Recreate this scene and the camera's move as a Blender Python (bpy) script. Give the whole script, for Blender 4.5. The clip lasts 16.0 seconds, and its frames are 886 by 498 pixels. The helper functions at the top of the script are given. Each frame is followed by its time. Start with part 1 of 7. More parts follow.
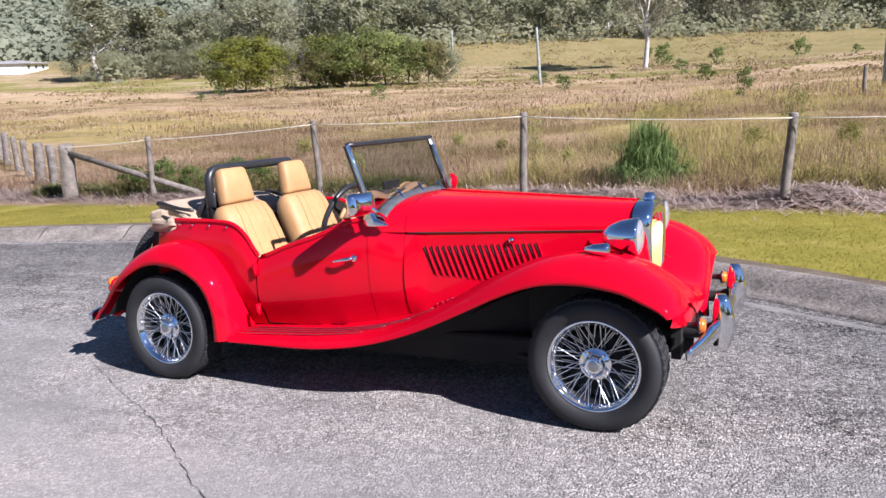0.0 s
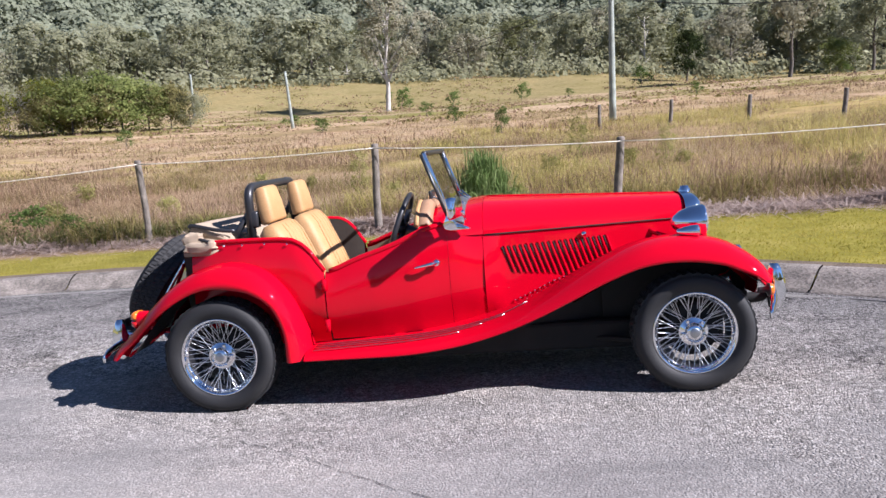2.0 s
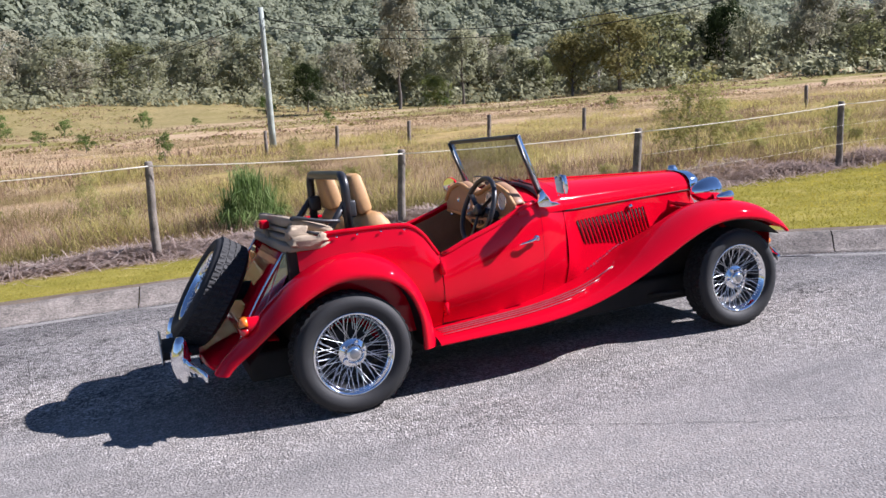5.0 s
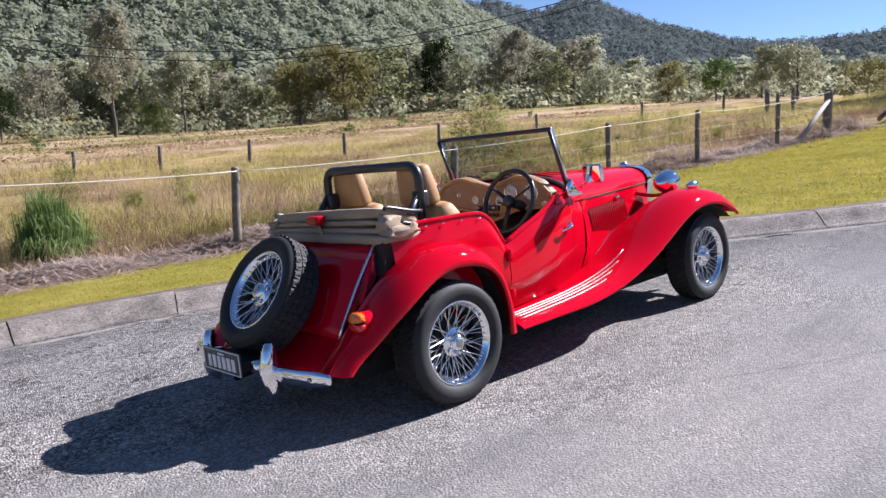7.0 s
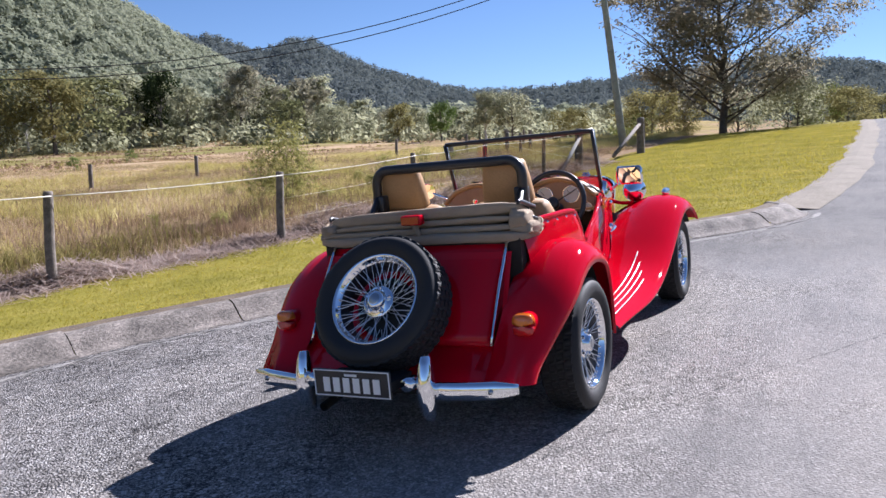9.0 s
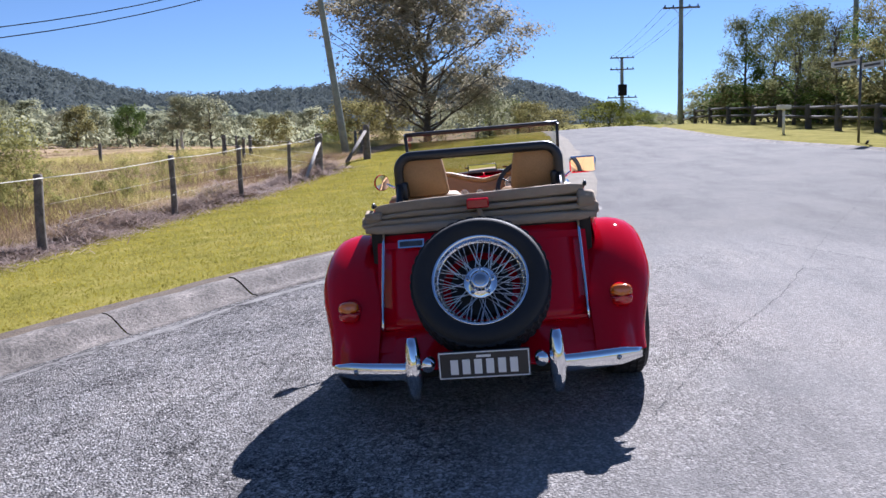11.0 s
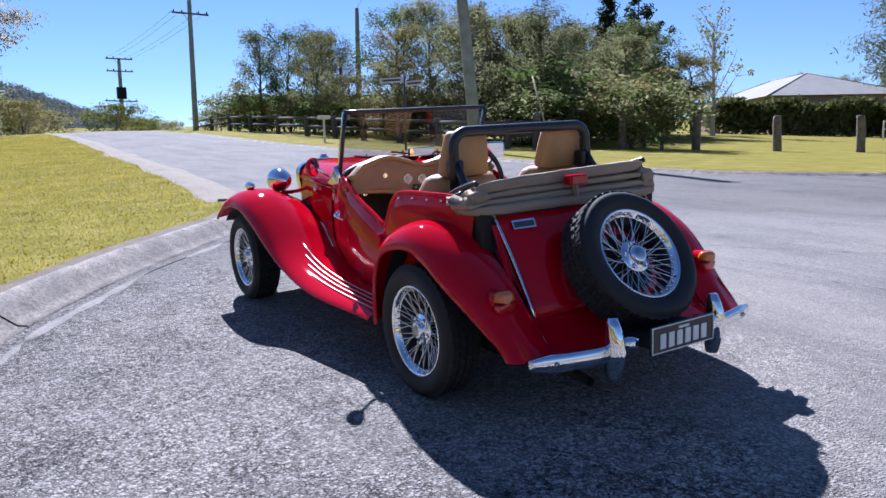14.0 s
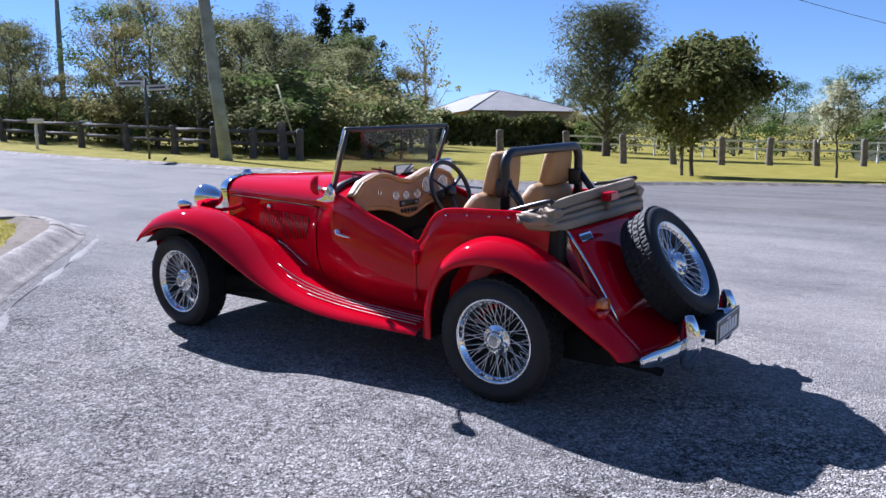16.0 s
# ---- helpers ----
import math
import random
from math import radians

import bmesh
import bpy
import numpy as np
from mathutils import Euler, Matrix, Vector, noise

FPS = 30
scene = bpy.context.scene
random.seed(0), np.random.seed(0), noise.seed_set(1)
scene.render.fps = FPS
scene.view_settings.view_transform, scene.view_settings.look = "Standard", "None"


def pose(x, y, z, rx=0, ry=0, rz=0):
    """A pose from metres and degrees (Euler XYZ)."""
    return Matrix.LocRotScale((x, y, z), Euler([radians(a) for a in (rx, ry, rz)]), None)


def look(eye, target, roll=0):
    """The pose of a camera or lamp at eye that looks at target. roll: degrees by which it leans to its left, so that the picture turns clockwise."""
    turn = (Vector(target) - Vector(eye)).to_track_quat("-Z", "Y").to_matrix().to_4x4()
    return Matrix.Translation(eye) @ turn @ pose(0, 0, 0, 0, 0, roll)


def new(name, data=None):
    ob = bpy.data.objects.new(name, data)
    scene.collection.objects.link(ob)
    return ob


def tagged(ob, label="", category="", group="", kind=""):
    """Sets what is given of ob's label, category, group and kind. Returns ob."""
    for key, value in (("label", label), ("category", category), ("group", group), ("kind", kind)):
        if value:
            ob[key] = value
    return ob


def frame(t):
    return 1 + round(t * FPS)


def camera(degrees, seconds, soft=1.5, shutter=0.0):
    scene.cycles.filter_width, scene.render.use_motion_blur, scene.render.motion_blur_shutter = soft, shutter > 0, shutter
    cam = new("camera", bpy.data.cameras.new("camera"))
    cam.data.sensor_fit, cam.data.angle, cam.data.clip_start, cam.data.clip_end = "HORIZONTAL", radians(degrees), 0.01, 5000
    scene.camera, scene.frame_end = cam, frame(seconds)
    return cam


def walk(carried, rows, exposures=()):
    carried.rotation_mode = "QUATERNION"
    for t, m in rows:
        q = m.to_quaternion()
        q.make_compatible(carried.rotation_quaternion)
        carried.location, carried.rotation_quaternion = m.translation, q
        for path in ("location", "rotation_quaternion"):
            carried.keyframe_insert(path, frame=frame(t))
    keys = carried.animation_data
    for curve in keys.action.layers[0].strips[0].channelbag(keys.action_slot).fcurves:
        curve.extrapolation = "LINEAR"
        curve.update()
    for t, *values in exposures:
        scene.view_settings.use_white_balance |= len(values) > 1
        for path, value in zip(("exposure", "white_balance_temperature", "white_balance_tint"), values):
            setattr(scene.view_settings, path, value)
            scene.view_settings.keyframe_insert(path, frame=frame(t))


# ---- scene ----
cam = camera(59.9, 16.0)
# the road under the car leans 3 degrees to its kerb and climbs 2 degrees ahead
GX, GY = 0.042, -0.056
TILT = Vector((GX, GY, 1)).rotation_difference(Vector((0, 0, 1))).to_matrix().to_4x4()
PATH = [
    (0, (3.112, -3.722, 1.34), (2.271, -1.94, 1.002), -2.8),
    (0.5, (2.736, -3.888, 1.341), (2.056, -2.033, 1.031), -3.1),
    (1, (2.354, -4.086, 1.32), (1.829, -2.177, 1.036), -3.5),
    (1.5, (1.965, -4.248, 1.286), (1.591, -2.302, 1.017), -4.1),
    (2, (1.576, -4.351, 1.262), (1.359, -2.381, 0.994), -4.4),
    (2.5, (1.182, -4.476, 1.251), (1.129, -2.496, 0.976), -4.6),
    (3, (0.77, -4.533, 1.23), (0.879, -2.556, 0.946), -4.9),
    (3.5, (0.343, -4.557, 1.223), (0.614, -2.597, 0.934), -5.1),
    (4, (-0.065, -4.493, 1.233), (0.358, -2.56, 0.944), -5.4),
    (4.2, (-0.235, -4.443, 1.24), (0.25, -2.524, 0.954), -5.4),
    (6.5, (-1.984, -3.512, 1.19), (-0.807, -1.917, 0.925), -5.9),
    (7, (-2.356, -3.277, 1.204), (-1.03, -1.805, 0.935), -5.9),
    (7.5, (-2.613, -2.928, 1.19), (-1.152, -1.588, 0.927), -5.8),
    (8, (-2.824, -2.539, 1.182), (-1.25, -1.332, 0.93), -5.8),
    (8.2, (-2.909, -2.361, 1.172), (-1.294, -1.207, 0.925), -5.8),
    (10.3, (-3.601, -0.7, 1.186), (-1.674, -0.237, 0.92), -4.9),
    (10.5, (-3.646, -0.536, 1.185), (-1.702, -0.154, 0.911), -5.0),
    (11, (-3.699, -0.135, 1.2), (-1.728, 0.041, 0.911), -4.9),
    (11.5, (-3.653, 0.279, 1.224), (-1.676, 0.251, 0.921), -4.5),
    (12, (-3.575, 0.715, 1.212), (-1.613, 0.483, 0.899), -4.3),
    (12.5, (-3.44, 1.133, 1.211), (-1.517, 0.692, 0.885), -3.8),
    (13, (-3.249, 1.539, 1.21), (-1.386, 0.893, 0.874), -3.5),
    (13.5, (-3.041, 1.932, 1.186), (-1.264, 1.082, 0.841), -3.0),
    (14, (-2.772, 2.295, 1.206), (-1.105, 1.247, 0.855), -2.5),
    (14.5, (-2.534, 2.656, 1.217), (-0.995, 1.429, 0.861), -2.1),
    (15, (-2.243, 2.93, 1.202), (-0.84, 1.551, 0.845), -1.6),
    (15.5, (-1.999, 3.275, 1.236), (-0.726, 1.774, 0.883), -1.2),
    (16, (-1.786, 3.557, 1.316), (-0.633, 1.961, 0.963), -0.9),
]
walk(cam, [(t, TILT @ look(eye, target, roll)) for t, eye, target, roll in PATH],
     exposures=[(0.0, 0.77, 5740, 19.5), (8.0, 0.83, 5720, 18.5), (11.0, 0.80, 5510, 18.5), (14.0, 0.86, 5310, 19.5), (16.0, 0.90, 5290, 19)])

# ---- sun and sky ----
SUN = Vector((0.734, -0.216, 0.644)).normalized()
world = bpy.data.worlds.new("sky")
world.use_nodes = True
scene.world = world
sky = world.node_tree.nodes.new("ShaderNodeTexSky")
sky.sky_type, sky.sun_disc = "NISHITA", False
sky.sun_elevation, sky.sun_rotation = math.asin(SUN.z), math.atan2(SUN.x, SUN.y)
sky.altitude, sky.air_density, sky.dust_density, sky.ozone_density = 800, 0.9, 0.0, 4.0
back = world.node_tree.nodes["Background"]
back.inputs["Strength"].default_value = 0.063
world.node_tree.links.new(sky.outputs[0], back.inputs["Color"])
sun_data = bpy.data.lights.new("sun", "SUN")
sun_data.energy, sun_data.angle, sun_data.color = 6.5, radians(0.53), (1.0, 0.948, 0.872)
sun = new("sun", sun_data)
sun.matrix_world = look(SUN * 50, (0, 0, 0))


# ---- materials ----
def shader(name):
    m = bpy.data.materials.new(name)
    m.use_nodes = True
    nt = m.node_tree
    return m, nt, nt.nodes["Principled BSDF"]


def noise_tex(nt, scale, detail=4.0, rough=0.6, coord=None):
    n = nt.nodes.new("ShaderNodeTexNoise")
    n.inputs["Scale"].default_value, n.inputs["Detail"].default_value, n.inputs["Roughness"].default_value = scale, detail, rough
    if coord is not None:
        nt.links.new(coord, n.inputs["Vector"])
    return n


def ramp(nt, fac, stops):
    r = nt.nodes.new("ShaderNodeValToRGB")
    el = r.color_ramp.elements
    while len(el) < len(stops):
        el.new(0.5)
    for e, (p, c) in zip(el, stops):
        e.position, e.color = p, (*c, 1) if len(c) == 3 else c
    nt.links.new(fac, r.inputs["Fac"])
    return r


def mixed(nt, fac, a, b, mode="MIX"):
    m = nt.nodes.new("ShaderNodeMix")
    m.data_type, m.blend_type = "RGBA", mode
    for sock, v in ((m.inputs[0], fac), (m.inputs[6], a), (m.inputs[7], b)):
        if isinstance(v, (int, float)):
            sock.default_value = v
        elif isinstance(v, tuple):
            sock.default_value = (*v, 1)
        else:
            nt.links.new(v, sock)
    return m.outputs[2]


def maths(nt, op, a, b=0.0, c=None):
    m = nt.nodes.new("ShaderNodeMath")
    m.operation = op
    for sock, v in zip(m.inputs, (a, b) if c is None else (a, b, c)):
        if isinstance(v, (int, float)):
            sock.default_value = v
        else:
            nt.links.new(v, sock)
    return m.outputs[0]


def add_bump(nt, bsdf, height, strength, dist=0.01):
    b = nt.nodes.new("ShaderNodeBump")
    b.inputs["Strength"].default_value, b.inputs["Distance"].default_value = strength, dist
    nt.links.new(height, b.inputs["Height"])
    nt.links.new(b.outputs[0], bsdf.inputs["Normal"])


def surf(name, col, col2=None, rough=0.6, metal=0.0, vscale=6.0, fine=0.0, fscale=80.0, bump=0.0, coat=0.0, rvar=0.0):
    """A surface with broad colour variation, fine grain, relief and uneven gloss."""
    m, nt, b = shader(name)
    co = nt.nodes.new("ShaderNodeTexCoord").outputs["Object"]
    broad = noise_tex(nt, vscale, 5, 0.6, co)
    c = mixed(nt, ramp(nt, broad.outputs["Fac"], [(0.3, (0, 0, 0)), (0.7, (1, 1, 1))]).outputs[0], tuple(col), tuple(col2 or col))
    grain = noise_tex(nt, fscale, 3, 0.7, co)
    if fine:
        c = mixed(nt, fine, c, ramp(nt, grain.outputs["Fac"], [(0.3, (0.1, 0.1, 0.1)), (0.7, (1, 1, 1))]).outputs[0], "MULTIPLY")
    nt.links.new(c, b.inputs["Base Color"])
    b.inputs["Metallic"].default_value, b.inputs["Roughness"].default_value = metal, rough
    b.inputs["Coat Weight"].default_value, b.inputs["Coat Roughness"].default_value = coat, 0.03
    if rvar:
        nt.links.new(maths(nt, "MULTIPLY_ADD", broad.outputs["Fac"], rvar, rough - rvar / 2), b.inputs["Roughness"])
    if bump:
        add_bump(nt, b, grain.outputs["Fac"], bump)
    return m


def foliage(name, stops, trans=0.35, rough=0.5, dry=0.0, patch=1.2, vary=0.6, grain=0.35):
    """Leaves or blades, each of its own shade, that let light through."""
    m, nt, b = shader(name)
    geo = nt.nodes.new("ShaderNodeNewGeometry")
    big = noise_tex(nt, grain, 3, 0.6, geo.outputs["Position"])
    f = maths(nt, "ADD", maths(nt, "MULTIPLY", geo.outputs["Random Per Island"], vary), maths(nt, "MULTIPLY_ADD", big.outputs["Fac"], patch, 0.5 - vary / 2 - patch / 2))
    col = ramp(nt, f, stops).outputs[0]
    nt.links.new(mixed(nt, dry, col, (0.34, 0.31, 0.17)), b.inputs["Base Color"])
    b.inputs["Roughness"].default_value = rough
    b.inputs["Specular IOR Level"].default_value = 0.0
    tr = nt.nodes.new("ShaderNodeBsdfTranslucent")
    nt.links.new(col, tr.inputs["Color"])
    mx = nt.nodes.new("ShaderNodeMixShader")
    mx.inputs[0].default_value = trans
    nt.links.new(b.outputs[0], mx.inputs[1])
    nt.links.new(tr.outputs[0], mx.inputs[2])
    nt.links.new(mx.outputs[0], nt.nodes["Material Output"].inputs["Surface"])
    return m


def glass_mat(name, tint, rough=0.0, alpha=0.12):
    m, nt, b = shader(name)
    b.inputs["Base Color"].default_value = (*tint, 1)
    b.inputs["Roughness"].default_value = rough
    tp = nt.nodes.new("ShaderNodeBsdfTransparent")
    tp.inputs["Color"].default_value = (*tint, 1)
    gl = nt.nodes.new("ShaderNodeBsdfGlossy")
    gl.inputs["Roughness"].default_value = rough
    fr = nt.nodes.new("ShaderNodeLayerWeight")
    fr.inputs["Blend"].default_value = 0.12
    mx = nt.nodes.new("ShaderNodeMixShader")
    nt.links.new(maths(nt, "MULTIPLY_ADD", maths(nt, "POWER", fr.outputs[1], 3.0), 0.5, alpha), mx.inputs[0])
    nt.links.new(tp.outputs[0], mx.inputs[1])
    nt.links.new(gl.outputs[0], mx.inputs[2])
    nt.links.new(mx.outputs[0], nt.nodes["Material Output"].inputs["Surface"])
    return m


RED = surf("red_paint", (0.52, 0.001, 0.013), (0.49, 0.001, 0.011), rough=0.4, vscale=3, coat=0.6, fscale=900, fine=0.0)
RED.node_tree.nodes["Principled BSDF"].inputs["Specular IOR Level"].default_value = 0.0
CHROME = surf("chrome", (0.86, 0.87, 0.88), (0.80, 0.81, 0.83), rough=0.05, metal=1.0, vscale=14, rvar=0.05)
SPOKE = surf("bright_spoke_wire", (0.92, 0.93, 0.95), (0.85, 0.86, 0.88), rough=0.28, metal=1.0, vscale=30)
DULL = surf("dull_steel", (0.16, 0.16, 0.17), (0.10, 0.10, 0.11), rough=0.45, metal=0.9, vscale=20)
STEEL = surf("satin_steel", (0.42, 0.43, 0.44), rough=0.32, metal=1.0, rvar=0.1)
RUBBER = surf("tyre_rubber", (0.012, 0.012, 0.013), (0.022, 0.021, 0.021), rough=0.7, vscale=9, fine=0.3, fscale=160, bump=0.1, rvar=0.2)
BLACK = surf("black_enamel", (0.015, 0.015, 0.017), (0.03, 0.03, 0.032), rough=0.35, vscale=8)
# darker than underbody paint: deep shade below the car is in the colour
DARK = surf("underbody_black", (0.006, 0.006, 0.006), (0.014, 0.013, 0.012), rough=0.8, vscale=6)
TRIM = surf("dark_gasket", (0.05, 0.055, 0.06), (0.09, 0.095, 0.10), rough=0.45, vscale=20)
LEATHER = surf("tan_leather", (0.52, 0.30, 0.125), (0.45, 0.25, 0.10), rough=0.6, vscale=7, fine=0.25, fscale=140, bump=0.12)
DASH = surf("tan_dash_leather", (0.40, 0.235, 0.135), (0.31, 0.175, 0.10), rough=0.5, vscale=10, fine=0.2, fscale=160, bump=0.1)
LINING = surf("brown_door_lining", (0.20, 0.125, 0.075), (0.15, 0.09, 0.055), rough=0.75, vscale=8, fine=0.3, fscale=200, bump=0.1)
CANVAS = surf("tan_canvas", (0.47, 0.365, 0.26), (0.37, 0.285, 0.195), rough=0.9, vscale=5, fine=0.35, fscale=420, bump=0.25)
CARPET = surf("dark_carpet", (0.03, 0.022, 0.018), (0.05, 0.04, 0.03), rough=0.95, fine=0.5, fscale=300)
STRIP = surf("polished_strip", (0.50, 0.46, 0.47), (0.32, 0.27, 0.28), rough=0.30, metal=1.0, vscale=25, rvar=0.1)
ENDPLATE = surf("polished_end_plate", (0.60, 0.60, 0.62), (0.50, 0.50, 0.52), rough=0.10, metal=1.0, vscale=9, rvar=0.08)
CREAM = surf("cream_slat", (0.62, 0.52, 0.20), (0.55, 0.45, 0.16), rough=0.4)
AMBER = surf("amber_lens", (0.72, 0.17, 0.008), (0.62, 0.13, 0.008), rough=0.15, coat=1.0, vscale=40)
REDLENS = surf("red_lens", (0.55, 0.008, 0.008), (0.45, 0.006, 0.006), rough=0.15, coat=1.0, vscale=40)
DIAL = surf("dial_face", (0.62, 0.62, 0.60), rough=0.4)
WHITE = surf("white_enamel", (0.78, 0.78, 0.76), rough=0.4)
GLASS = glass_mat("windscreen_glass", (0.54, 0.57, 0.57), alpha=0.06)
LENS = surf("lamp_lens", (0.80, 0.82, 0.84), (0.6, 0.62, 0.65), rough=0.08, metal=0.7, vscale=60)
MIRROR = surf("mirror_silver", (0.92, 0.92, 0.92), rough=0.01, metal=1.0)
TIMBER = surf("weathered_post_timber", (0.31, 0.265, 0.22), (0.13, 0.11, 0.09), rough=0.9, vscale=7, fine=0.55, fscale=55, bump=0.6)
# post timber again, with the trees' shade on the far rails put into the colour
RAILWOOD = surf("shaded_rail_timber", (0.14, 0.13, 0.12), (0.08, 0.072, 0.065), rough=0.9, vscale=4, fine=0.4, fscale=50, bump=0.5)
POLEWOOD = surf("pole_timber", (0.42, 0.46, 0.40), (0.25, 0.27, 0.235), rough=0.9, vscale=2, fine=0.4, fscale=40, bump=0.4)
WIRE = surf("fence_rope", (0.70, 0.66, 0.56), rough=0.7)
CABLE = surf("power_cable", (0.02, 0.02, 0.02), rough=0.6)
CONCRETE = surf("kerb_concrete", (0.41, 0.352, 0.298), (0.14, 0.12, 0.10), rough=0.9, vscale=4.2, fine=0.75, fscale=48, bump=0.8)
SOIL = surf("bare_soil", (0.12, 0.085, 0.055), (0.20, 0.15, 0.10), rough=0.95, vscale=5, fine=0.5, fscale=60, bump=0.6)
ROOF = surf("pale_roof_sheet", (0.30, 0.285, 0.265), (0.24, 0.23, 0.215), rough=0.9, vscale=0.6)
PAINTW = surf("white_wall_paint", (0.70, 0.69, 0.66), (0.6, 0.6, 0.58), rough=0.7, vscale=0.5)
WALLB = surf("brick_wall_tan", (0.33, 0.25, 0.19), (0.27, 0.2, 0.15), rough=0.85, vscale=0.8)
BARK = surf("grey_bark", (0.17, 0.145, 0.12), (0.09, 0.075, 0.06), rough=0.95, vscale=3, fine=0.5, fscale=20, bump=0.5)
PALEBARK = surf("white_gum_bark", (0.62, 0.58, 0.52), (0.40, 0.36, 0.32), rough=0.8, vscale=1.5, fine=0.25, fscale=12)
BROWNSTEM = surf("weed_stem", (0.20, 0.16, 0.08), (0.14, 0.11, 0.05), rough=0.9, vscale=9)
GREYTWIG = surf("grey_twig_bark", (0.30, 0.27, 0.23), (0.20, 0.18, 0.15), rough=0.95, vscale=3)
SIGN = surf("sign_sheet", (0.62, 0.63, 0.64), (0.55, 0.56, 0.57), rough=0.4, vscale=3)

GUM = foliage("gum_leaves", [(0.0, (0.19, 0.20, 0.12)), (0.5, (0.32, 0.32, 0.20)), (1.0, (0.46, 0.45, 0.31))], trans=0.62, vary=0.4)
PALEGUM = foliage("pale_gum_leaves", [(0.0, (0.19, 0.18, 0.12)), (0.5, (0.30, 0.28, 0.19)), (1.0, (0.44, 0.41, 0.30))], trans=0.5)
MIDGREEN = foliage("mid_green_leaves", [(0.0, (0.095, 0.12, 0.036)), (0.5, (0.19, 0.22, 0.068)), (1.0, (0.33, 0.345, 0.13))], trans=0.5)
SOFTGUM = foliage("soft_gum_leaves", [(0.0, (0.12, 0.13, 0.06)), (0.5, (0.205, 0.21, 0.10)), (1.0, (0.30, 0.295, 0.15))], trans=0.6)
OLIVE = foliage("olive_leaves", [(0.0, (0.125, 0.118, 0.046)), (0.5, (0.225, 0.203, 0.082)), (1.0, (0.36, 0.315, 0.14))], trans=0.55)
GREEN = foliage("green_leaves", [(0.0, (0.054, 0.084, 0.022)), (0.5, (0.108, 0.156, 0.042)), (1.0, (0.228, 0.270, 0.096))], trans=0.45)
GREYGUM = foliage("grey_gum_leaves", [(0.0, (0.18, 0.175, 0.12)), (0.5, (0.30, 0.275, 0.195)), (1.0, (0.43, 0.365, 0.26))], trans=0.6, patch=1.8)
VERGELEAF = foliage("verge_leaves", [(0.0, (0.10, 0.11, 0.052)), (0.5, (0.165, 0.178, 0.088)), (1.0, (0.255, 0.26, 0.145))], trans=0.55)
LIME = foliage("yellow_green_leaves", [(0.0, (0.10, 0.115, 0.02)), (0.5, (0.18, 0.19, 0.035)), (1.0, (0.28, 0.265, 0.065))], trans=0.5)
DEEPLEAF = foliage("deep_green_leaves", [(0.0, (0.045, 0.06, 0.02)), (0.5, (0.105, 0.12, 0.04)), (1.0, (0.25, 0.24, 0.10))], trans=0.4)
DARKLEAF = foliage("dark_leaves", [(0.0, (0.015, 0.022, 0.010)), (0.5, (0.030, 0.042, 0.016)), (1.0, (0.06, 0.075, 0.03))])
GREYLEAF = foliage("grey_twigs", [(0.0, (0.12, 0.11, 0.09)), (0.5, (0.2, 0.185, 0.155)), (1.0, (0.28, 0.26, 0.22))], trans=0.1)
# distance haze is mixed into both crown colours, greyer and paler than near leaves
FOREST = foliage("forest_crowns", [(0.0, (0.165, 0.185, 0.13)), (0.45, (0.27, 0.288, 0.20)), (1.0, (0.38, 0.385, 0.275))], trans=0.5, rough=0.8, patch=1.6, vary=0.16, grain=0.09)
FARFOREST = foliage("hazed_forest_crowns", [(0.0, (0.115, 0.132, 0.13)), (0.5, (0.15, 0.17, 0.16)), (1.0, (0.19, 0.208, 0.19))], trans=0.3, rough=0.9, vary=0.35, grain=0.04)
GOLDGRASS = foliage("golden_green_grass", [(0.0, (0.235, 0.21, 0.066)), (0.5, (0.44, 0.375, 0.13)), (1.0, (0.66, 0.56, 0.26))], trans=0.55, rough=0.7, patch=1.8)
DRYGRASS = foliage("dry_grass", [(0.0, (0.17, 0.12, 0.066)), (0.3, (0.32, 0.23, 0.132)), (0.6, (0.465, 0.35, 0.215)), (1.0, (0.66, 0.53, 0.375))], trans=0.55, rough=0.7, patch=2.0)
BROWNWEED = foliage("brown_weed_stalks", [(0.0, (0.125, 0.08, 0.05)), (0.5, (0.25, 0.165, 0.105)), (1.0, (0.42, 0.30, 0.21))], trans=0.3, rough=0.8)
WEEDLEAF = foliage("weed_leaves", [(0.0, (0.179, 0.179, 0.056)), (0.5, (0.302, 0.291, 0.095)), (1.0, (0.470, 0.426, 0.179))], trans=0.5)
GREENGRASS = foliage("green_paddock_grass", [(0.0, (0.13, 0.125, 0.035)), (0.5, (0.23, 0.195, 0.07)), (1.0, (0.42, 0.34, 0.14))], trans=0.5)
WEEDGRASS = foliage("dark_weed_blades", [(0.0, (0.065, 0.075, 0.025)), (0.5, (0.13, 0.145, 0.05)), (1.0, (0.25, 0.24, 0.10))], trans=0.45)
STRAW = foliage("dead_straw", [(0.0, (0.19, 0.14, 0.115)), (0.5, (0.39, 0.305, 0.26)), (1.0, (0.62, 0.52, 0.45))], trans=0.4, rough=0.8)
LUSH = foliage("lush_strap_leaves", [(0.0, (0.075, 0.115, 0.03)), (0.5, (0.155, 0.225, 0.07)), (1.0, (0.33, 0.38, 0.16))], trans=0.4)
LAWN = foliage("lawn_blades", [(0.0, (0.205, 0.19, 0.024)), (0.4, (0.30, 0.26, 0.030)), (0.7, (0.365, 0.30, 0.042)), (1.0, (0.44, 0.345, 0.08))], trans=0.55, dry=0.27, patch=2.2, vary=0.10, grain=0.8)


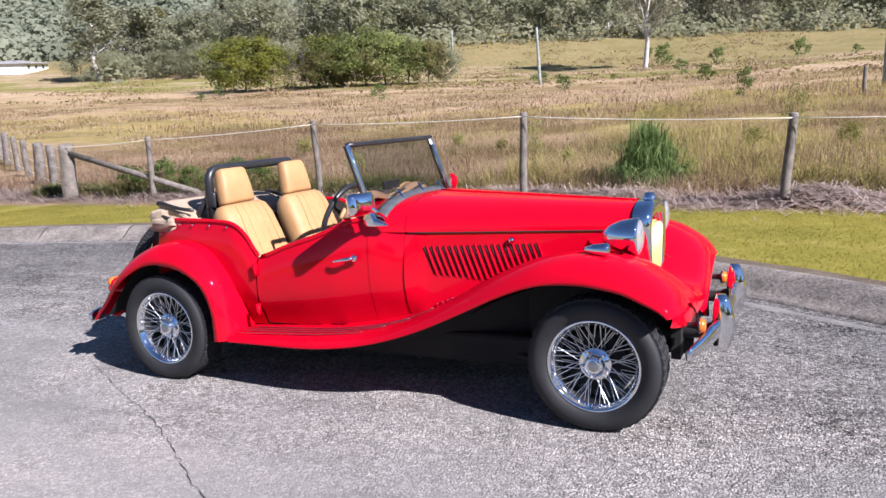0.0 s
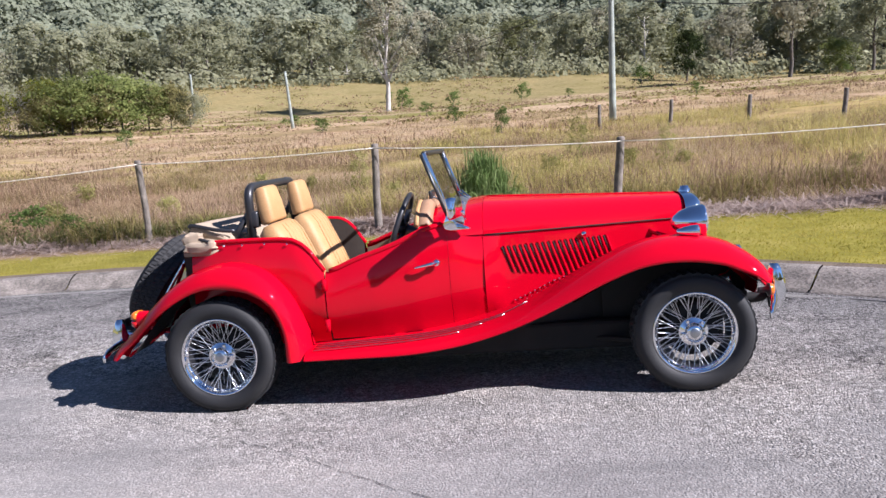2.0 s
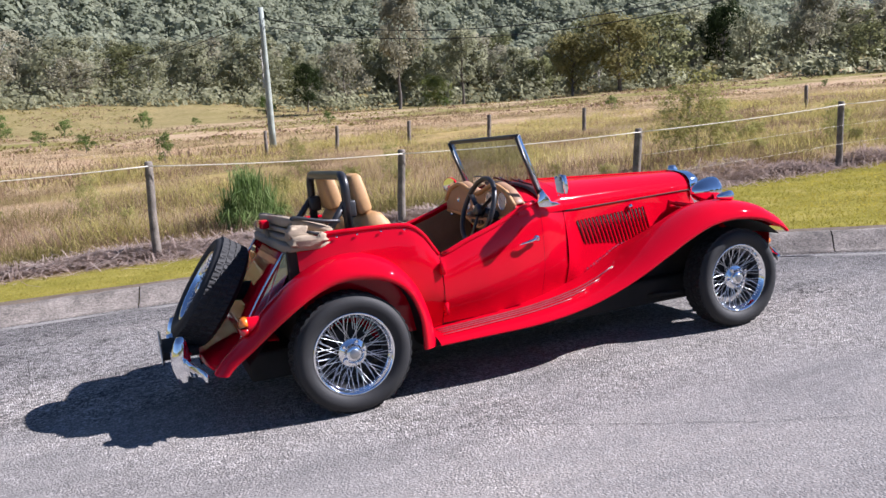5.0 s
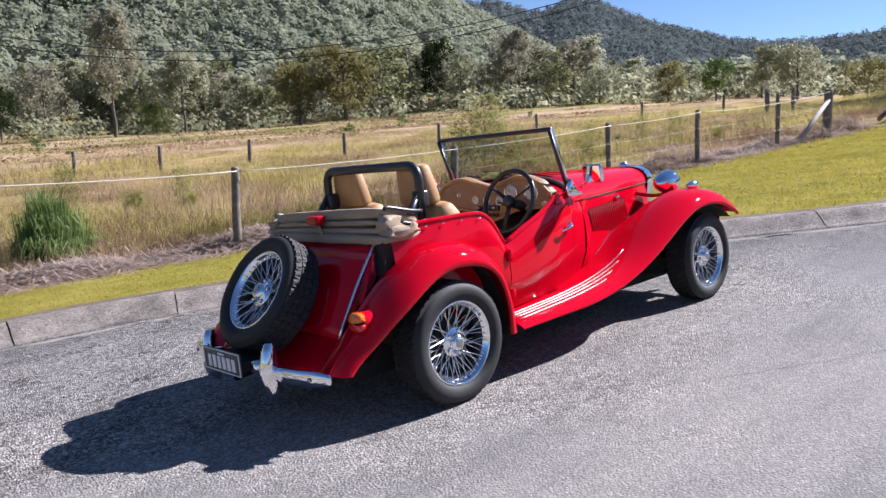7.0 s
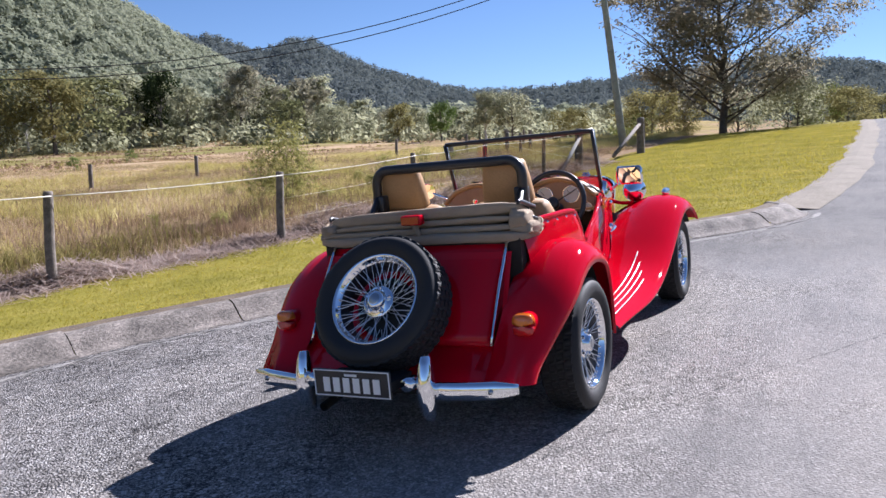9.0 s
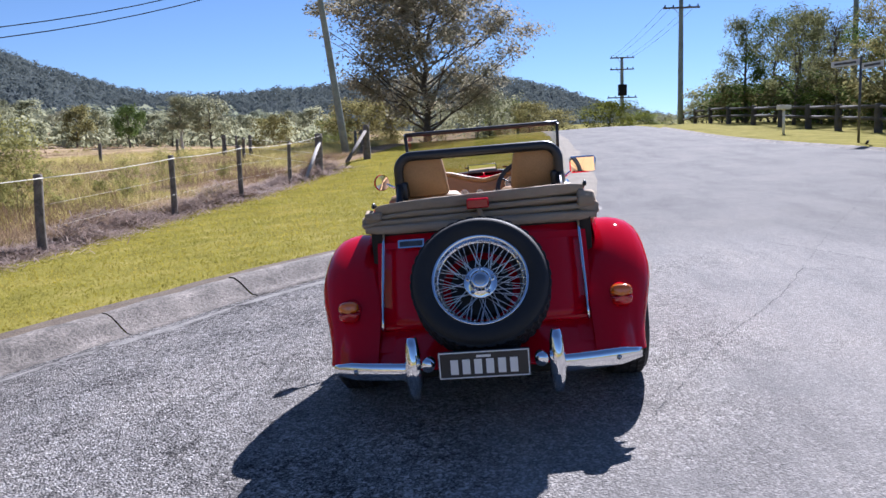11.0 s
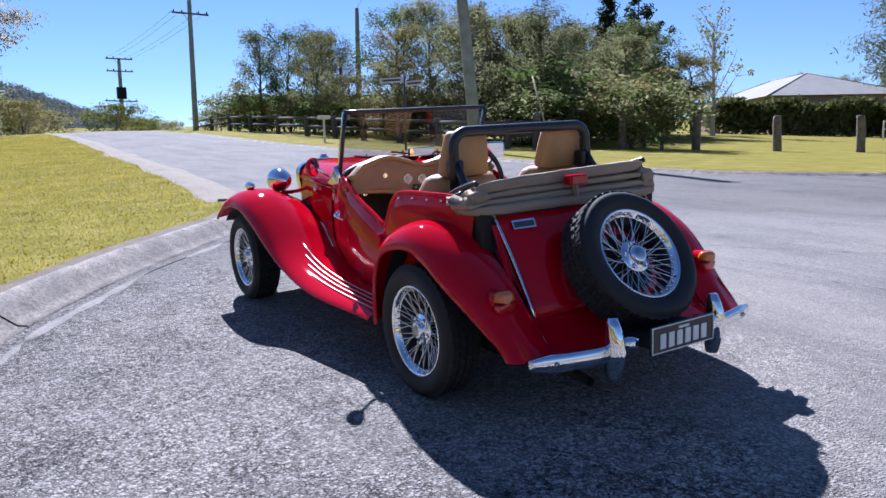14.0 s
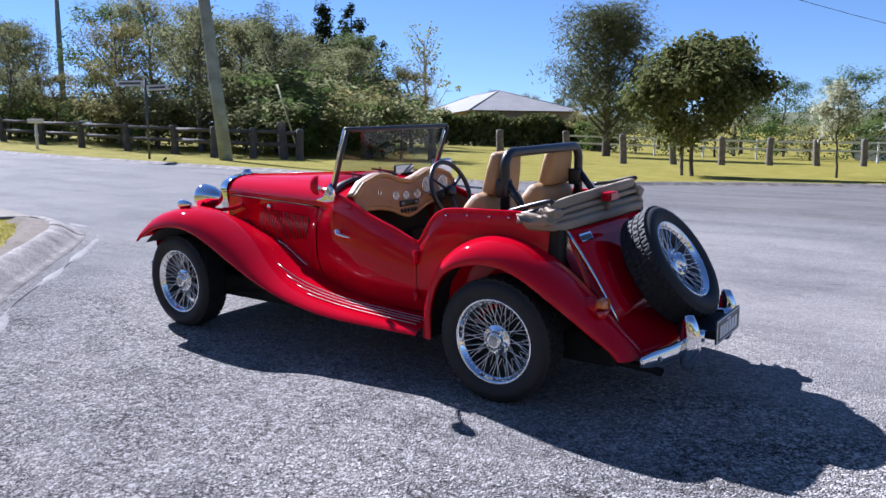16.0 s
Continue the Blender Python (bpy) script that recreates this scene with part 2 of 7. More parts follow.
def road_material():
    """Worn chip seal: fine and dusty away from the kerb, open dark-jointed stone beside it."""
    m, nt, b = shader("chip_seal_asphalt")
    co = nt.nodes.new("ShaderNodeNewGeometry").outputs["Position"]
    place = nt.nodes.new("ShaderNodeSeparateXYZ")
    nt.links.new(co, place.inputs[0])
    wear = noise_tex(nt, 0.5, 6, 0.65, co)
    # 0 where the stone is worn smooth, 1 where it stands open
    side = maths(nt, "MULTIPLY_ADD", place.outputs["Y"], 0.18, maths(nt, "MULTIPLY_ADD", wear.outputs["Fac"], 1.3, -0.24))
    open_stone = ramp(nt, side, [(0.16, (0.10, 0.10, 0.10)), (0.62, (1, 1, 1))]).outputs[0]
    chips = nt.nodes.new("ShaderNodeTexVoronoi")
    chips.inputs["Scale"].default_value = 95
    nt.links.new(co, chips.inputs["Vector"])
    hue = nt.nodes.new("ShaderNodeSeparateColor")
    nt.links.new(chips.outputs["Color"], hue.inputs[0])
    stone = ramp(nt, hue.outputs[0], [(0.0, (0.15, 0.14, 0.132)), (0.45, (0.245, 0.229, 0.215)), (0.8, (0.34, 0.318, 0.30)), (1.0, (0.55, 0.52, 0.49))]).outputs[0]
    c = mixed(nt, maths(nt, "MULTIPLY_ADD", open_stone, 0.55, 0.22), (0.197, 0.186, 0.174), stone)
    # tar between the stones
    tar = nt.nodes.new("ShaderNodeTexVoronoi")
    tar.feature = "DISTANCE_TO_EDGE"
    tar.inputs["Scale"].default_value = 62
    nt.links.new(co, tar.inputs["Vector"])
    lump = noise_tex(nt, 21, 4, 0.65, co)
    gap = maths(nt, "MULTIPLY_ADD", lump.outputs["Fac"], -0.55, maths(nt, "ADD", tar.outputs["Distance"], 0.30))
    c = mixed(nt, open_stone, c, mixed(nt, 1.0, c, ramp(nt, gap, [(0.03, (0.28, 0.275, 0.275)), (0.13, (1.12, 1.11, 1.09))]).outputs[0], "MULTIPLY"))
    # bright chips, and pits where stones have come out
    fleck = nt.nodes.new("ShaderNodeTexVoronoi")
    fleck.inputs["Scale"].default_value = 78
    nt.links.new(co, fleck.inputs["Vector"])
    pick = nt.nodes.new("ShaderNodeSeparateColor")
    nt.links.new(fleck.outputs["Color"], pick.inputs[0])
    shine = maths(nt, "MULTIPLY", ramp(nt, pick.outputs[1], [(0.78, (0, 0, 0)), (0.86, (0.65, 0.65, 0.65))]).outputs[0], open_stone)
    c = mixed(nt, shine, c, (0.58, 0.55, 0.52))
    pits, patches = noise_tex(nt, 42, 3, 0.8, co), noise_tex(nt, 2.6, 4, 0.7, co)
    hole = maths(nt, "MULTIPLY_ADD", patches.outputs["Fac"], -0.45, maths(nt, "ADD", pits.outputs["Fac"], 0.225))
    c = mixed(nt, open_stone, c, mixed(nt, 1.0, c, ramp(nt, hole, [(0.39, (0.16, 0.155, 0.155)), (0.45, (1, 1, 1))]).outputs[0], "MULTIPLY"))
    # broad wear and dusty, paler sweeps
    c = mixed(nt, 0.85, c, ramp(nt, wear.outputs["Fac"], [(0.32, (0.72, 0.72, 0.73)), (0.46, (0.96, 0.96, 0.96)), (0.56, (1.05, 1.04, 1.03)), (0.66, (1.15, 1.13, 1.10))]).outputs[0], "MULTIPLY")
    sweep = noise_tex(nt, 1.0, 5, 0.7)
    stretch = nt.nodes.new("ShaderNodeMapping")
    stretch.inputs["Rotation"].default_value = (0, 0, 0.45)
    stretch.inputs["Scale"].default_value = (0.35, 1.6, 1)
    nt.links.new(co, stretch.inputs["Vector"])
    nt.links.new(stretch.outputs[0], sweep.inputs["Vector"])
    c = mixed(nt, 0.7, c, ramp(nt, sweep.outputs["Fac"], [(0.36, (0.72, 0.72, 0.73)), (0.5, (1.02, 1.02, 1.02)), (0.64, (1.22, 1.20, 1.17))]).outputs[0], "MULTIPLY")
    # view-dependent brightness put into the colour: paler round one spot, darker outwards
    away = nt.nodes.new("ShaderNodeVectorMath")
    away.operation = "DISTANCE"
    away.inputs[1].default_value = (-0.2, -1.9, 0.0)
    nt.links.new(co, away.inputs[0])
    reach = maths(nt, "MULTIPLY_ADD", wear.outputs["Fac"], 3.0, maths(nt, "ADD", away.outputs["Value"], -1.5))
    c = mixed(nt, 1.0, c, ramp(nt, maths(nt, "MULTIPLY", reach, 0.2), [(0.2, (1.08, 1.065, 1.05)), (0.5, (1.02, 1.01, 1.0)), (0.72, (0.95, 0.945, 0.94)), (1.0, (0.68, 0.675, 0.67))]).outputs[0], "MULTIPLY")
    # fine crazing in patches
    warp = noise_tex(nt, 3.0, 3, 0.6, co)
    shifted = nt.nodes.new("ShaderNodeVectorMath")
    shifted.operation = "MULTIPLY_ADD"
    shifted.inputs[1].default_value = (0.5, 0.5, 0.5)
    nt.links.new(warp.outputs["Color"], shifted.inputs[0])
    nt.links.new(co, shifted.inputs[2])
    where = noise_tex(nt, 0.6, 4, 0.6, co)
    for scale, width, depth in ((4.5, 0.020, 0.8), (11.0, 0.035, 0.65)):
        craze = nt.nodes.new("ShaderNodeTexVoronoi")
        craze.feature = "DISTANCE_TO_EDGE"
        craze.inputs["Scale"].default_value = scale
        nt.links.new(shifted.outputs[0], craze.inputs["Vector"])
        gate = maths(nt, "MULTIPLY", ramp(nt, where.outputs["Fac"], [(0.47, (0, 0, 0)), (0.60, (depth, depth, depth))]).outputs[0], open_stone)
        c = mixed(nt, gate, c, mixed(nt, 1.0, c, ramp(nt, craze.outputs["Distance"], [(0.006, (0.3, 0.3, 0.3)), (width, (1, 1, 1))]).outputs[0], "MULTIPLY"))
    stain = noise_tex(nt, 2.3, 5, 0.7, co)
    c = mixed(nt, 0.55, c, ramp(nt, stain.outputs["Fac"], [(0.26, (0.55, 0.55, 0.56)), (0.42, (1, 1, 1))]).outputs[0], "MULTIPLY")
    nt.links.new(c, b.inputs["Base Color"])
    b.inputs["Roughness"].default_value = 0.9
    b.inputs["Diffuse Roughness"].default_value = 0.15
    b.inputs["Specular IOR Level"].default_value = 0.25
    grit = noise_tex(nt, 240, 3, 0.7, co)
    h = maths(nt, "ADD", maths(nt, "MULTIPLY", chips.outputs["Distance"], -1.0), maths(nt, "MULTIPLY", grit.outputs["Fac"], 0.4))
    h = maths(nt, "MULTIPLY", maths(nt, "ADD", h, maths(nt, "MULTIPLY", gap, 2.2)), maths(nt, "MULTIPLY_ADD", open_stone, 0.75, 0.25))
    add_bump(nt, b, h, 0.75, 0.010)
    return m


def ground_material():
    m, nt, b = shader("grassed_ground")
    co = nt.nodes.new("ShaderNodeNewGeometry").outputs["Position"]
    xyz = nt.nodes.new("ShaderNodeSeparateXYZ")
    nt.links.new(co, xyz.inputs[0])
    n1, n2, n3 = noise_tex(nt, 0.16, 6, 0.68, co), noise_tex(nt, 1.4, 5, 0.7, co), noise_tex(nt, 28, 4, 0.75, co)
    # brown weeds by the fence, olive and gold beyond, straw on the flats, green under the trees
    drift = noise_tex(nt, 1.0, 6, 0.7)
    long = nt.nodes.new("ShaderNodeMapping")
    long.inputs["Scale"].default_value = (0.035, 0.09, 1)
    nt.links.new(co, long.inputs["Vector"])
    nt.links.new(long.outputs[0], drift.inputs["Vector"])
    away = maths(nt, "MULTIPLY_ADD", drift.outputs["Fac"], 0.75, maths(nt, "MULTIPLY_ADD", xyz.outputs["Y"], 1 / 130, -0.375))
    paddock = ramp(nt, away, [(0.06, (0.33, 0.23, 0.145)), (0.15, (0.40, 0.285, 0.165)), (0.20, (0.33, 0.265, 0.105)), (0.27, (0.43, 0.32, 0.135)), (0.33, (0.49, 0.355, 0.23)), (0.42, (0.30, 0.22, 0.11)), (0.48, (0.47, 0.345, 0.20)),
                              (0.58, (0.53, 0.39, 0.26)), (0.66, (0.29, 0.235, 0.10)), (0.74, (0.26, 0.25, 0.08)), (0.82, (0.47, 0.35, 0.23)), (0.92, (0.30, 0.245, 0.115))]).outputs[0]
    paddock = mixed(nt, 0.45, paddock, ramp(nt, n1.outputs["Fac"], [(0.40, (0.66, 0.68, 0.50)), (0.52, (1, 1, 1)), (0.62, (1.12, 1.03, 0.98))]).outputs[0], "MULTIPLY")
    paddock = mixed(nt, 0.45, paddock, ramp(nt, n2.outputs["Fac"], [(0.32, (0.36, 0.33, 0.24)), (0.62, (1, 1, 1))]).outputs[0], "MULTIPLY")
    lawn = ramp(nt, n2.outputs["Fac"], [(0.28, (0.17, 0.150, 0.030)), (0.5, (0.25, 0.218, 0.042)), (0.72, (0.345, 0.285, 0.08))]).outputs[0]
    edge = maths(nt, "MULTIPLY_ADD", n2.outputs["Fac"], 1.1, maths(nt, "SUBTRACT", xyz.outputs["Y"], 6.6))
    mask = ramp(nt, edge, [(0.35, (0, 0, 0)), (0.8, (1, 1, 1))]).outputs[0]
    c = mixed(nt, mask, lawn, paddock)
    c = mixed(nt, 0.42, c, ramp(nt, n3.outputs["Fac"], [(0.28, (0.3, 0.3, 0.25)), (0.66, (1, 1, 1))]).outputs[0], "MULTIPLY")
    nt.links.new(c, b.inputs["Base Color"])
    b.inputs["Roughness"].default_value = 0.95
    b.inputs["Specular IOR Level"].default_value = 0.03
    add_bump(nt, b, n3.outputs["Fac"], 0.35, 0.03)
    return m


ROAD, GROUND = road_material(), ground_material()
HILLSIDE = surf("forest_floor", (0.15, 0.165, 0.105), (0.20, 0.20, 0.13), rough=0.95, vscale=0.02, fine=0.5, fscale=0.4)
GRAVEL = surf("verge_gravel", (0.30, 0.25, 0.19), (0.21, 0.175, 0.12), rough=0.95, vscale=1.2, fine=0.6, fscale=45, bump=0.6)
# blue distance haze is part of this slope's base colour
FARHILL = surf("hazed_wooded_slope", (0.085, 0.10, 0.105), (0.12, 0.135, 0.13), rough=0.95, vscale=0.05, fine=0.5, fscale=0.25)
for slope in (HILLSIDE, FARHILL):
    slope.node_tree.nodes["Principled BSDF"].inputs["Specular IOR Level"].default_value = 0.0
CRACK = surf("road_crack", (0.035, 0.034, 0.033), (0.06, 0.058, 0.055), rough=0.95, vscale=30)


# ---- mesh helpers ----
def raw_mesh(name, verts, faces, material, smooth=False):
    me = bpy.data.meshes.new(name)
    v = np.asarray(verts, dtype=np.float64)
    f = np.asarray(faces) if not isinstance(faces, list) else None
    if f is not None and f.ndim == 2:
        k = f.shape[1]
        me.vertices.add(len(v)); me.vertices.foreach_set("co", v.ravel())
        me.loops.add(f.size); me.loops.foreach_set("vertex_index", f.ravel().astype(np.int32))
        me.polygons.add(len(f)); me.polygons.foreach_set("loop_start", np.arange(0, f.size, k, dtype=np.int32))
        me.update(calc_edges=True)
    else:
        me.from_pydata([tuple(p) for p in v], [], faces)
        me.update()
    me.materials.append(material)
    me.polygons.foreach_set("use_smooth", np.full(len(me.polygons), bool(smooth)))
    return me


def thing(name, label, category, group="", kind="", m=None):
    """An Empty at a thing's base, that parents its parts."""
    ob = tagged(new(name), label, category, group, kind)
    if m is not None:
        ob.matrix_world = m
    return ob


def part(name, data, material, parent, label="", smooth=True, solid=0.0, offset=0.0, bevel=0.0, m=None):
    """Links a bmesh or a mesh as one object under a thing or a part."""
    if isinstance(data, bmesh.types.BMesh):
        bmesh.ops.recalc_face_normals(data, faces=data.faces)
        me = bpy.data.meshes.new(name)
        data.to_mesh(me)
        data.free()
        me.materials.append(material)
        me.polygons.foreach_set("use_smooth", np.full(len(me.polygons), bool(smooth)))
    else:
        me = data
    ob = new(name, me)
    ob.parent = parent
    if m is not None:
        ob.matrix_local = m
    if label:
        tagged(ob, label)
    if solid:
        s = ob.modifiers.new("thickness", "SOLIDIFY")
        s.thickness, s.offset = solid, offset
    if bevel:
        b = ob.modifiers.new("edges", "BEVEL")
        b.width, b.segments, b.limit_method, b.angle_limit = bevel, 2, "ANGLE", radians(40)
    return ob


def spline(pts, n):
    """n points along a smooth curve through pts."""
    p = np.asarray(pts, float)
    q = np.vstack([2 * p[0] - p[1], p, 2 * p[-1] - p[-2]])
    out = []
    for s in np.linspace(0, len(p) - 1, n):
        i = min(int(s), len(p) - 2)
        t = s - i
        a, b, c, d = q[i], q[i + 1], q[i + 2], q[i + 3]
        out.append(0.5 * (2 * b + (c - a) * t + (2 * a - 5 * b + 4 * c - d) * t * t + (3 * b - a - 3 * c + d) * t ** 3))
    return np.array(out)


def loft(rows, closed=False, caps=False):
    """A skin over rows of points."""
    bm = bmesh.new()
    vs = [[bm.verts.new(p) for p in r] for r in rows]
    n = len(rows[0])
    for a, b in zip(vs, vs[1:]):
        for i in range(n if closed else n - 1):
            j = (i + 1) % n
            bm.faces.new((a[i], a[j], b[j], b[i]))
    if caps:
        bm.faces.new(vs[0][::-1]), bm.faces.new(vs[-1])
    return bm


def tube(path, radius, n=8, squash=None, caps=True):
    """A round bar along a path; radius: one for all or one a point."""
    p = [Vector(q) for q in path]
    r = radius if hasattr(radius, "__len__") else [radius] * len(p)
    rows, up = [], None
    for i, c in enumerate(p):
        d = (p[min(i + 1, len(p) - 1)] - p[max(i - 1, 0)]).normalized()
        if up is None:
            up = Vector((0, 0, 1)) if abs(d.z) < 0.9 else Vector((1, 0, 0))
        s = d.cross(up).normalized()
        up = s.cross(d).normalized()
        k = squash or (1, 1)
        rows.append([c + (s * math.cos(a) * k[0] + up * math.sin(a) * k[1]) * r[i] for a in np.linspace(0, 2 * math.pi, n, endpoint=False)])
    return loft(rows, True, caps)


def lathe(profile, n=24, axis="y", centre=(0, 0, 0), caps=False):
    """Turns (along, radius) pairs round an axis."""
    c = Vector(centre)
    rows = []
    for h, r in profile:
        row = []
        for a in np.linspace(0, 2 * math.pi, n, endpoint=False):
            u, v = r * math.cos(a), r * math.sin(a)
            row.append(c + Vector({"x": (h, u, v), "y": (u, h, v), "z": (u, v, h)}[axis]))
        rows.append(row)
    return loft(rows, True, caps)


def box(x0, x1, y0, y1, z0, z1):
    bm = bmesh.new()
    bmesh.ops.create_cube(bm, size=1, matrix=Matrix.LocRotScale(((x0 + x1) / 2, (y0 + y1) / 2, (z0 + z1) / 2), None, (x1 - x0, y1 - y0, z1 - z0)))
    return bm


def bar(a, b, w, h):
    """A squared bar from a to b."""
    a, b = Vector(a), Vector(b)
    d = (b - a).normalized()
    up = Vector((0, 0, 1)) if abs(d.z) < 0.95 else Vector((1, 0, 0))
    s = d.cross(up).normalized()
    up = s.cross(d)
    ring = lambda c: [c + s * w / 2 * i + up * h / 2 * j for i, j in ((1, 1), (-1, 1), (-1, -1), (1, -1))]
    return loft([ring(a), ring(b)], True, True)


# ---- ground, road, hills ----
def ease(t):
    t = np.clip(t, 0, 1)
    return t * t * (3 - 2 * t)


def land(u, v):
    """Height of the bare land: the road's slope, the crest ahead, the level paddock, the valley's rim."""
    u, v = np.asarray(u, float), np.asarray(v, float)
    h = 0.9 * ease((u - 6) / 49.0) - 0.04 * np.clip(u - 55, 0, 60)
    w = np.clip(v - 7, 0, 400)
    h = h * (1 - ease((v - 7) / 40.0)) + 0.056 * w + 0.00006 * w * w
    ue = np.where(u < -20, -20 + 0.2 * (u + 20), np.where(u > 160, 160 + 0.1 * (u - 160), u))
    d = -(v + 7.5)
    ve = np.minimum(v + 0.95 * 0.5 * (d + np.sqrt(d * d + 1.0)), 407.0)
    r = np.hypot(u, v)
    az = np.degrees(np.arctan2(v, u))
    swell = np.interp(az, [-20, 0, 20, 30, 43, 50, 55, 60, 65, 70, 76, 85, 95, 100, 110, 125, 140], [0, -1.0, -1.6, -0.9, -0.3, -1.0, -1.2, -1.9, -2.4, -2.0, -1.5, 1.7, 2.7, 3.0, 3.7, 2.5, 0]) * ease((r - 120) / 45.0)
    return GX * ue + GY * ve + h + 0.00042 * np.clip(r - 95, 0, 125) ** 2 + swell


def at(u, v, dz=0.0):
    return Vector((u, v, float(land(u, v)) + dz))


KERB = [(-60, -20), (-30, -7.0), (-14, -0.3), (-10, 1.4), (-6.7, 2.75), (-4.5, 3.3), (-3, 3.42), (-1.6, 3.42), (-0.4, 3.3), (0.5, 3.02), (1.1, 2.75),
        (1.7, 2.45), (2.4, 2.13), (3.2, 1.65), (3.9, 1.15), (4.5, 0.65), (5.1, 0.12), (5.8, -0.48), (6.4, -0.93), (7.0, -1.2), (7.6, -1.28), (8.1, -1.05)]
VERGE = [(8.1, -1.3), (12, -1.8), (16, -2.15), (34, -3.0), (90, -4.2)]
FARKERB = [(-60, -44), (-30, -30), (-12, -21.0), (-4, -16.9), (-0.5, -14.9), (1.8, -13.3), (3.2, -11.9), (4.4, -10.4), (5.8, -9.2), (7.5, -8.8), (10, -8.85), (14, -8.9), (20, -8.4), (27, -8.1), (40, -8.7), (90, -11)]
left_edge = np.array(KERB[:-1] + VERGE)
right_edge = spline(FARKERB, 240)
edge_l = lambda u: np.interp(u, left_edge[:, 0], left_edge[:, 1])
edge_r = lambda u: np.interp(u, right_edge[:, 0], right_edge[:, 1])


def terrain(u, v):
    """The ground's surface: sunk under the road, level with the kerb's top beside it."""
    z = land(u, v)
    dl, dr = v - edge_l(u), edge_r(u) - v
    inside = (dl < 0.33) & (dr < 0.24) & (u > -58) & (u < 88)
    lip = np.where(u < 8.0, 0.118, 0.03) * np.exp(-np.clip(dl - 0.4, 0, 50) / 1.6) * (dl > 0)
    lip += 0.075 * np.exp(-np.clip(dr - 0.4, 0, 50) / 1.6) * (dr > 0)
    return np.where(inside, z - 0.14, z + lip)


def build_ground():
    n, a, k = 340, 6.8, 5.6
    s = k * np.sinh(a * np.linspace(-1, 1, n))
    u, v = np.meshgrid(s + 3.0, s + 2.0, indexing="ij")
    z = terrain(u, v)
    far = ease((v - 9) / 6)
    rough = np.array([noise.noise((x * 0.35, y * 0.35, 0)) * 0.10 + noise.noise((x * 0.09, y * 0.09, 3)) * 0.28 for x, y in zip(u.ravel(), v.ravel())]).reshape(u.shape)
    z = z + rough * far * (np.hypot(u, v) < 400)
    i = np.arange(n * n).reshape(n, n)
    f = np.stack([i[:-1, :-1], i[1:, :-1], i[1:, 1:], i[:-1, 1:]], -1).reshape(-1, 4)
    me = raw_mesh("ground", np.stack([u, v, z], -1).reshape(-1, 3), f, GROUND, True)
    return tagged(new("ground", me), "mown yellow-green verge and dry tan paddock grass", "ground", kind="structure")


def build_road():
    us = np.concatenate([np.arange(-58, -14, 2.0), np.arange(-14, 14, 0.35), np.arange(14, 88, 1.0)])
    fr = np.linspace(0, 1, 30)
    u = np.repeat(us[:, None], 30, 1)
    v = edge_r(u) - 0.1 + (edge_l(u) + 0.1 - edge_r(u) + 0.1) * fr[None, :]
    z = land(u, v)
    i = np.arange(u.size).reshape(u.shape)
    f = np.stack([i[:-1, :-1], i[1:, :-1], i[1:, 1:], i[:-1, 1:]], -1).reshape(-1, 4)
    me = raw_mesh("road", np.stack([u, v, z], -1).reshape(-1, 3), f, ROAD, True)
    return tagged(new("road", me), "worn grey chip-seal asphalt road with fine cracks", "road", kind="structure")


def crack(name, pts, width, parent, seed):
    """A thin uneven crack that runs over the road."""
    rnd = random.Random(seed)
    path = spline(pts, int(len(pts) * 22))
    rows = []
    for k, p in enumerate(path):
        d = path[min(k + 1, len(path) - 1)] - path[max(k - 1, 0)]
        d = d / (np.hypot(*d) + 1e-9)
        c = p + np.array((-d[1], d[0])) * rnd.uniform(-0.012, 0.012)
        w = 0.6 * width * rnd.uniform(0.1, 1.3)
        rows.append([at(*(c + np.array((-d[1], d[0])) * s * w), 0.004) for s in (-0.5, 0.5)])
    part(name, loft(rows), CRACK, parent)


ground = build_ground()
road = build_road()
crack("crack", [(-0.62, -0.67), (0.49, -1.28), (1.47, -1.92), (4.28, -3.41), (7.7, -5.45), (12, -7.9)], 0.007, road, 1)
crack("crack", [(0.3, -3.6), (1.2, -3.1), (2.3, -2.85), (3.6, -2.4)], 0.012, road, 2)
crack("crack", [(-1.5, -2.9), (-0.3, -2.5), (0.9, -2.55)], 0.010, road, 3)
crack("crack", [(4.0, -4.2), (6.2, -5.6), (9.5, -6.2)], 0.012, road, 4)

# gravel shoulder where the kerb ends
rows = []
for k, u in enumerate(np.linspace(8.0, 60, 60)):
    c = float(edge_l(u))
    w = 0.45 + 0.35 * noise.noise((u * 0.4, 0, 7))
    rows.append([Vector((u, c + s, float(land(u, c + s)) + z)) for s, z in ((-0.35 * w, 0.006), (0.25, 0.045), (0.9 * w + 0.2, 0.03))])
bm = loft(rows)
me = bpy.data.meshes.new("gravel_shoulder")
bm.to_mesh(me), bm.free()
me.materials.append(GRAVEL)
tagged(new("gravel_shoulder", me), "strip of pale gravel between lawn and asphalt", "gravel shoulder", kind="structure")


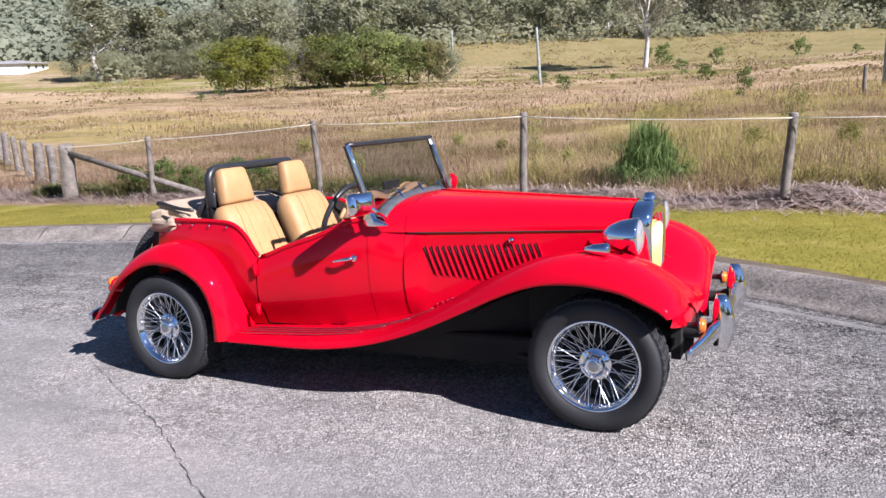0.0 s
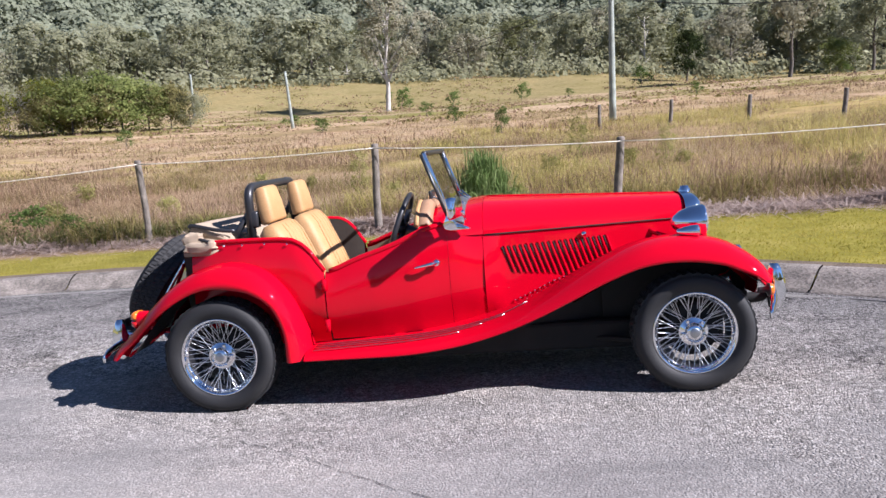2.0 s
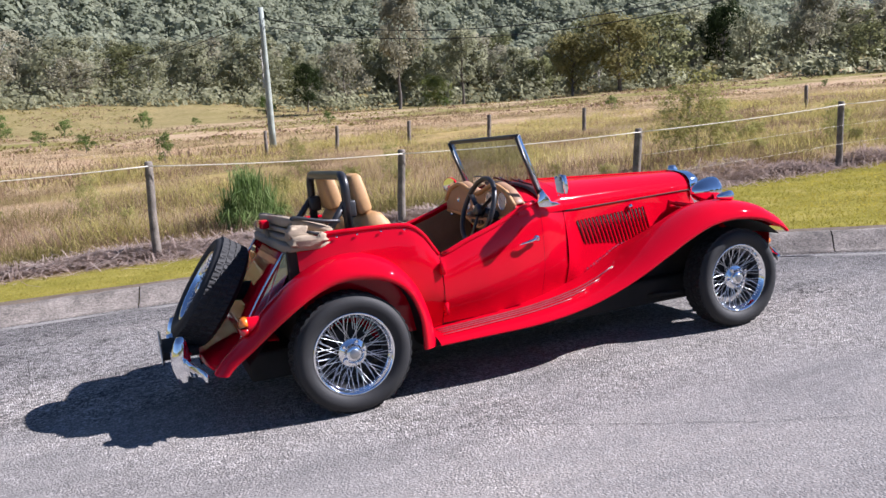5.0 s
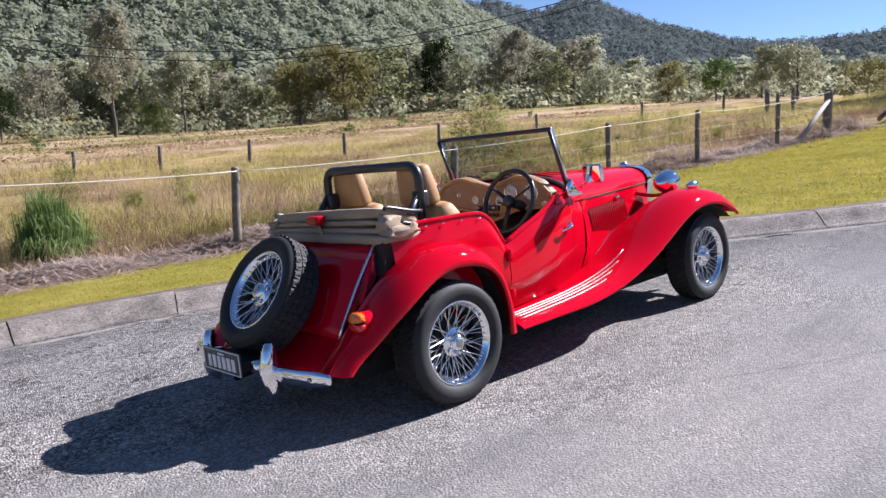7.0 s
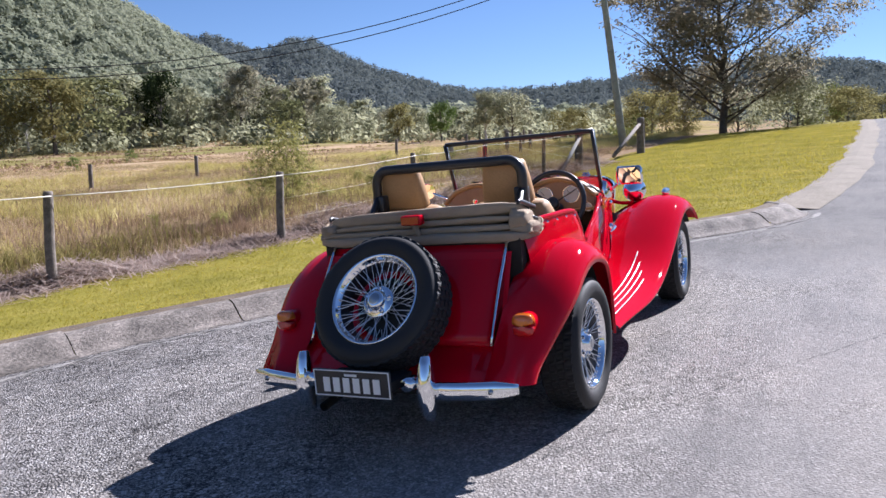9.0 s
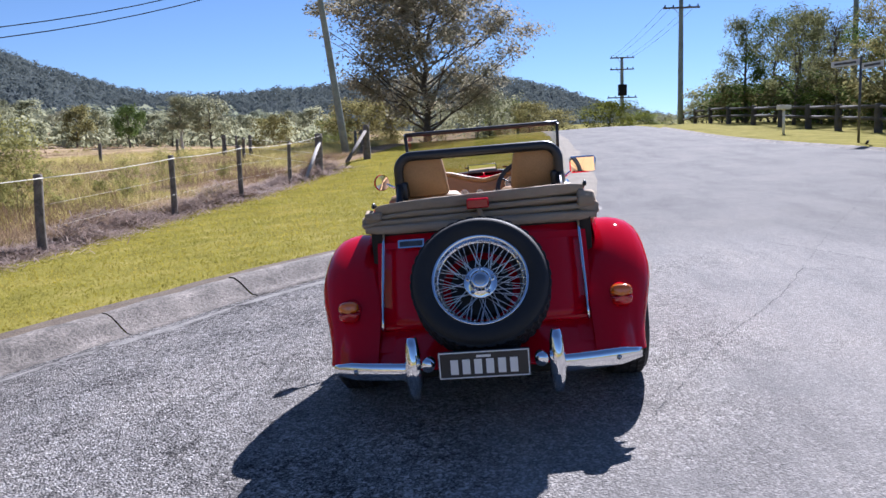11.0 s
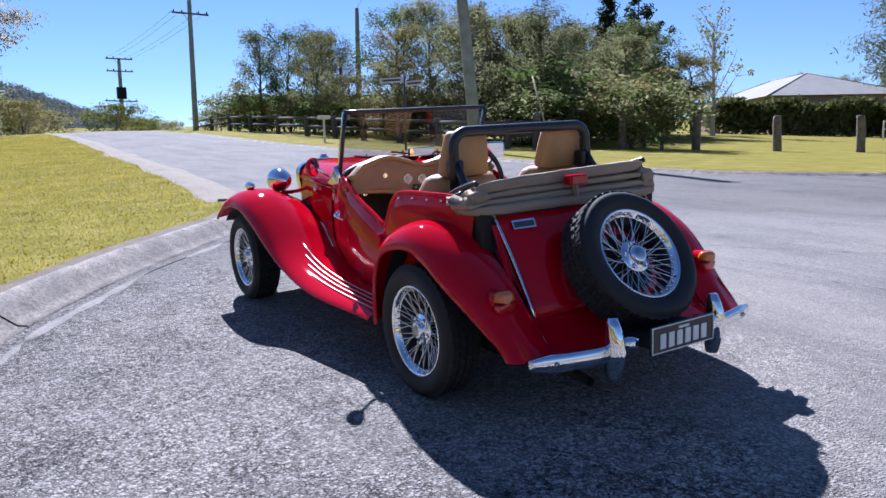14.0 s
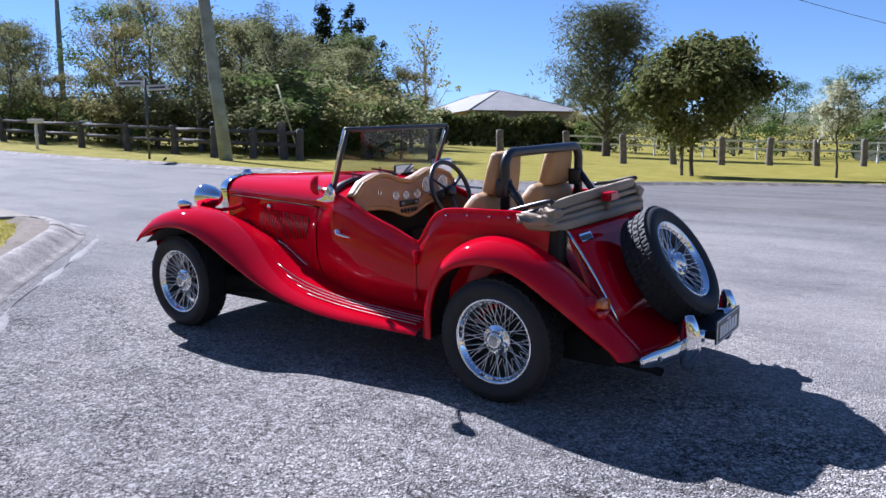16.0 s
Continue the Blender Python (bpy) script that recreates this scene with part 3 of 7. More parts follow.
def hill(name, label, az0, az1, r0, r1, profile, nr, na, seed, floor=None, crowns=0.0):
    """A rising wooded slope, by the elevation of its skyline."""
    az, el = zip(*profile)
    a = np.radians(np.linspace(az0, az1, na))
    t = np.linspace(0, 1, nr)
    A, T = np.meshgrid(a, t, indexing="ij")
    Rr = r0 + (r1 - r0) * T
    top = np.tan(np.radians(np.interp(np.degrees(A), az, el))) * r1
    gully = np.array([noise.noise((x * 9 + seed, y * 1.6, seed)) for x, y in zip(A.ravel(), T.ravel())]).reshape(A.shape)
    z0 = land(np.cos(A) * r0, np.sin(A) * r0) - 3
    z = z0 + np.maximum(top - z0, 0) * ease(T) ** 0.85 * (1 + 0.22 * gully * (1 - T)) + 4 * gully * T * (1 - T)
    u, v = np.cos(A) * Rr, np.sin(A) * Rr
    if crowns:
        z = z + 7.0 * T + crowns * np.array([abs(noise.noise((x / 11, y / 11, 0))) + 0.6 * abs(noise.noise((x / 5, y / 5, 3))) - 0.8 * abs(noise.noise((x / 60, y / 60, 8))) for x, y in zip(u.ravel(), v.ravel())]).reshape(A.shape)
    i = np.arange(A.size).reshape(A.shape)
    f = np.stack([i[:-1, :-1], i[1:, :-1], i[1:, 1:], i[:-1, 1:]], -1).reshape(-1, 4)
    me = raw_mesh(name, np.stack([u, v, z], -1).reshape(-1, 3), f, floor or HILLSIDE, True)
    tagged(new(name, me), label, "hill", kind="structure")
    return u, v, z


near_hill = hill("hill_near", "steep forested hillside beyond the paddock", 16, 175, 222, 640,
                 [(16, 0.8), (24, 1.3), (30, 2.2), (36, 3.6), (40, 5.2), (44.3, 7.4), (48.6, 9.9), (55, 13.2), (70, 17), (95, 18), (115, 16), (135, 12), (150, 8), (175, 4)], 34, 170, 2)
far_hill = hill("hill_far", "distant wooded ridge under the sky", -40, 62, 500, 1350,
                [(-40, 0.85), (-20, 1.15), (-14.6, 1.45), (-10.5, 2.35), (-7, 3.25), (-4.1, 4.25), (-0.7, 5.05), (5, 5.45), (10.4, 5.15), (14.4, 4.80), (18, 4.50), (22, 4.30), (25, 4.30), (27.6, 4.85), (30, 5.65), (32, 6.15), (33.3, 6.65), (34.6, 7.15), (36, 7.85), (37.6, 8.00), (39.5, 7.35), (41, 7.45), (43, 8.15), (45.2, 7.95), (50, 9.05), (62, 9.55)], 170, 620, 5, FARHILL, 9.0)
hill("hill_behind", "low hills closing the valley", 170, 322, 420, 1100, [(170, 4), (200, 4.5), (240, 3.5), (290, 3.0), (322, 2.2)], 10, 60, 9)


# ---- the roadster ----
car = thing("vintage_roadster", "bright red open vintage roadster with wire wheels parked on asphalt", "car", m=TILT)
HW_X = [-0.30, -0.1, 0.1, 0.4, 0.55, 0.8, 1.0, 1.2, 1.36, 1.6, 1.875, 2.1, 2.42]
HW_Y = [0.475, 0.52, 0.545, 0.555, 0.55, 0.535, 0.51, 0.47, 0.425, 0.372, 0.316, 0.268, 0.205]
half = lambda x: float(np.interp(x, HW_X, HW_Y))
TOP = spline([(-0.30, 0.765), (-0.14, 0.815), (-0.06, 0.845), (0.10, 0.85), (0.33, 0.845), (0.41, 0.825), (0.47, 0.77), (0.515, 0.70), (0.56, 0.662),
              (0.71, 0.715), (0.90, 0.775), (1.05, 0.835), (1.2, 0.87)], 120)
top_z = lambda x: float(np.interp(x, TOP[:, 0], TOP[:, 1]))
SIDES = (-1, 1)
valley = lambda x: 0.045 * float(ease((x - 1.35) / 0.6)) + 0.13 * float(ease((x - 1.68) / 0.45))


def side_panel(name, x0, x1, side, low=0.30, n=22, top=None):
    rows = []
    for x in np.linspace(x0, x1, n):
        zt = (top or top_z)(x)
        row = []
        for t in np.linspace(0, 1, 12):
            z = zt + (low - zt) * t
            y = half(x) + 0.022 * math.sin(math.pi * min(t * 1.15, 1)) - 0.05 * max(0, t - 0.65) / 0.35 - 0.012 * max(0, 0.12 - t) / 0.12
            row.append((x, side * y, z))
        rows.append(row)
    return part(name, loft(rows), RED, car)


for s in SIDES:
    quarter = side_panel("quarter_panel", -0.175, 0.535, s, low=0.29, n=34)
    door = side_panel("door", 0.541, 1.1745, s, n=26)
    # handle and hinges
    y = s * (half(1.06) + 0.036)
    hd = part("door_handle", tube(spline([(1.115, y, 0.672), (1.09, y + s * 0.022, 0.672), (1.05, y + s * 0.026, 0.665), (1.0, y + s * 0.018, 0.655)], 12),
                                  np.interp(np.linspace(0, 1, 12), [0, 0.3, 1], [0.009, 0.012, 0.005]), 8), CHROME, door, "chrome lever handle")
    part("handle_boss", lathe([(0, 0.020), (s * 0.012, 0.019), (s * 0.016, 0.012), (s * 0.016, 0.001)], 16, "y", (1.115, y - s * 0.012, 0.672)), CHROME, door)
    for z in (0.60, 0.39):
        part("hinge", tube([(0.538, s * (half(0.54) + 0.026), z - 0.03), (0.538, s * (half(0.54) + 0.026), z + 0.03)], 0.014, 10), RED, door)
    part("door_lining", loft([[(x, s * (half(x) - 0.034), top_z(x) - 0.02), (x, s * (half(x) - 0.09), 0.33)] for x in np.linspace(0.55, 1.16, 12)]), LINING, door)
    part("door_cap", tube([(x, s * (half(x) - 0.016), top_z(x) + 0.003) for x in np.linspace(0.56, 1.15, 16)], 0.014, 8), RED, door)
    for x in (0.02, 0.12, 0.24, 0.36):
        part("hood_stud", lathe([(0, 0.007), (s * 0.006, 0.005), (s * 0.008, 0.001)], 8, "y", (x, s * (half(x) + 0.004), top_z(x) - 0.022)), CHROME, quarter)
    part("body_edge", tube([(x, s * (half(x) - 0.012), top_z(x)) for x in np.linspace(-0.10, 0.536, 40)], 0.012, 8), RED, quarter)
    part("quarter_lining", loft([[(x, s * (half(x) - 0.022), top_z(x) - 0.005), (x, s * (half(x) - 0.09), 0.33)] for x in np.linspace(0.0, 0.53, 20)]), CARPET, quarter)
    # side of the scuttle
    side_panel("scuttle_side", 1.1762, 1.3525, s, n=10, top=lambda x: 0.868 - 0.068 * ease((x - 1.17) / 0.16))


def arch(x, hw, zs, zc, power=2.4, n=33):
    """A hoop over the car from side to side."""
    pts = []
    for a in np.linspace(-math.pi / 2, math.pi / 2, n):
        c, s = math.cos(a), math.sin(a)
        pts.append((x, hw * math.copysign(abs(s) ** (2 / power), s), zs + (zc - zs) * abs(c) ** (2 / power)))
    return pts


def scuttle_row(x):
    t = (x - 1.03) / (1.352 - 1.03)
    return arch(x, half(x) + 0.003, 0.80 - 0.008 * t, 0.915 + 0.042 * t, 2.5)


part("scuttle_top", loft([scuttle_row(x) for x in np.linspace(1.03, 1.3555, 14)]), RED, car)
bonnet = part("bonnet", loft([arch(x, half(x) + 0.003, 0.792 - 0.004 * (x - 1.3575), np.interp(x, [1.36, 1.85, 2.42], [0.957, 0.932, 0.903]), 2.5) for x in np.linspace(1.3575, 2.425, 30)]),
              RED, car, "red bonnet with a long centre hinge")
part("bonnet_hinge", tube([(x, 0, np.interp(x, [1.36, 1.85, 2.42], [0.957, 0.932, 0.903]) + 0.002) for x in np.linspace(1.365, 2.42, 12)], 0.005, 6), RED, bonnet)
for s in SIDES:
    swell = lambda x, t: (0.024 * math.sin(math.pi * min(t * 1.0, 1)) + 0.002 - 0.03 * max(0, t - 0.7) / 0.3) * (1 - float(ease((x - 1.354) / 0.10)))
    rows = [[(x, s * (half(x) - 0.002 + 0.006 * math.sin(3.1 * t) + swell(x, t)), 0.784 + (0.36 - 0.784) * t) for t in np.linspace(0, 1, 9)] for x in np.linspace(1.3535, 2.42, 30)]
    panel = part("bonnet_side", loft(rows), RED, car, "red side panel with a row of louvres")
    part("shut_line", tube([(x, s * (half(x) + 0.003), 0.788) for x in np.linspace(1.365, 2.42, 14)], 0.0035, 6), DARK, panel)
    n = 19
    for k in range(n):
        xt = 1.455 + k * (1.985 - 1.455) / (n - 1)
        zb = max(0.508, float(np.interp(xt + 0.06, [1.78, 1.95, 2.12], [0.575, 0.662, 0.724])) - valley(xt + 0.06) + 0.012)
        zt = 0.722 + 0.012 * k / n
        slant = 0.325 * (zt - zb)
        ring = []
        for t in np.linspace(0, 1, 6):
            x, z = xt + slant * t, zt + (zb - zt) * t
            y = half(x) + 0.006
            e = 0.0050 * math.sin(math.pi * min(max(t, 0.06), 0.94)) ** 0.4
            ring.append([(x - 0.006, s * (y - 0.004), z), (x + 0.002, s * (y + e), z), (x + 0.009, s * (y + e * 0.8), z), (x + 0.012, s * (y - 0.004), z)])
        part("louvre", loft(ring), RED, panel)
        part("louvre_slot", bar((xt - 0.0080, s * (half(xt) + 0.0060), zt - 0.004), (xt + slant - 0.0080, s * (half(xt + slant) + 0.0060), zb + 0.004), 0.0046, 0.0060), DARK, panel)
    y = s * (half(1.872) + 0.008)
    part("bonnet_catch", lathe([(0, 0.016), (s * 0.010, 0.016), (s * 0.018, 0.010), (s * 0.02, 0.001)], 14, "y", (1.872, y, 0.748)), CHROME, panel, "chrome bonnet catch")

# radiator shell and grille
outline = spline([(-0.150, 0.40), (-0.175, 0.55), (-0.205, 0.70), (-0.218, 0.80), (-0.20, 0.862), (-0.13, 0.898), (0, 0.912), (0.13, 0.898), (0.20, 0.862), (0.218, 0.80), (0.205, 0.70), (0.175, 0.55), (0.150, 0.40)], 60)
inner = [(y * 0.80, 0.42 + (z - 0.42) * 0.785) for y, z in outline]
shell = part("radiator_shell", loft([[(2.415, y, z) for y, z in outline], [(2.47, y * 1.005, z + 0.002) for y, z in outline], [(2.495, y * 0.97, z - 0.008) for y, z in outline],
                                     [(2.500, y * 0.90, z - 0.02) for y, z in outline], [(2.488, y, z) for y, z in inner], [(2.455, y, z) for y, z in inner]]), CHROME, car, "chrome radiator shell")
part("grille_back", loft([[(2.456, y, z) for y, z in inner[:30]], [(2.456, -y, z) for y, z in inner[:30]]]), DARK, shell, smooth=False)
for k in range(17):
    y = -0.152 + k * 0.019
    zt = float(np.interp(abs(y), [0, 0.10, 0.15, 0.18], [0.795, 0.788, 0.768, 0.70]))
    part("grille_slat", bar((2.474, y, 0.43), (2.482, y, zt), 0.009, 0.022), CREAM, shell, "cream slat" if k == 0 else "")
part("grille_bar", bar((2.482, 0, 0.42), (2.488, 0, 0.80), 0.008, 0.014), CREAM, shell)
part("filler_cap", lathe([(0, 0.034), (0.015, 0.036), (0.022, 0.026), (0.034, 0.024), (0.036, 0.001)], 8, "z", (2.455, 0, 0.905)), CHROME, shell)

# wings and running boards
F_CREST = [(0.435, 0.283), (0.70, 0.296), (0.97, 0.312), (1.22, 0.345), (1.42, 0.395), (1.60, 0.475), (1.78, 0.575), (1.95, 0.662), (2.12, 0.724), (2.30, 0.745), (2.48, 0.716), (2.595, 0.660), (2.668, 0.600), (2.706, 0.540)]
F_LIP = [(0.435, 0.243), (0.70, 0.250), (0.97, 0.262), (1.22, 0.295), (1.42, 0.345), (1.60, 0.410), (1.78, 0.492), (1.95, 0.572), (2.12, 0.630), (2.30, 0.643), (2.46, 0.620), (2.55, 0.585), (2.615, 0.555), (2.655, 0.525)]
R_CREST = [(0.448, 0.24), (0.425, 0.39), (0.365, 0.555), (0.25, 0.685), (0.10, 0.742), (-0.05, 0.735), (-0.20, 0.672), (-0.35, 0.56), (-0.50, 0.41), (-0.585, 0.333), (-0.63, 0.280)]
R_LIP = [(0.352, 0.24), (0.345, 0.40), (0.295, 0.53), (0.20, 0.605), (0.06, 0.638), (-0.07, 0.63), (-0.20, 0.575), (-0.33, 0.485), (-0.46, 0.375), (-0.535, 0.318), (-0.578, 0.277)]
for s in SIDES:
    crest, lip = spline(F_CREST, 72), spline(F_LIP, 72)
    rows = []
    for (cx, cz), (lx, lz) in zip(crest, lip):
        f = float(ease((cx - 1.35) / 0.6))
        yi = half(cx) - 0.045 if cx < 2.40 else float(np.interp(cx, [2.40, 2.50, 2.62, 2.74], [0.165, 0.12, 0.10, 0.10]))
        zi = cz - valley(cx) - float(np.interp(cx, [2.3, 2.46, 2.62, 2.74], [0, 0.16, 0.10, 0.02]))
        mixp = lambda w: (cx + (lx - cx) * w, cz + (lz - cz) * w)
        sec = [(cx, s * yi, zi), (cx, s * (yi + (0.46 - yi) * 0.5), cz - 0.018 * f - (cz - zi) * 0.35)]
        sec += [(cx, s * 0.50, cz - 0.002 * f), (cx, s * 0.56, cz + 0.004 * f), (cx, s * 0.62, cz)]
        for y, w in ((0.675, 0.10), (0.715, 0.28), (0.745, 0.55), (0.762, 0.85), (0.764, 1.0), (0.748, 1.03)):
            x, z = mixp(w)
            sec.append((x, s * (0.5 + (y - 0.5) * (0.84 + 0.16 * float(ease((cx - 0.40) / 0.75)))), z))
        rows.append(sec)
    wing = part("front_wing", loft(rows), RED, car, "red front wing flowing into the running board")
    for y in (0.565, 0.600, 0.635, 0.670):
        end = 1.56 - 0.34 * (y - 0.565) / 0.105
        xs = np.linspace(0.47, end, 24)
        zs = np.interp(xs, crest[:, 0], crest[:, 1])
        part("tread_strip", tube([(x, s * y, z + 0.004 - (0.003 if y > 0.66 else 0)) for x, z in zip(xs, zs)], 0.0026, 6, (1.3, 0.8)), STRIP, wing, "polished alloy tread strip" if y < 0.57 else "")
    for k in range(15):
        x = 1.50 + k * 0.026
        part("wing_bolt", lathe([(0, 0.006), (s * 0.006, 0.004), (s * 0.007, 0.0005)], 6, "y", (x, s * (half(x) + 0.007), float(np.interp(x, crest[:, 0], crest[:, 1])) - valley(x) + 0.014)), CHROME, wing)
    # black sheet added over the red side for the shade under the wing
    part("inner_wing", loft([[(x, s * (half(x) + 0.010), float(np.interp(x, crest[:, 0], crest[:, 1])) - valley(x) - 0.03), (x, s * (half(x) + 0.012), 0.26)] for x in np.linspace(1.32, 2.42, 20)]), DARK, wing, "black sheet standing in for the shade under the wing")
    crest, lip = spline(R_CREST, 60), spline(R_LIP, 60)
    rows = []
    for (cx, cz), (lx, lz) in zip(crest, lip):
        mixp = lambda w: (cx + (lx - cx) * w, cz + (lz - cz) * w)
        sec = [(cx, s * 0.455, cz - 0.035), (cx, s * 0.50, cz - 0.012), (cx, s * 0.55, cz), (cx, s * 0.60, cz + 0.002)]
        tuck = 0.085 * float(ease((-0.22 - cx) / 0.42)) + 0.02 * float(ease((cx - 0.25) / 0.2))
        for y, w in ((0.645, 0.05), (0.685, 0.18), (0.718, 0.42), (0.738, 0.72), (0.745, 1.0), (0.730, 1.03)):
            x, z = mixp(w)
            sec.append((x, s * (y - tuck * (y - 0.50) / 0.245), z))
        rows.append(sec)
    part("rear_wing", loft(rows), RED, car, "rounded red rear wing")
    # liner behind the wheel, near black for the shade inside the arch
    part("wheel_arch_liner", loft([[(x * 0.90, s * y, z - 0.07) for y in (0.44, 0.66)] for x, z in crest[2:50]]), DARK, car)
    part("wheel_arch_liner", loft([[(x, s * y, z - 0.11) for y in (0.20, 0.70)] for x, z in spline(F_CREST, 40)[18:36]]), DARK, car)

# red apron that joins the front wings below the radiator
crest = spline(F_CREST, 120)
rows = []
for cx in np.linspace(2.43, 2.690, 14):
    cz = float(np.interp(cx, crest[:, 0], crest[:, 1]))
    dip = 0.045 + float(np.interp(cx, [2.3, 2.46, 2.62, 2.74], [0, 0.16, 0.10, 0.02]))
    rows.append([(cx, y, cz + 0.006 - 0.016 * (abs(y) / 0.62) ** 4 - dip * (0.5 + 0.5 * math.cos(math.pi * min(1.0, abs(y) / 0.50)))) for y in np.linspace(-0.62, 0.62, 29)])
for x, k in ((2.700, 0.12), (2.706, 0.4), (2.704, 0.75), (2.695, 1.0)):
    rows.append([(x - 0.05 * (abs(p[1]) / 0.62) ** 4, p[1], p[2] + (0.395 + 0.06 * (abs(p[1]) / 0.62) ** 3 - p[2]) * k) for p in rows[13]])
part("front_apron", loft(rows), RED, car, "red apron below the radiator")
# black panels added to stop daylight showing through the nose and front arches
for s in SIDES:
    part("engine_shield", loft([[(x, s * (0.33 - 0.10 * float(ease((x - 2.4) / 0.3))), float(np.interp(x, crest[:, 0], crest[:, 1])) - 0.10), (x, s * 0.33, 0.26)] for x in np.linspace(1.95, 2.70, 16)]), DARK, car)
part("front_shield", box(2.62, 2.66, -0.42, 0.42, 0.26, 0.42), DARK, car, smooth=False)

# underbody and chassis; the plain black chassis box also blocks light below the car
part("chassis", box(-0.45, 2.55, -0.40, 0.40, 0.15, 0.30), DARK, car, smooth=False, bevel=0.02)
part("bulkhead", box(1.18, 1.30, -0.40, 0.40, 0.28, 0.86), DARK, car, smooth=False)
part("floor_pan", box(0.05, 1.25, -0.44, 0.44, 0.27, 0.315), CARPET, car, smooth=False)
part("rear_deck", box(-0.22, 0.10, -0.50, 0.50, 0.30, 0.79), CARPET, car, smooth=False)
for x in (0.0, 2.345):
    part("axle", tube([(x, -0.6, 0.285), (x, 0.6, 0.285)], 0.035, 10), DARK, car)
for s in SIDES:
    part("dumb_iron", tube(spline([(2.45, s * 0.30, 0.32), (2.62, s * 0.33, 0.36), (2.74, s * 0.34, 0.37), (2.79, s * 0.32, 0.39)], 10), 0.028, 8, (0.7, 1)), DARK, car)
    part("steering_link", tube([(2.2, s * 0.55, 0.22), (1.75, s * 0.30, 0.20)], 0.014, 8), DARK, car)
part("exhaust_pipe", tube(spline([(0.3, 0.30, 0.16), (-0.3, 0.31, 0.16), (-0.56, 0.30, 0.150), (-0.64, 0.30, 0.140)], 12), 0.02, 10, caps=False), DARK, car)

# tank, tail and apron
slab = lambda t: (-0.215 - 0.255 * t, 0.775 - 0.385 * t)
tank = part("fuel_tank", loft([[(-0.14, y, 0.79) for y in (-0.44, -0.2, 0.0, 0.2, 0.44)]] + [[(slab(t)[0] - 0.012 * math.sin(math.pi * t), y, slab(t)[1]) for y in (-0.44, -0.2, 0.0, 0.2, 0.44)] for t in np.linspace(0, 1, 10)] +
                              [[(-0.44, y, 0.37) for y in (-0.44, -0.2, 0.0, 0.2, 0.44)], [(-0.30, y, 0.35) for y in (-0.44, -0.2, 0.0, 0.2, 0.44)]]), RED, car, "red sloping slab tank", solid=0.012, offset=-1)
for s in SIDES:
    part("tank_end", loft([[(slab(t)[0] - 0.006, s * 0.447, slab(t)[1]), (-0.165 - 0.20 * t, s * 0.452, slab(t)[1] + 0.008)] for t in np.linspace(0, 1, 6)]), ENDPLATE, tank, "bright tank end plate", smooth=False)
    part("tank_trim", tube([(slab(t)[0] - 0.012 - 0.012 * math.sin(math.pi * t), s * 0.442, slab(t)[1]) for t in np.linspace(0.0, 1.0, 10)], 0.0075, 8), CHROME, tank, "chrome edge strip")
    part("tank_trim", tube([(-0.222, s * 0.442, 0.775), (-0.15, s * 0.45, 0.785), (-0.145, s * 0.452, 0.70)], 0.005, 6), CHROME, tank)
badge = part("badge", loft([[(slab(0.1)[0] - 0.016, y, slab(0.1)[1] + 0.014), (slab(0.17)[0] - 0.018, y, slab(0.17)[1] + 0.006)] for y in (0.255, 0.375)]), CHROME, tank, "small chrome badge", smooth=False)
part("badge_inset", loft([[(slab(0.115)[0] - 0.019, y, slab(0.115)[1] + 0.013), (slab(0.155)[0] - 0.020, y, slab(0.155)[1] + 0.008)] for y in (0.263, 0.367)]), TRIM, badge, smooth=False)
part("tank_cap", lathe([(0, 0.03), (0.012, 0.03), (0.018, 0.022), (0.02, 0.001)], 12, "z", (-0.20, -0.235, 0.785)), CHROME, tank)
part("cap_lever", tube([(-0.20, -0.29, 0.806), (-0.20, -0.18, 0.806)], 0.008, 8, (1.4, 0.7)), CHROME, tank)
apron_rows = []
for t in np.linspace(0, 1, 9):
    x, z = -0.45 - 0.21 * t, 0.385 - 0.105 * t ** 0.8 - 0.02 * t * t
    apron_rows.append([(x + 0.07 * abs(y / 0.52) ** 3, y, z + 0.006 * abs(y / 0.52)) for y in np.linspace(-0.52, 0.52, 15)])
part("rear_apron", loft(apron_rows), RED, car, solid=0.012, offset=-1)
part("tail_panel", loft([[(x, y, z) for y in (-0.47, 0.47)] for x, z in ((-0.25, 0.74), (-0.36, 0.50), (-0.46, 0.36), (-0.55, 0.31))]), RED, car)


# wheels
def wheel_profile():
    """The tyre's section, outer face towards -y."""
    pts = [(-0.068, 0.196), (-0.080, 0.205), (-0.090, 0.225), (-0.093, 0.245), (-0.089, 0.262), (-0.080, 0.275), (-0.066, 0.282), (-0.03, 0.285), (0.03, 0.285),
           (0.066, 0.282), (0.080, 0.275), (0.092, 0.25), (0.09, 0.22), (0.075, 0.196), (0.0, 0.19)]
    return pts


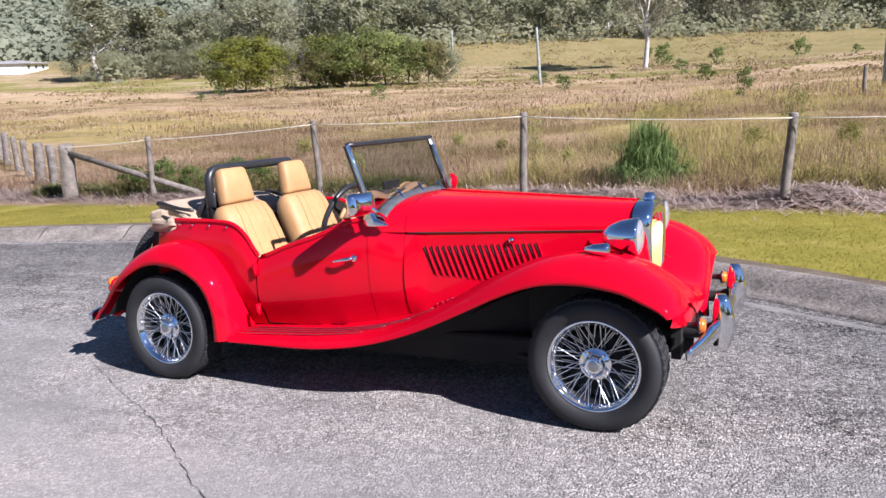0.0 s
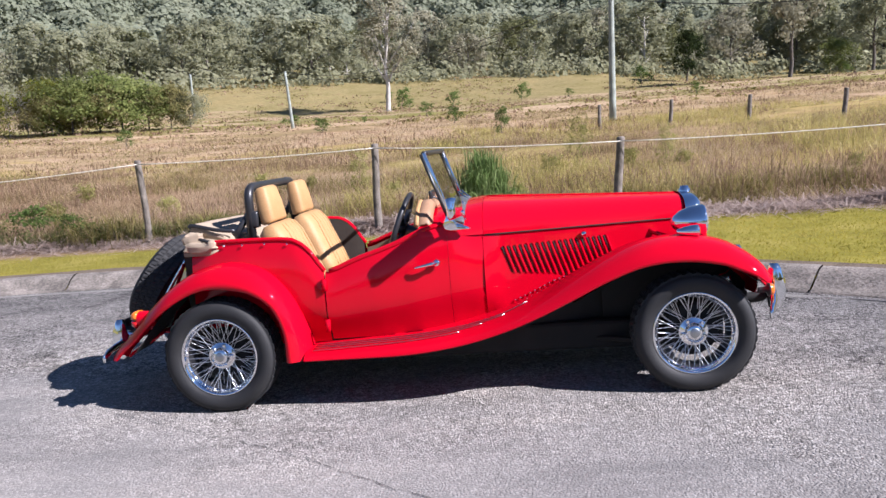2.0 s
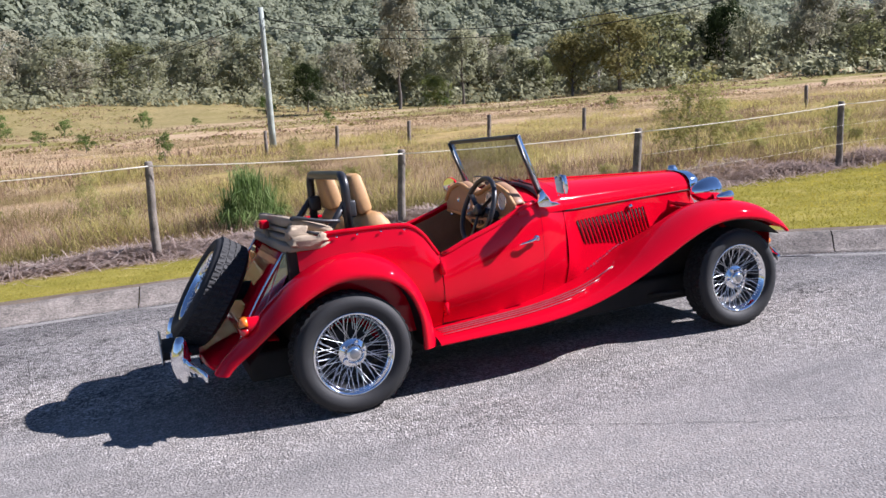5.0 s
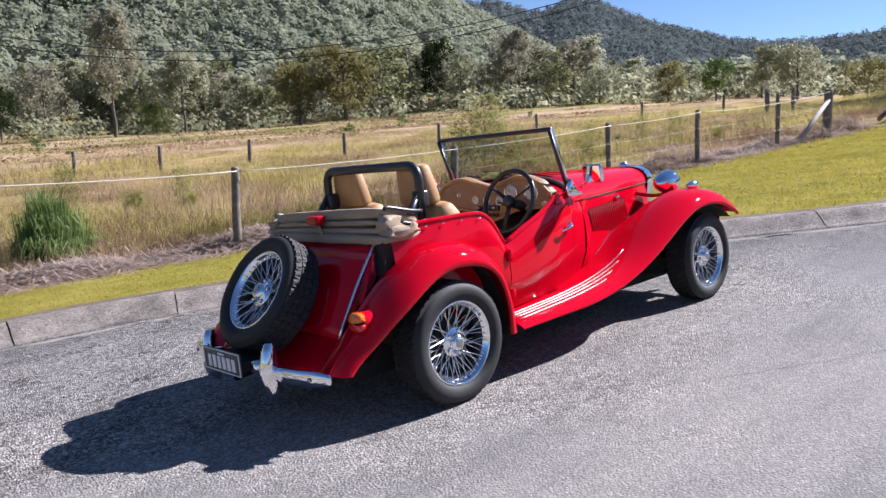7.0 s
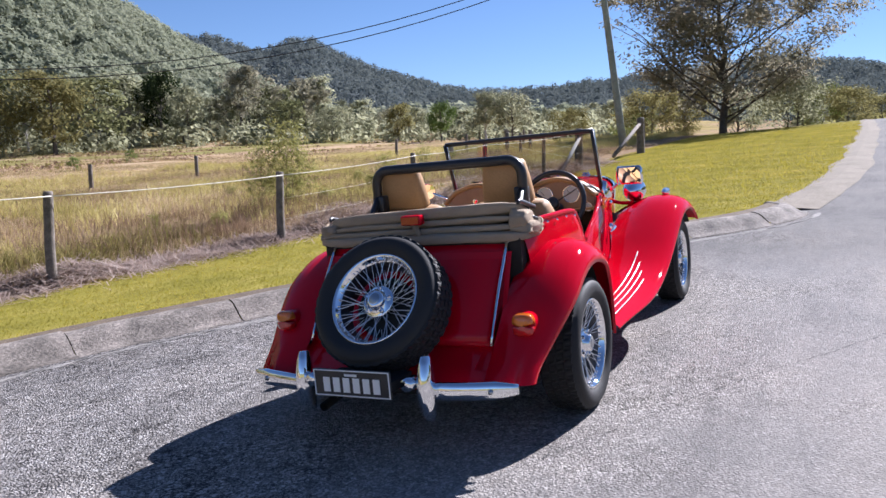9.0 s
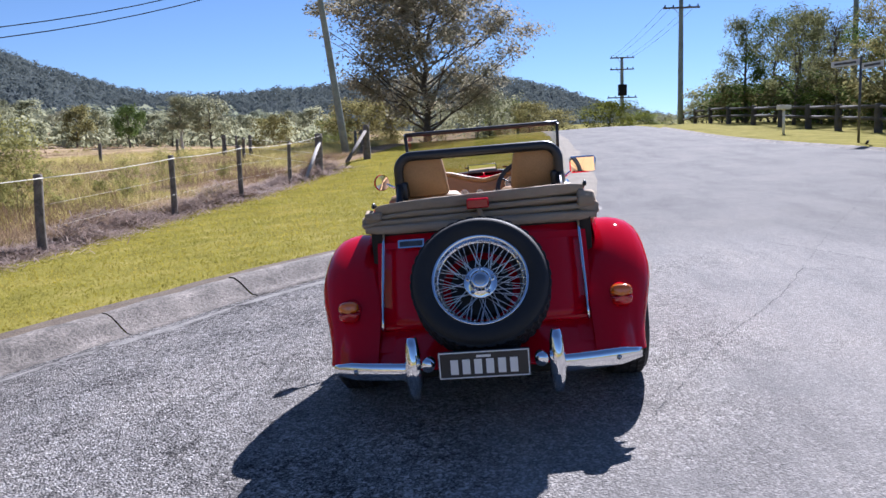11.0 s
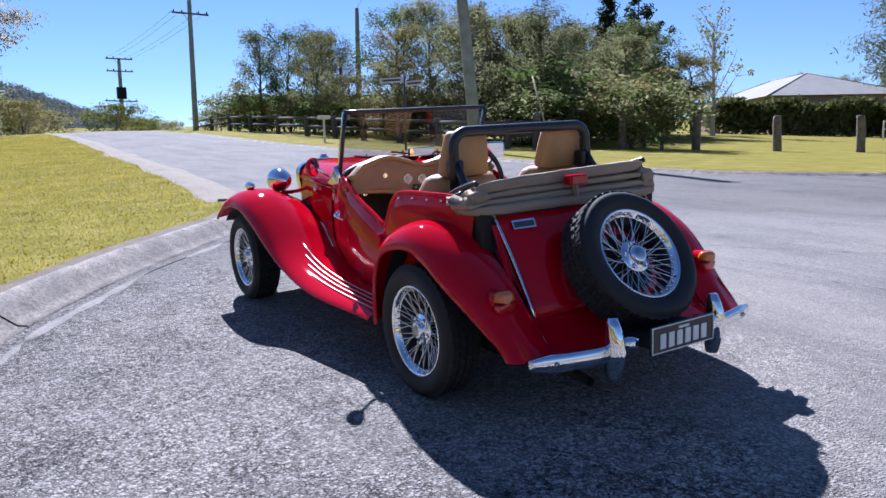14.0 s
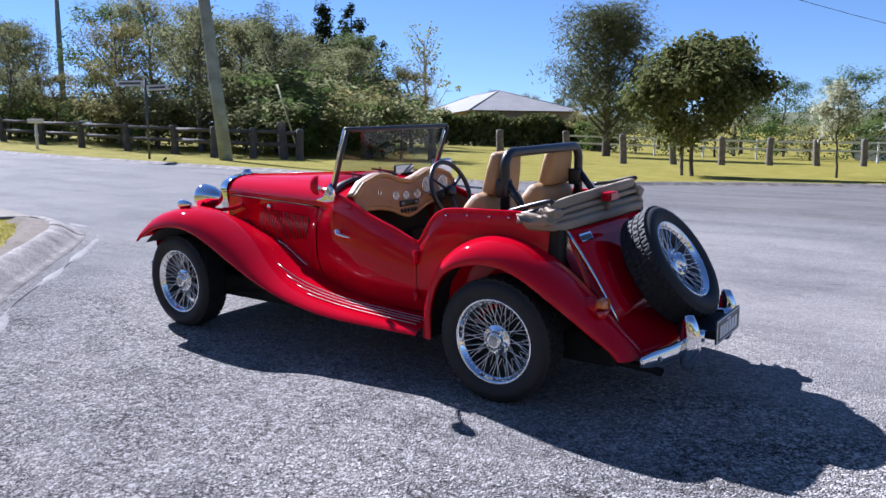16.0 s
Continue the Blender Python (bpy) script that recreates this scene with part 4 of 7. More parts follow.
def tyre_mesh():
    n = 168
    prof = wheel_profile()
    flank0, flank1 = prof[:7], prof[9:] + [prof[0]]
    tread = []
    for y0, y1, off in ((-0.068, -0.036, 0), (-0.031, -0.003, 2), (0.003, 0.031, 0), (0.036, 0.068, 2)):
        tread += [(y0, 0.2835, None), (y0 + 0.001, 0.2835, off), (y1 - 0.001, 0.2835, off), (y1, 0.2835, None)]
    rows = []
    for row in [(h, r, None) for h, r in flank0] + tread + [(h, r, None) for h, r in flank1]:
        h, r, off = row
        rows.append([Vector(((r + (0.0065 if off is not None and (k + off + int(h * 60)) % 4 < 3 else 0)) * math.cos(2 * math.pi * k / n), h,
                             (r + (0.0065 if off is not None and (k + off + int(h * 60)) % 4 < 3 else 0)) * math.sin(2 * math.pi * k / n))) for k in range(n)])
    bm = loft(rows, True)
    bmesh.ops.recalc_face_normals(bm, faces=bm.faces)
    me = bpy.data.meshes.new("tyre")
    bm.to_mesh(me), bm.free()
    me.materials.append(RUBBER)
    me.polygons.foreach_set("use_smooth", np.array([math.hypot(p.center.x, p.center.z) < 0.2795 for p in me.polygons]))
    return me


def keep(name, bm, material, smooth=True):
    bmesh.ops.recalc_face_normals(bm, faces=bm.faces)
    me = bpy.data.meshes.new(name)
    bm.to_mesh(me), bm.free()
    me.materials.append(material)
    me.polygons.foreach_set("use_smooth", np.full(len(me.polygons), smooth))
    return me


TYRE = tyre_mesh()
RIM = keep("rim", lathe([(-0.070, 0.200), (-0.076, 0.200), (-0.078, 0.194), (-0.070, 0.186), (-0.055, 0.182), (-0.048, 0.174)], 60), CHROME)
BARREL = keep("rim_well", lathe([(-0.048, 0.174), (-0.02, 0.166), (0.03, 0.163), (0.05, 0.175), (0.07, 0.19), (0.075, 0.198)], 48), DULL)
HUB = keep("hub", lathe([(0.03, 0.060), (-0.024, 0.062), (-0.030, 0.071), (-0.036, 0.071), (-0.040, 0.066), (-0.040, 0.045), (-0.056, 0.041), (-0.066, 0.037), (-0.070, 0.031), (-0.070, 0.001)], 32), CHROME)
CAPDISC = keep("hub_badge", lathe([(-0.0705, 0.024), (-0.073, 0.021), (-0.073, 0.0005)], 20), STEEL)
NUT = keep("wheel_nut", lathe([(0, 0.010), (-0.012, 0.010), (-0.016, 0.006), (-0.016, 0.0005)], 6), CHROME, False)
NIPPLE = keep("spoke_nipple", tube([(0.187, -0.0585, 0), (0.172, -0.0565, 0)], 0.0034, 5), CHROME)
DRUM = keep("brake_drum", lathe([(0.06, 0.13), (0.02, 0.13), (0.015, 0.12), (0.015, 0.001)], 24), DARK)
spoke_sets, PHASE = [], []
for r0, y0, r1, y1, sweep in ((0.062, -0.033, 0.180, -0.058, 0.34), (0.060, -0.006, 0.172, -0.044, 0.30), (0.064, 0.022, 0.163, 0.008, 0.26)):
    for sg in (-1, 1):
        a = sg * sweep
        spoke_sets.append(keep("spoke", tube([(r0, y0, 0), (r1 * math.cos(a), y1, r1 * math.sin(a))], 0.0017, 5, caps=False), SPOKE))
        PHASE.append(a + radians((0, 7.5, 3.75)[(r1 < 0.175) + (r1 < 0.165)] + (15 if sg > 0 else 0)))


def wheel(m, label):
    w = tagged(new("wheel"), label)
    w.parent = car
    w.matrix_local = m
    part("tyre", TYRE, RUBBER, w, "black rubber tyre")
    part("rim", RIM, CHROME, w, "chrome wire-wheel rim")
    part("rim_well", BARREL, DULL, w)
    part("hub", HUB, CHROME, w)
    part("hub_badge", CAPDISC, STEEL, w)
    part("brake_drum", DRUM, DARK, w)
    for k in range(5):
        a = k * 2 * math.pi / 5 + 0.3
        part("wheel_nut", NUT, CHROME, w, m=Matrix.Translation((0.056 * math.cos(a), -0.038, 0.056 * math.sin(a))))
    for k in range(36):
        part("spoke_nipple", NIPPLE, CHROME, w, m=Matrix.Rotation(k * math.pi / 18, 4, "Y"))
    for i, me in enumerate(spoke_sets):
        for k in range(12):
            part("spoke", me, CHROME, w, m=Matrix.Rotation(k * math.pi / 6 + PHASE[i], 4, "Y"))
    return w


for x, y, turn in ((0.0, 0.640, 0), (2.345, 0.615, 0)):
    wheel(pose(x, -y, 0.285, 0, 20 + 40 * x, 0), "chrome wire road wheel")
    wheel(pose(x, y, 0.285, 0, 35 + 30 * x, 180), "chrome wire road wheel")
# spare, leaning on the tank: its outer face looks back and up
face = Vector((-0.83, 0, 0.55)).normalized()
turn = face.to_track_quat("-Y", "Z").to_matrix().to_4x4()
wheel(Matrix.Translation(Vector((-0.613, 0, 0.612)) - face * 0.068) @ turn, "spare wire wheel strapped to the tank")
part("spare_carrier", tube([(-0.34, 0, 0.55), (-0.50, 0, 0.56)], 0.05, 12), DARK, car)

# bumpers, plate, lamps
def blade(path, h, d, n=12):
    """A chrome bumper bar of rounded section."""
    rows = []
    path = [Vector(p) for p in path]
    for i, c in enumerate(path):
        t = (path[min(i + 1, len(path) - 1)] - path[max(i - 1, 0)]).normalized()
        nrm = t.cross(Vector((0, 0, 1))).normalized()
        k = min(1.0, 0.55 + 2.2 * min(i, len(path) - 1 - i) / len(path))
        rows.append([c + nrm * d * 0.5 * math.cos(a) * k + Vector((0, 0, h * 0.5 * math.sin(a) * k)) for a in np.linspace(0, 2 * math.pi, n, endpoint=False)])
    return loft(rows, True, True)


def overrider(x, y, z, back):
    rows = []
    for t in np.linspace(0, 1, 9):
        zz = z - 0.115 + 0.25 * t
        w = 0.034 * math.sin(math.pi * (0.10 + 0.82 * t)) ** 0.4
        d = 0.048 * math.sin(math.pi * (0.12 + 0.80 * t)) ** 0.6
        rows.append([(x + back * (d * math.cos(a) + 0.012 * math.sin(math.pi * t)), y + w * math.sin(a), zz) for a in np.linspace(0, 2 * math.pi, 14, endpoint=False)])
    return loft(rows, True, True)


for s in SIDES:
    rb = part("rear_bumper", blade(spline([(-0.665, s * 0.625, 0.282), (-0.70, s * 0.50, 0.278), (-0.725, s * 0.36, 0.276), (-0.73, s * 0.265, 0.276)], 18), 0.074, 0.036), CHROME, car, "chrome rear bumper half")
    part("overrider", overrider(-0.745, s * 0.285, 0.285, -1), CHROME, rb)
    part("bumper_bolt", lathe([(0, 0.011), (-0.006, 0.009), (-0.009, 0.0005)], 10, "x", (-0.712, s * 0.53, 0.28)), STEEL, rb)
    part("plate_lamp", lathe([(0.0, 0.001), (0.0, 0.026), (0.05, 0.028), (0.09, 0.02), (0.10, 0.001)], 14, "x", (-0.80, s * 0.222, 0.315)), CHROME, car)
    lamp = part("tail_lamp", loft([[(x, s * 0.585 + w * math.cos(a) * 0.048, 0.478 + w * math.sin(a) * 0.044) for a in np.linspace(0, 2 * math.pi, 16, endpoint=False)] for x, w in ((-0.36, 0.9), (-0.455, 1.0), (-0.465, 0.96))], True, True), RED, car, "tail lamp on the wing", bevel=0.004)
    for nm, mat, lab, a0, a1 in (("amber_lens", AMBER, "amber lens", 0.06, math.pi - 0.06), ("red_lens", REDLENS, "red lens", math.pi + 0.03, 2 * math.pi - 0.03)):
        rows = []
        for x, w in ((-0.460, 1.0), (-0.478, 0.99), (-0.490, 0.90), (-0.497, 0.62), (-0.499, 0.05)):
            ring = [(x, s * 0.585 + w * 0.046 * math.copysign(abs(math.cos(a)) ** 0.6, math.cos(a)), 0.478 + w * 0.046 * math.copysign(abs(math.sin(a)) ** 0.6, math.sin(a))) for a in np.linspace(a0, a1, 15)]
            rows.append(ring + [(x, ring[-1][1] * 0.5 + ring[0][1] * 0.5, ring[0][2])])
        part(nm, loft(rows, True, True), mat, lamp, lab)
    # headlamp, its stay, sidelamp, front indicator
    head = part("headlamp", lathe([(-0.118, 0.001), (-0.115, 0.014), (-0.10, 0.034), (-0.07, 0.057), (-0.026, 0.074), (0.018, 0.082), (0.040, 0.085), (0.050, 0.083), (0.052, 0.076)], 32, "x", (2.425, s * 0.355, 0.782)), CHROME, car, "chrome bullet headlamp")
    part("headlamp_lens", lathe([(0.050, 0.078), (0.059, 0.062), (0.065, 0.036), (0.067, 0.0005)], 28, "x", (2.425, s * 0.355, 0.782)), LENS, head, "ribbed glass lens")
    part("headlamp_stay", tube(spline([(2.22, s * 0.235, 0.735), (2.28, s * 0.29, 0.71), (2.36, s * 0.345, 0.70), (2.42, s * 0.355, 0.72)], 14), 0.013, 8), RED, head)
    part("sidelamp", lathe([(-0.065, 0.001), (-0.06, 0.012), (-0.02, 0.024), (0.02, 0.029), (0.036, 0.029), (0.044, 0.02), (0.046, 0.0005)], 18, "x", (2.355, s * 0.597, 0.764)), CHROME, car, "small chrome sidelamp on the wing")
    ind = part("indicator", lathe([(-0.05, 0.012), (-0.012, 0.016), (-0.006, 0.032), (0.0, 0.034), (0.004, 0.031)], 16, "x", (2.745, s * 0.49, 0.437)), BLACK, car, "front indicator on a short stalk")
    part("indicator_lens", lathe([(0.003, 0.031), (0.02, 0.028), (0.026, 0.015), (0.027, 0.0005)], 16, "x", (2.745, s * 0.49, 0.437)), AMBER, ind, "amber lens")
    part("bonnet_horn", lathe([(-0.06, 0.012), (-0.02, 0.02), (0.03, 0.034), (0.045, 0.042), (0.045, 0.036)], 18, "x", (2.56, s * 0.30, 0.47)), CHROME, car)
fb = part("front_bumper", blade(spline([(2.715, -0.625, 0.345), (2.765, -0.50, 0.37), (2.805, -0.33, 0.395), (2.825, 0, 0.405), (2.805, 0.33, 0.395), (2.765, 0.50, 0.37), (2.715, 0.625, 0.345)], 34), 0.082, 0.038), CHROME, car, "curved chrome front bumper")
for s in SIDES:
    part("overrider", overrider(2.815, s * 0.345, 0.405, 1), CHROME, fb)
plate = part("number_plate", box(-0.838, -0.830, -0.178, 0.178, 0.268, 0.378), BLACK, car, "black number plate with pale bars", smooth=False, bevel=0.003)
for a, b, c, d in ((-0.174, 0.174, 0.371, 0.375), (-0.174, 0.174, 0.271, 0.275), (-0.174, -0.170, 0.275, 0.371), (0.170, 0.174, 0.275, 0.371)):
    part("plate_border", box(-0.8415, -0.838, a, b, c, d), WHITE, plate, smooth=False)
for k in range(6):
    part("pale_bar", box(-0.8415, -0.838, -0.130 + k * 0.046, -0.130 + k * 0.046 + 0.030, 0.287, 0.345), WHITE, plate, smooth=False)
part("pale_bar", box(-0.8415, -0.838, -0.028, 0.028, 0.352, 0.361), WHITE, plate, smooth=False)
part("plate_bracket", box(-0.83, -0.66, -0.17, 0.17, 0.29, 0.33), DARK, car, smooth=False)
stop = part("stop_lamp", box(-0.262, -0.215, -0.05, 0.05, 0.868, 0.912), RED, car, "high red stop lamp on a pale arm", bevel=0.008)
part("stop_lens", box(-0.268, -0.260, -0.044, 0.044, 0.874, 0.906), REDLENS, stop, smooth=False)
part("lamp_arm", tube([(-0.235, 0, 0.87), (-0.215, -0.03, 0.79)], 0.013, 8), CANVAS, stop)

# windscreen
ws = lambda y, t: (1.205 - 0.118 * t, y, 0.885 + 0.34 * t)
screen = part("windscreen", tube([ws(y, 1.0) for y in np.linspace(-0.468, 0.468, 12)], 0.013, 8, (1.1, 1.0)), BLACK, car, "raked windscreen in a slim frame")
part("screen_glass", loft([[ws(y, t) for y in (-0.462, 0.462)] for t in (0.02, 0.99)]), GLASS, screen, "clear glass", smooth=False)
bpy.data.objects[screen.children[-1].name].visible_shadow = False
part("sticker", loft([[ws(y, t) for y in (0.425, 0.455)] for t in (0.88, 0.97)]), WHITE, screen, "small pale sticker", smooth=False, m=Matrix.Translation((0.004, 0, 0)))
for s in SIDES:
    part("screen_post", bar(ws(s * 0.468, -0.04), ws(s * 0.468, 1.01), 0.014, 0.018), CHROME, screen, "chrome post", bevel=0.003)
    # black bar added behind each chrome post for its shaded rear face
    part("screen_inner_post", bar(Vector(ws(s * 0.466, 0.0)) - Vector((0.016, 0, 0.004)), Vector(ws(s * 0.466, 1.0)) - Vector((0.016, 0, 0.004)), 0.018, 0.014), BLACK, screen)
    part("screen_bracket", loft([[(1.30, s * 0.478, 0.835), (1.30, s * 0.498, 0.833), (1.28, s * 0.50, 0.846), (1.28, s * 0.478, 0.848)],
                                 [(1.235, s * 0.478, 0.832), (1.235, s * 0.512, 0.830), (1.232, s * 0.512, 0.858), (1.228, s * 0.476, 0.87)],
                                 [(1.195, s * 0.478, 0.832), (1.195, s * 0.508, 0.830), (1.192, s * 0.500, 0.93), (1.188, s * 0.474, 0.94)],
                                 [(1.165, s * 0.478, 0.838), (1.165, s * 0.492, 0.836), (1.160, s * 0.490, 0.86), (1.160, s * 0.476, 0.865)]], True, True), CHROME, screen, "chrome bracket", bevel=0.003)
part("screen_gasket", loft([[(p[0] + dx, p[1], p[2] + dz) for dx, dz in ((-0.03, 0.012), (0.0, 0.022), (0.03, 0.012), (0.04, 0.003))] for p in scuttle_row(1.225)[3:30]]), TRIM, screen, "dark rubber gasket", solid=0.006)
for y in (-0.24, 0.0, 0.24):
    zc = 0.944 - 0.14 * (y / 0.47) ** 4
    part("wiper_arm", tube([(1.262, y, zc), (1.235, y + 0.02, zc + 0.020), (1.205, y + 0.045, zc + 0.045)], 0.007, 6), CHROME, screen)
    part("wiper_blade", bar((1.222, y - 0.10, zc + 0.012), (1.205, y + 0.12, zc + 0.045), 0.006, 0.010), BLACK, screen)

# mirrors
mr = part("wing_mirror", loft([[(x, -0.628 + w * yy * 0.082, 0.955 + w * zz * 0.052) for yy, zz in ((-1, -.7), (-.85, -1), (.85, -1), (1, -.7), (1, .7), (.85, 1), (-.85, 1), (-1, .7))] for x, w in ((1.225, 1.0), (1.235, 1.02), (1.250, 0.90), (1.258, 0.60))], True, True), CHROME, car, "rectangular wing mirror with a chrome back", m=Matrix.Translation((1.255, -0.628, 0.955)) @ Matrix.Rotation(radians(-15.5), 4, "Z") @ Matrix.Rotation(radians(-5), 4, "Y") @ Matrix.Translation((-1.255, 0.628, -0.955)))
part("mirror_glass", loft([[(1.2235, -0.628 + yy * 0.074, 0.955 + zz * 0.044) for yy, zz in ((-1, -1), (1, -1))], [(1.2235, -0.628 + yy * 0.074, 0.955 + zz * 0.044) for yy, zz in ((-1, 1), (1, 1))]]), MIRROR, mr, smooth=False)
part("mirror_stalk", tube([(1.255, -0.58, 0.93), (1.245, -0.53, 0.90), (1.24, -0.485, 0.87)], 0.009, 8), CHROME, mr)
ml = part("wing_mirror", lathe([(-0.004, 0.050), (0.010, 0.052), (0.03, 0.042), (0.042, 0.022), (0.045, 0.0005)], 24, "x", (1.125, 0.645, 0.942)), RED, car, "round wing mirror with a red back", m=Matrix.Translation((1.125, 0.645, 0.942)) @ Matrix.Rotation(radians(38), 4, "Z") @ Matrix.Translation((-1.125, -0.645, -0.942)))
part("mirror_glass", lathe([(-0.004, 0.048), (-0.005, 0.0005)], 24, "x", (1.125, 0.645, 0.942)), MIRROR, ml)
part("mirror_stalk", tube([(1.145, 0.62, 0.93), (1.17, 0.57, 0.90), (1.19, 0.49, 0.86)], 0.008, 8), CHROME, car)
im = part("rear_view_mirror", box(1.050, 1.065, -0.082, 0.092, 0.962, 1.012), BLACK, car, "small dipping interior mirror", bevel=0.006)
part("mirror_glass", box(1.0475, 1.049, -0.077, 0.087, 0.966, 1.008), MIRROR, im, smooth=False)
part("mirror_stem", tube([(1.064, 0.0, 0.975), (1.10, 0.0, 0.95), (1.13, 0.0, 0.92)], 0.006, 6), CHROME, im)

# dashboard
def dash_z(y):
    return 0.912 + 0.058 * math.exp(-((abs(y) - 0.245) / 0.155) ** 2) - 0.20 * max(0, (abs(y) - 0.40)) ** 1.0 / 0.1 * 0.35


ys = np.linspace(-0.475, 0.475, 49)
low = lambda y: 0.772 - 0.062 * math.exp(-((y - 0.0) / 0.15) ** 2) + 0.02 * abs(y) / 0.475
dash = part("dashboard", loft([[(1.028, y, low(y) + (dash_z(y) - 0.012 - low(y)) * t) for t in np.linspace(0, 1, 8)] + [(1.040, y, dash_z(y)), (1.075, y, dash_z(y) + 0.004), (1.10, y, dash_z(y) - 0.03)] for y in ys]), DASH, car, "tan leather double-hump dashboard", solid=0.012)
part("dash_roll", tube([(1.022, y, dash_z(y) - 0.004) for y in ys], 0.014, 8), LEATHER, dash, "padded tan edge")
part("dash_lower_roll", tube([(1.026, y, low(y)) for y in ys], 0.010, 8), LEATHER, dash)
for y, z, r in ((-0.175, 0.878, 0.052), (-0.335, 0.878, 0.052), (-0.075, 0.83, 0.030), (0.03, 0.835, 0.028), (0.125, 0.84, 0.028), (-0.43, 0.80, 0.026), (0.27, 0.87, 0.016), (0.40, 0.78, 0.014)):
    g = part("gauge", lathe([(0.010, r), (-0.006, r), (-0.008, r * 0.9), (-0.004, r * 0.86)], 24, "x", (1.026, y, z)), CHROME, dash, "chrome-rimmed gauge")
    part("dial", lathe([(-0.0045, r * 0.87), (-0.0046, 0.0005)], 24, "x", (1.026, y, z)), DIAL if r > 0.02 else CHROME, g, "pale dial")
    if r > 0.02:
        part("needle", bar((1.0205, y, z), (1.0205, y + r * 0.45, z + r * 0.5), 0.003, 0.002), BLACK, g)
radio = part("radio", box(1.008, 1.03, -0.075, 0.095, 0.772, 0.806), BLACK, dash, "dark radio panel", bevel=0.004)
for y in (-0.04, 0.09):
    part("knob", lathe([(0, 0.010), (-0.014, 0.009), (-0.016, 0.0005)], 10, "x", (1.008, y, 0.789)), STEEL, radio)
for k in range(5):
    part("switch", box(1.010, 1.03, -0.065 + k * 0.032, -0.043 + k * 0.032, 0.735, 0.757), BLACK, dash, bevel=0.003)

# steering wheel
hub_c, axis = Vector((0.905, -0.262, 0.840)), Vector((-0.93, 0, 0.37)).normalized()
e1 = Vector((0, 1, 0))
e2 = axis.cross(e1).normalized()
ring = [hub_c + (e1 * math.cos(a) + e2 * math.sin(a)) * 0.182 for a in np.linspace(0, 2 * math.pi, 41)]
steer = part("steering_wheel", tube(ring, 0.0145, 10, caps=False), BLACK, car, "black three-spoke steering wheel")
for a in (math.radians(90), math.radians(210), math.radians(330)):
    d = e1 * math.cos(a) + e2 * math.sin(a)
    part("wheel_spoke", bar(hub_c - axis * 0.01 + d * 0.02, hub_c + d * 0.175, 0.028, 0.006), BLACK, steer)
part("wheel_boss", tube([hub_c - axis * 0.03, hub_c + axis * 0.012, hub_c + axis * 0.018], [0.032, 0.036, 0.02], 16), BLACK, steer)
part("steering_column", tube([hub_c - axis * 0.02, hub_c - axis * 0.24], 0.028, 12), BLACK, steer)
part("column_stalk", tube([hub_c - axis * 0.06, hub_c - axis * 0.06 + Vector((0, 0.14, 0.01))], 0.007, 6), BLACK, steer)

# seats
def cushion(rows_xz, y0, half_w, puff, n=13):
    """A padded slab: centre line with thickness, swelled to both sides."""
    rows = []
    for x, z, nx, nz, th, wscale in rows_xz:
        row = []
        for a in np.linspace(0, 2 * math.pi, 20, endpoint=False):
            cy, cn = math.cos(a), math.sin(a)
            yy = math.copysign(abs(cy) ** 0.32, cy) * half_w * wscale
            tt = math.copysign(abs(cn) ** 0.55, cn) * th * (1 + puff * (1 - abs(cy)))
            row.append((x + nx * tt, y0 + yy, z + nz * tt))
        rows.append(row)
    return loft(rows, True, True)


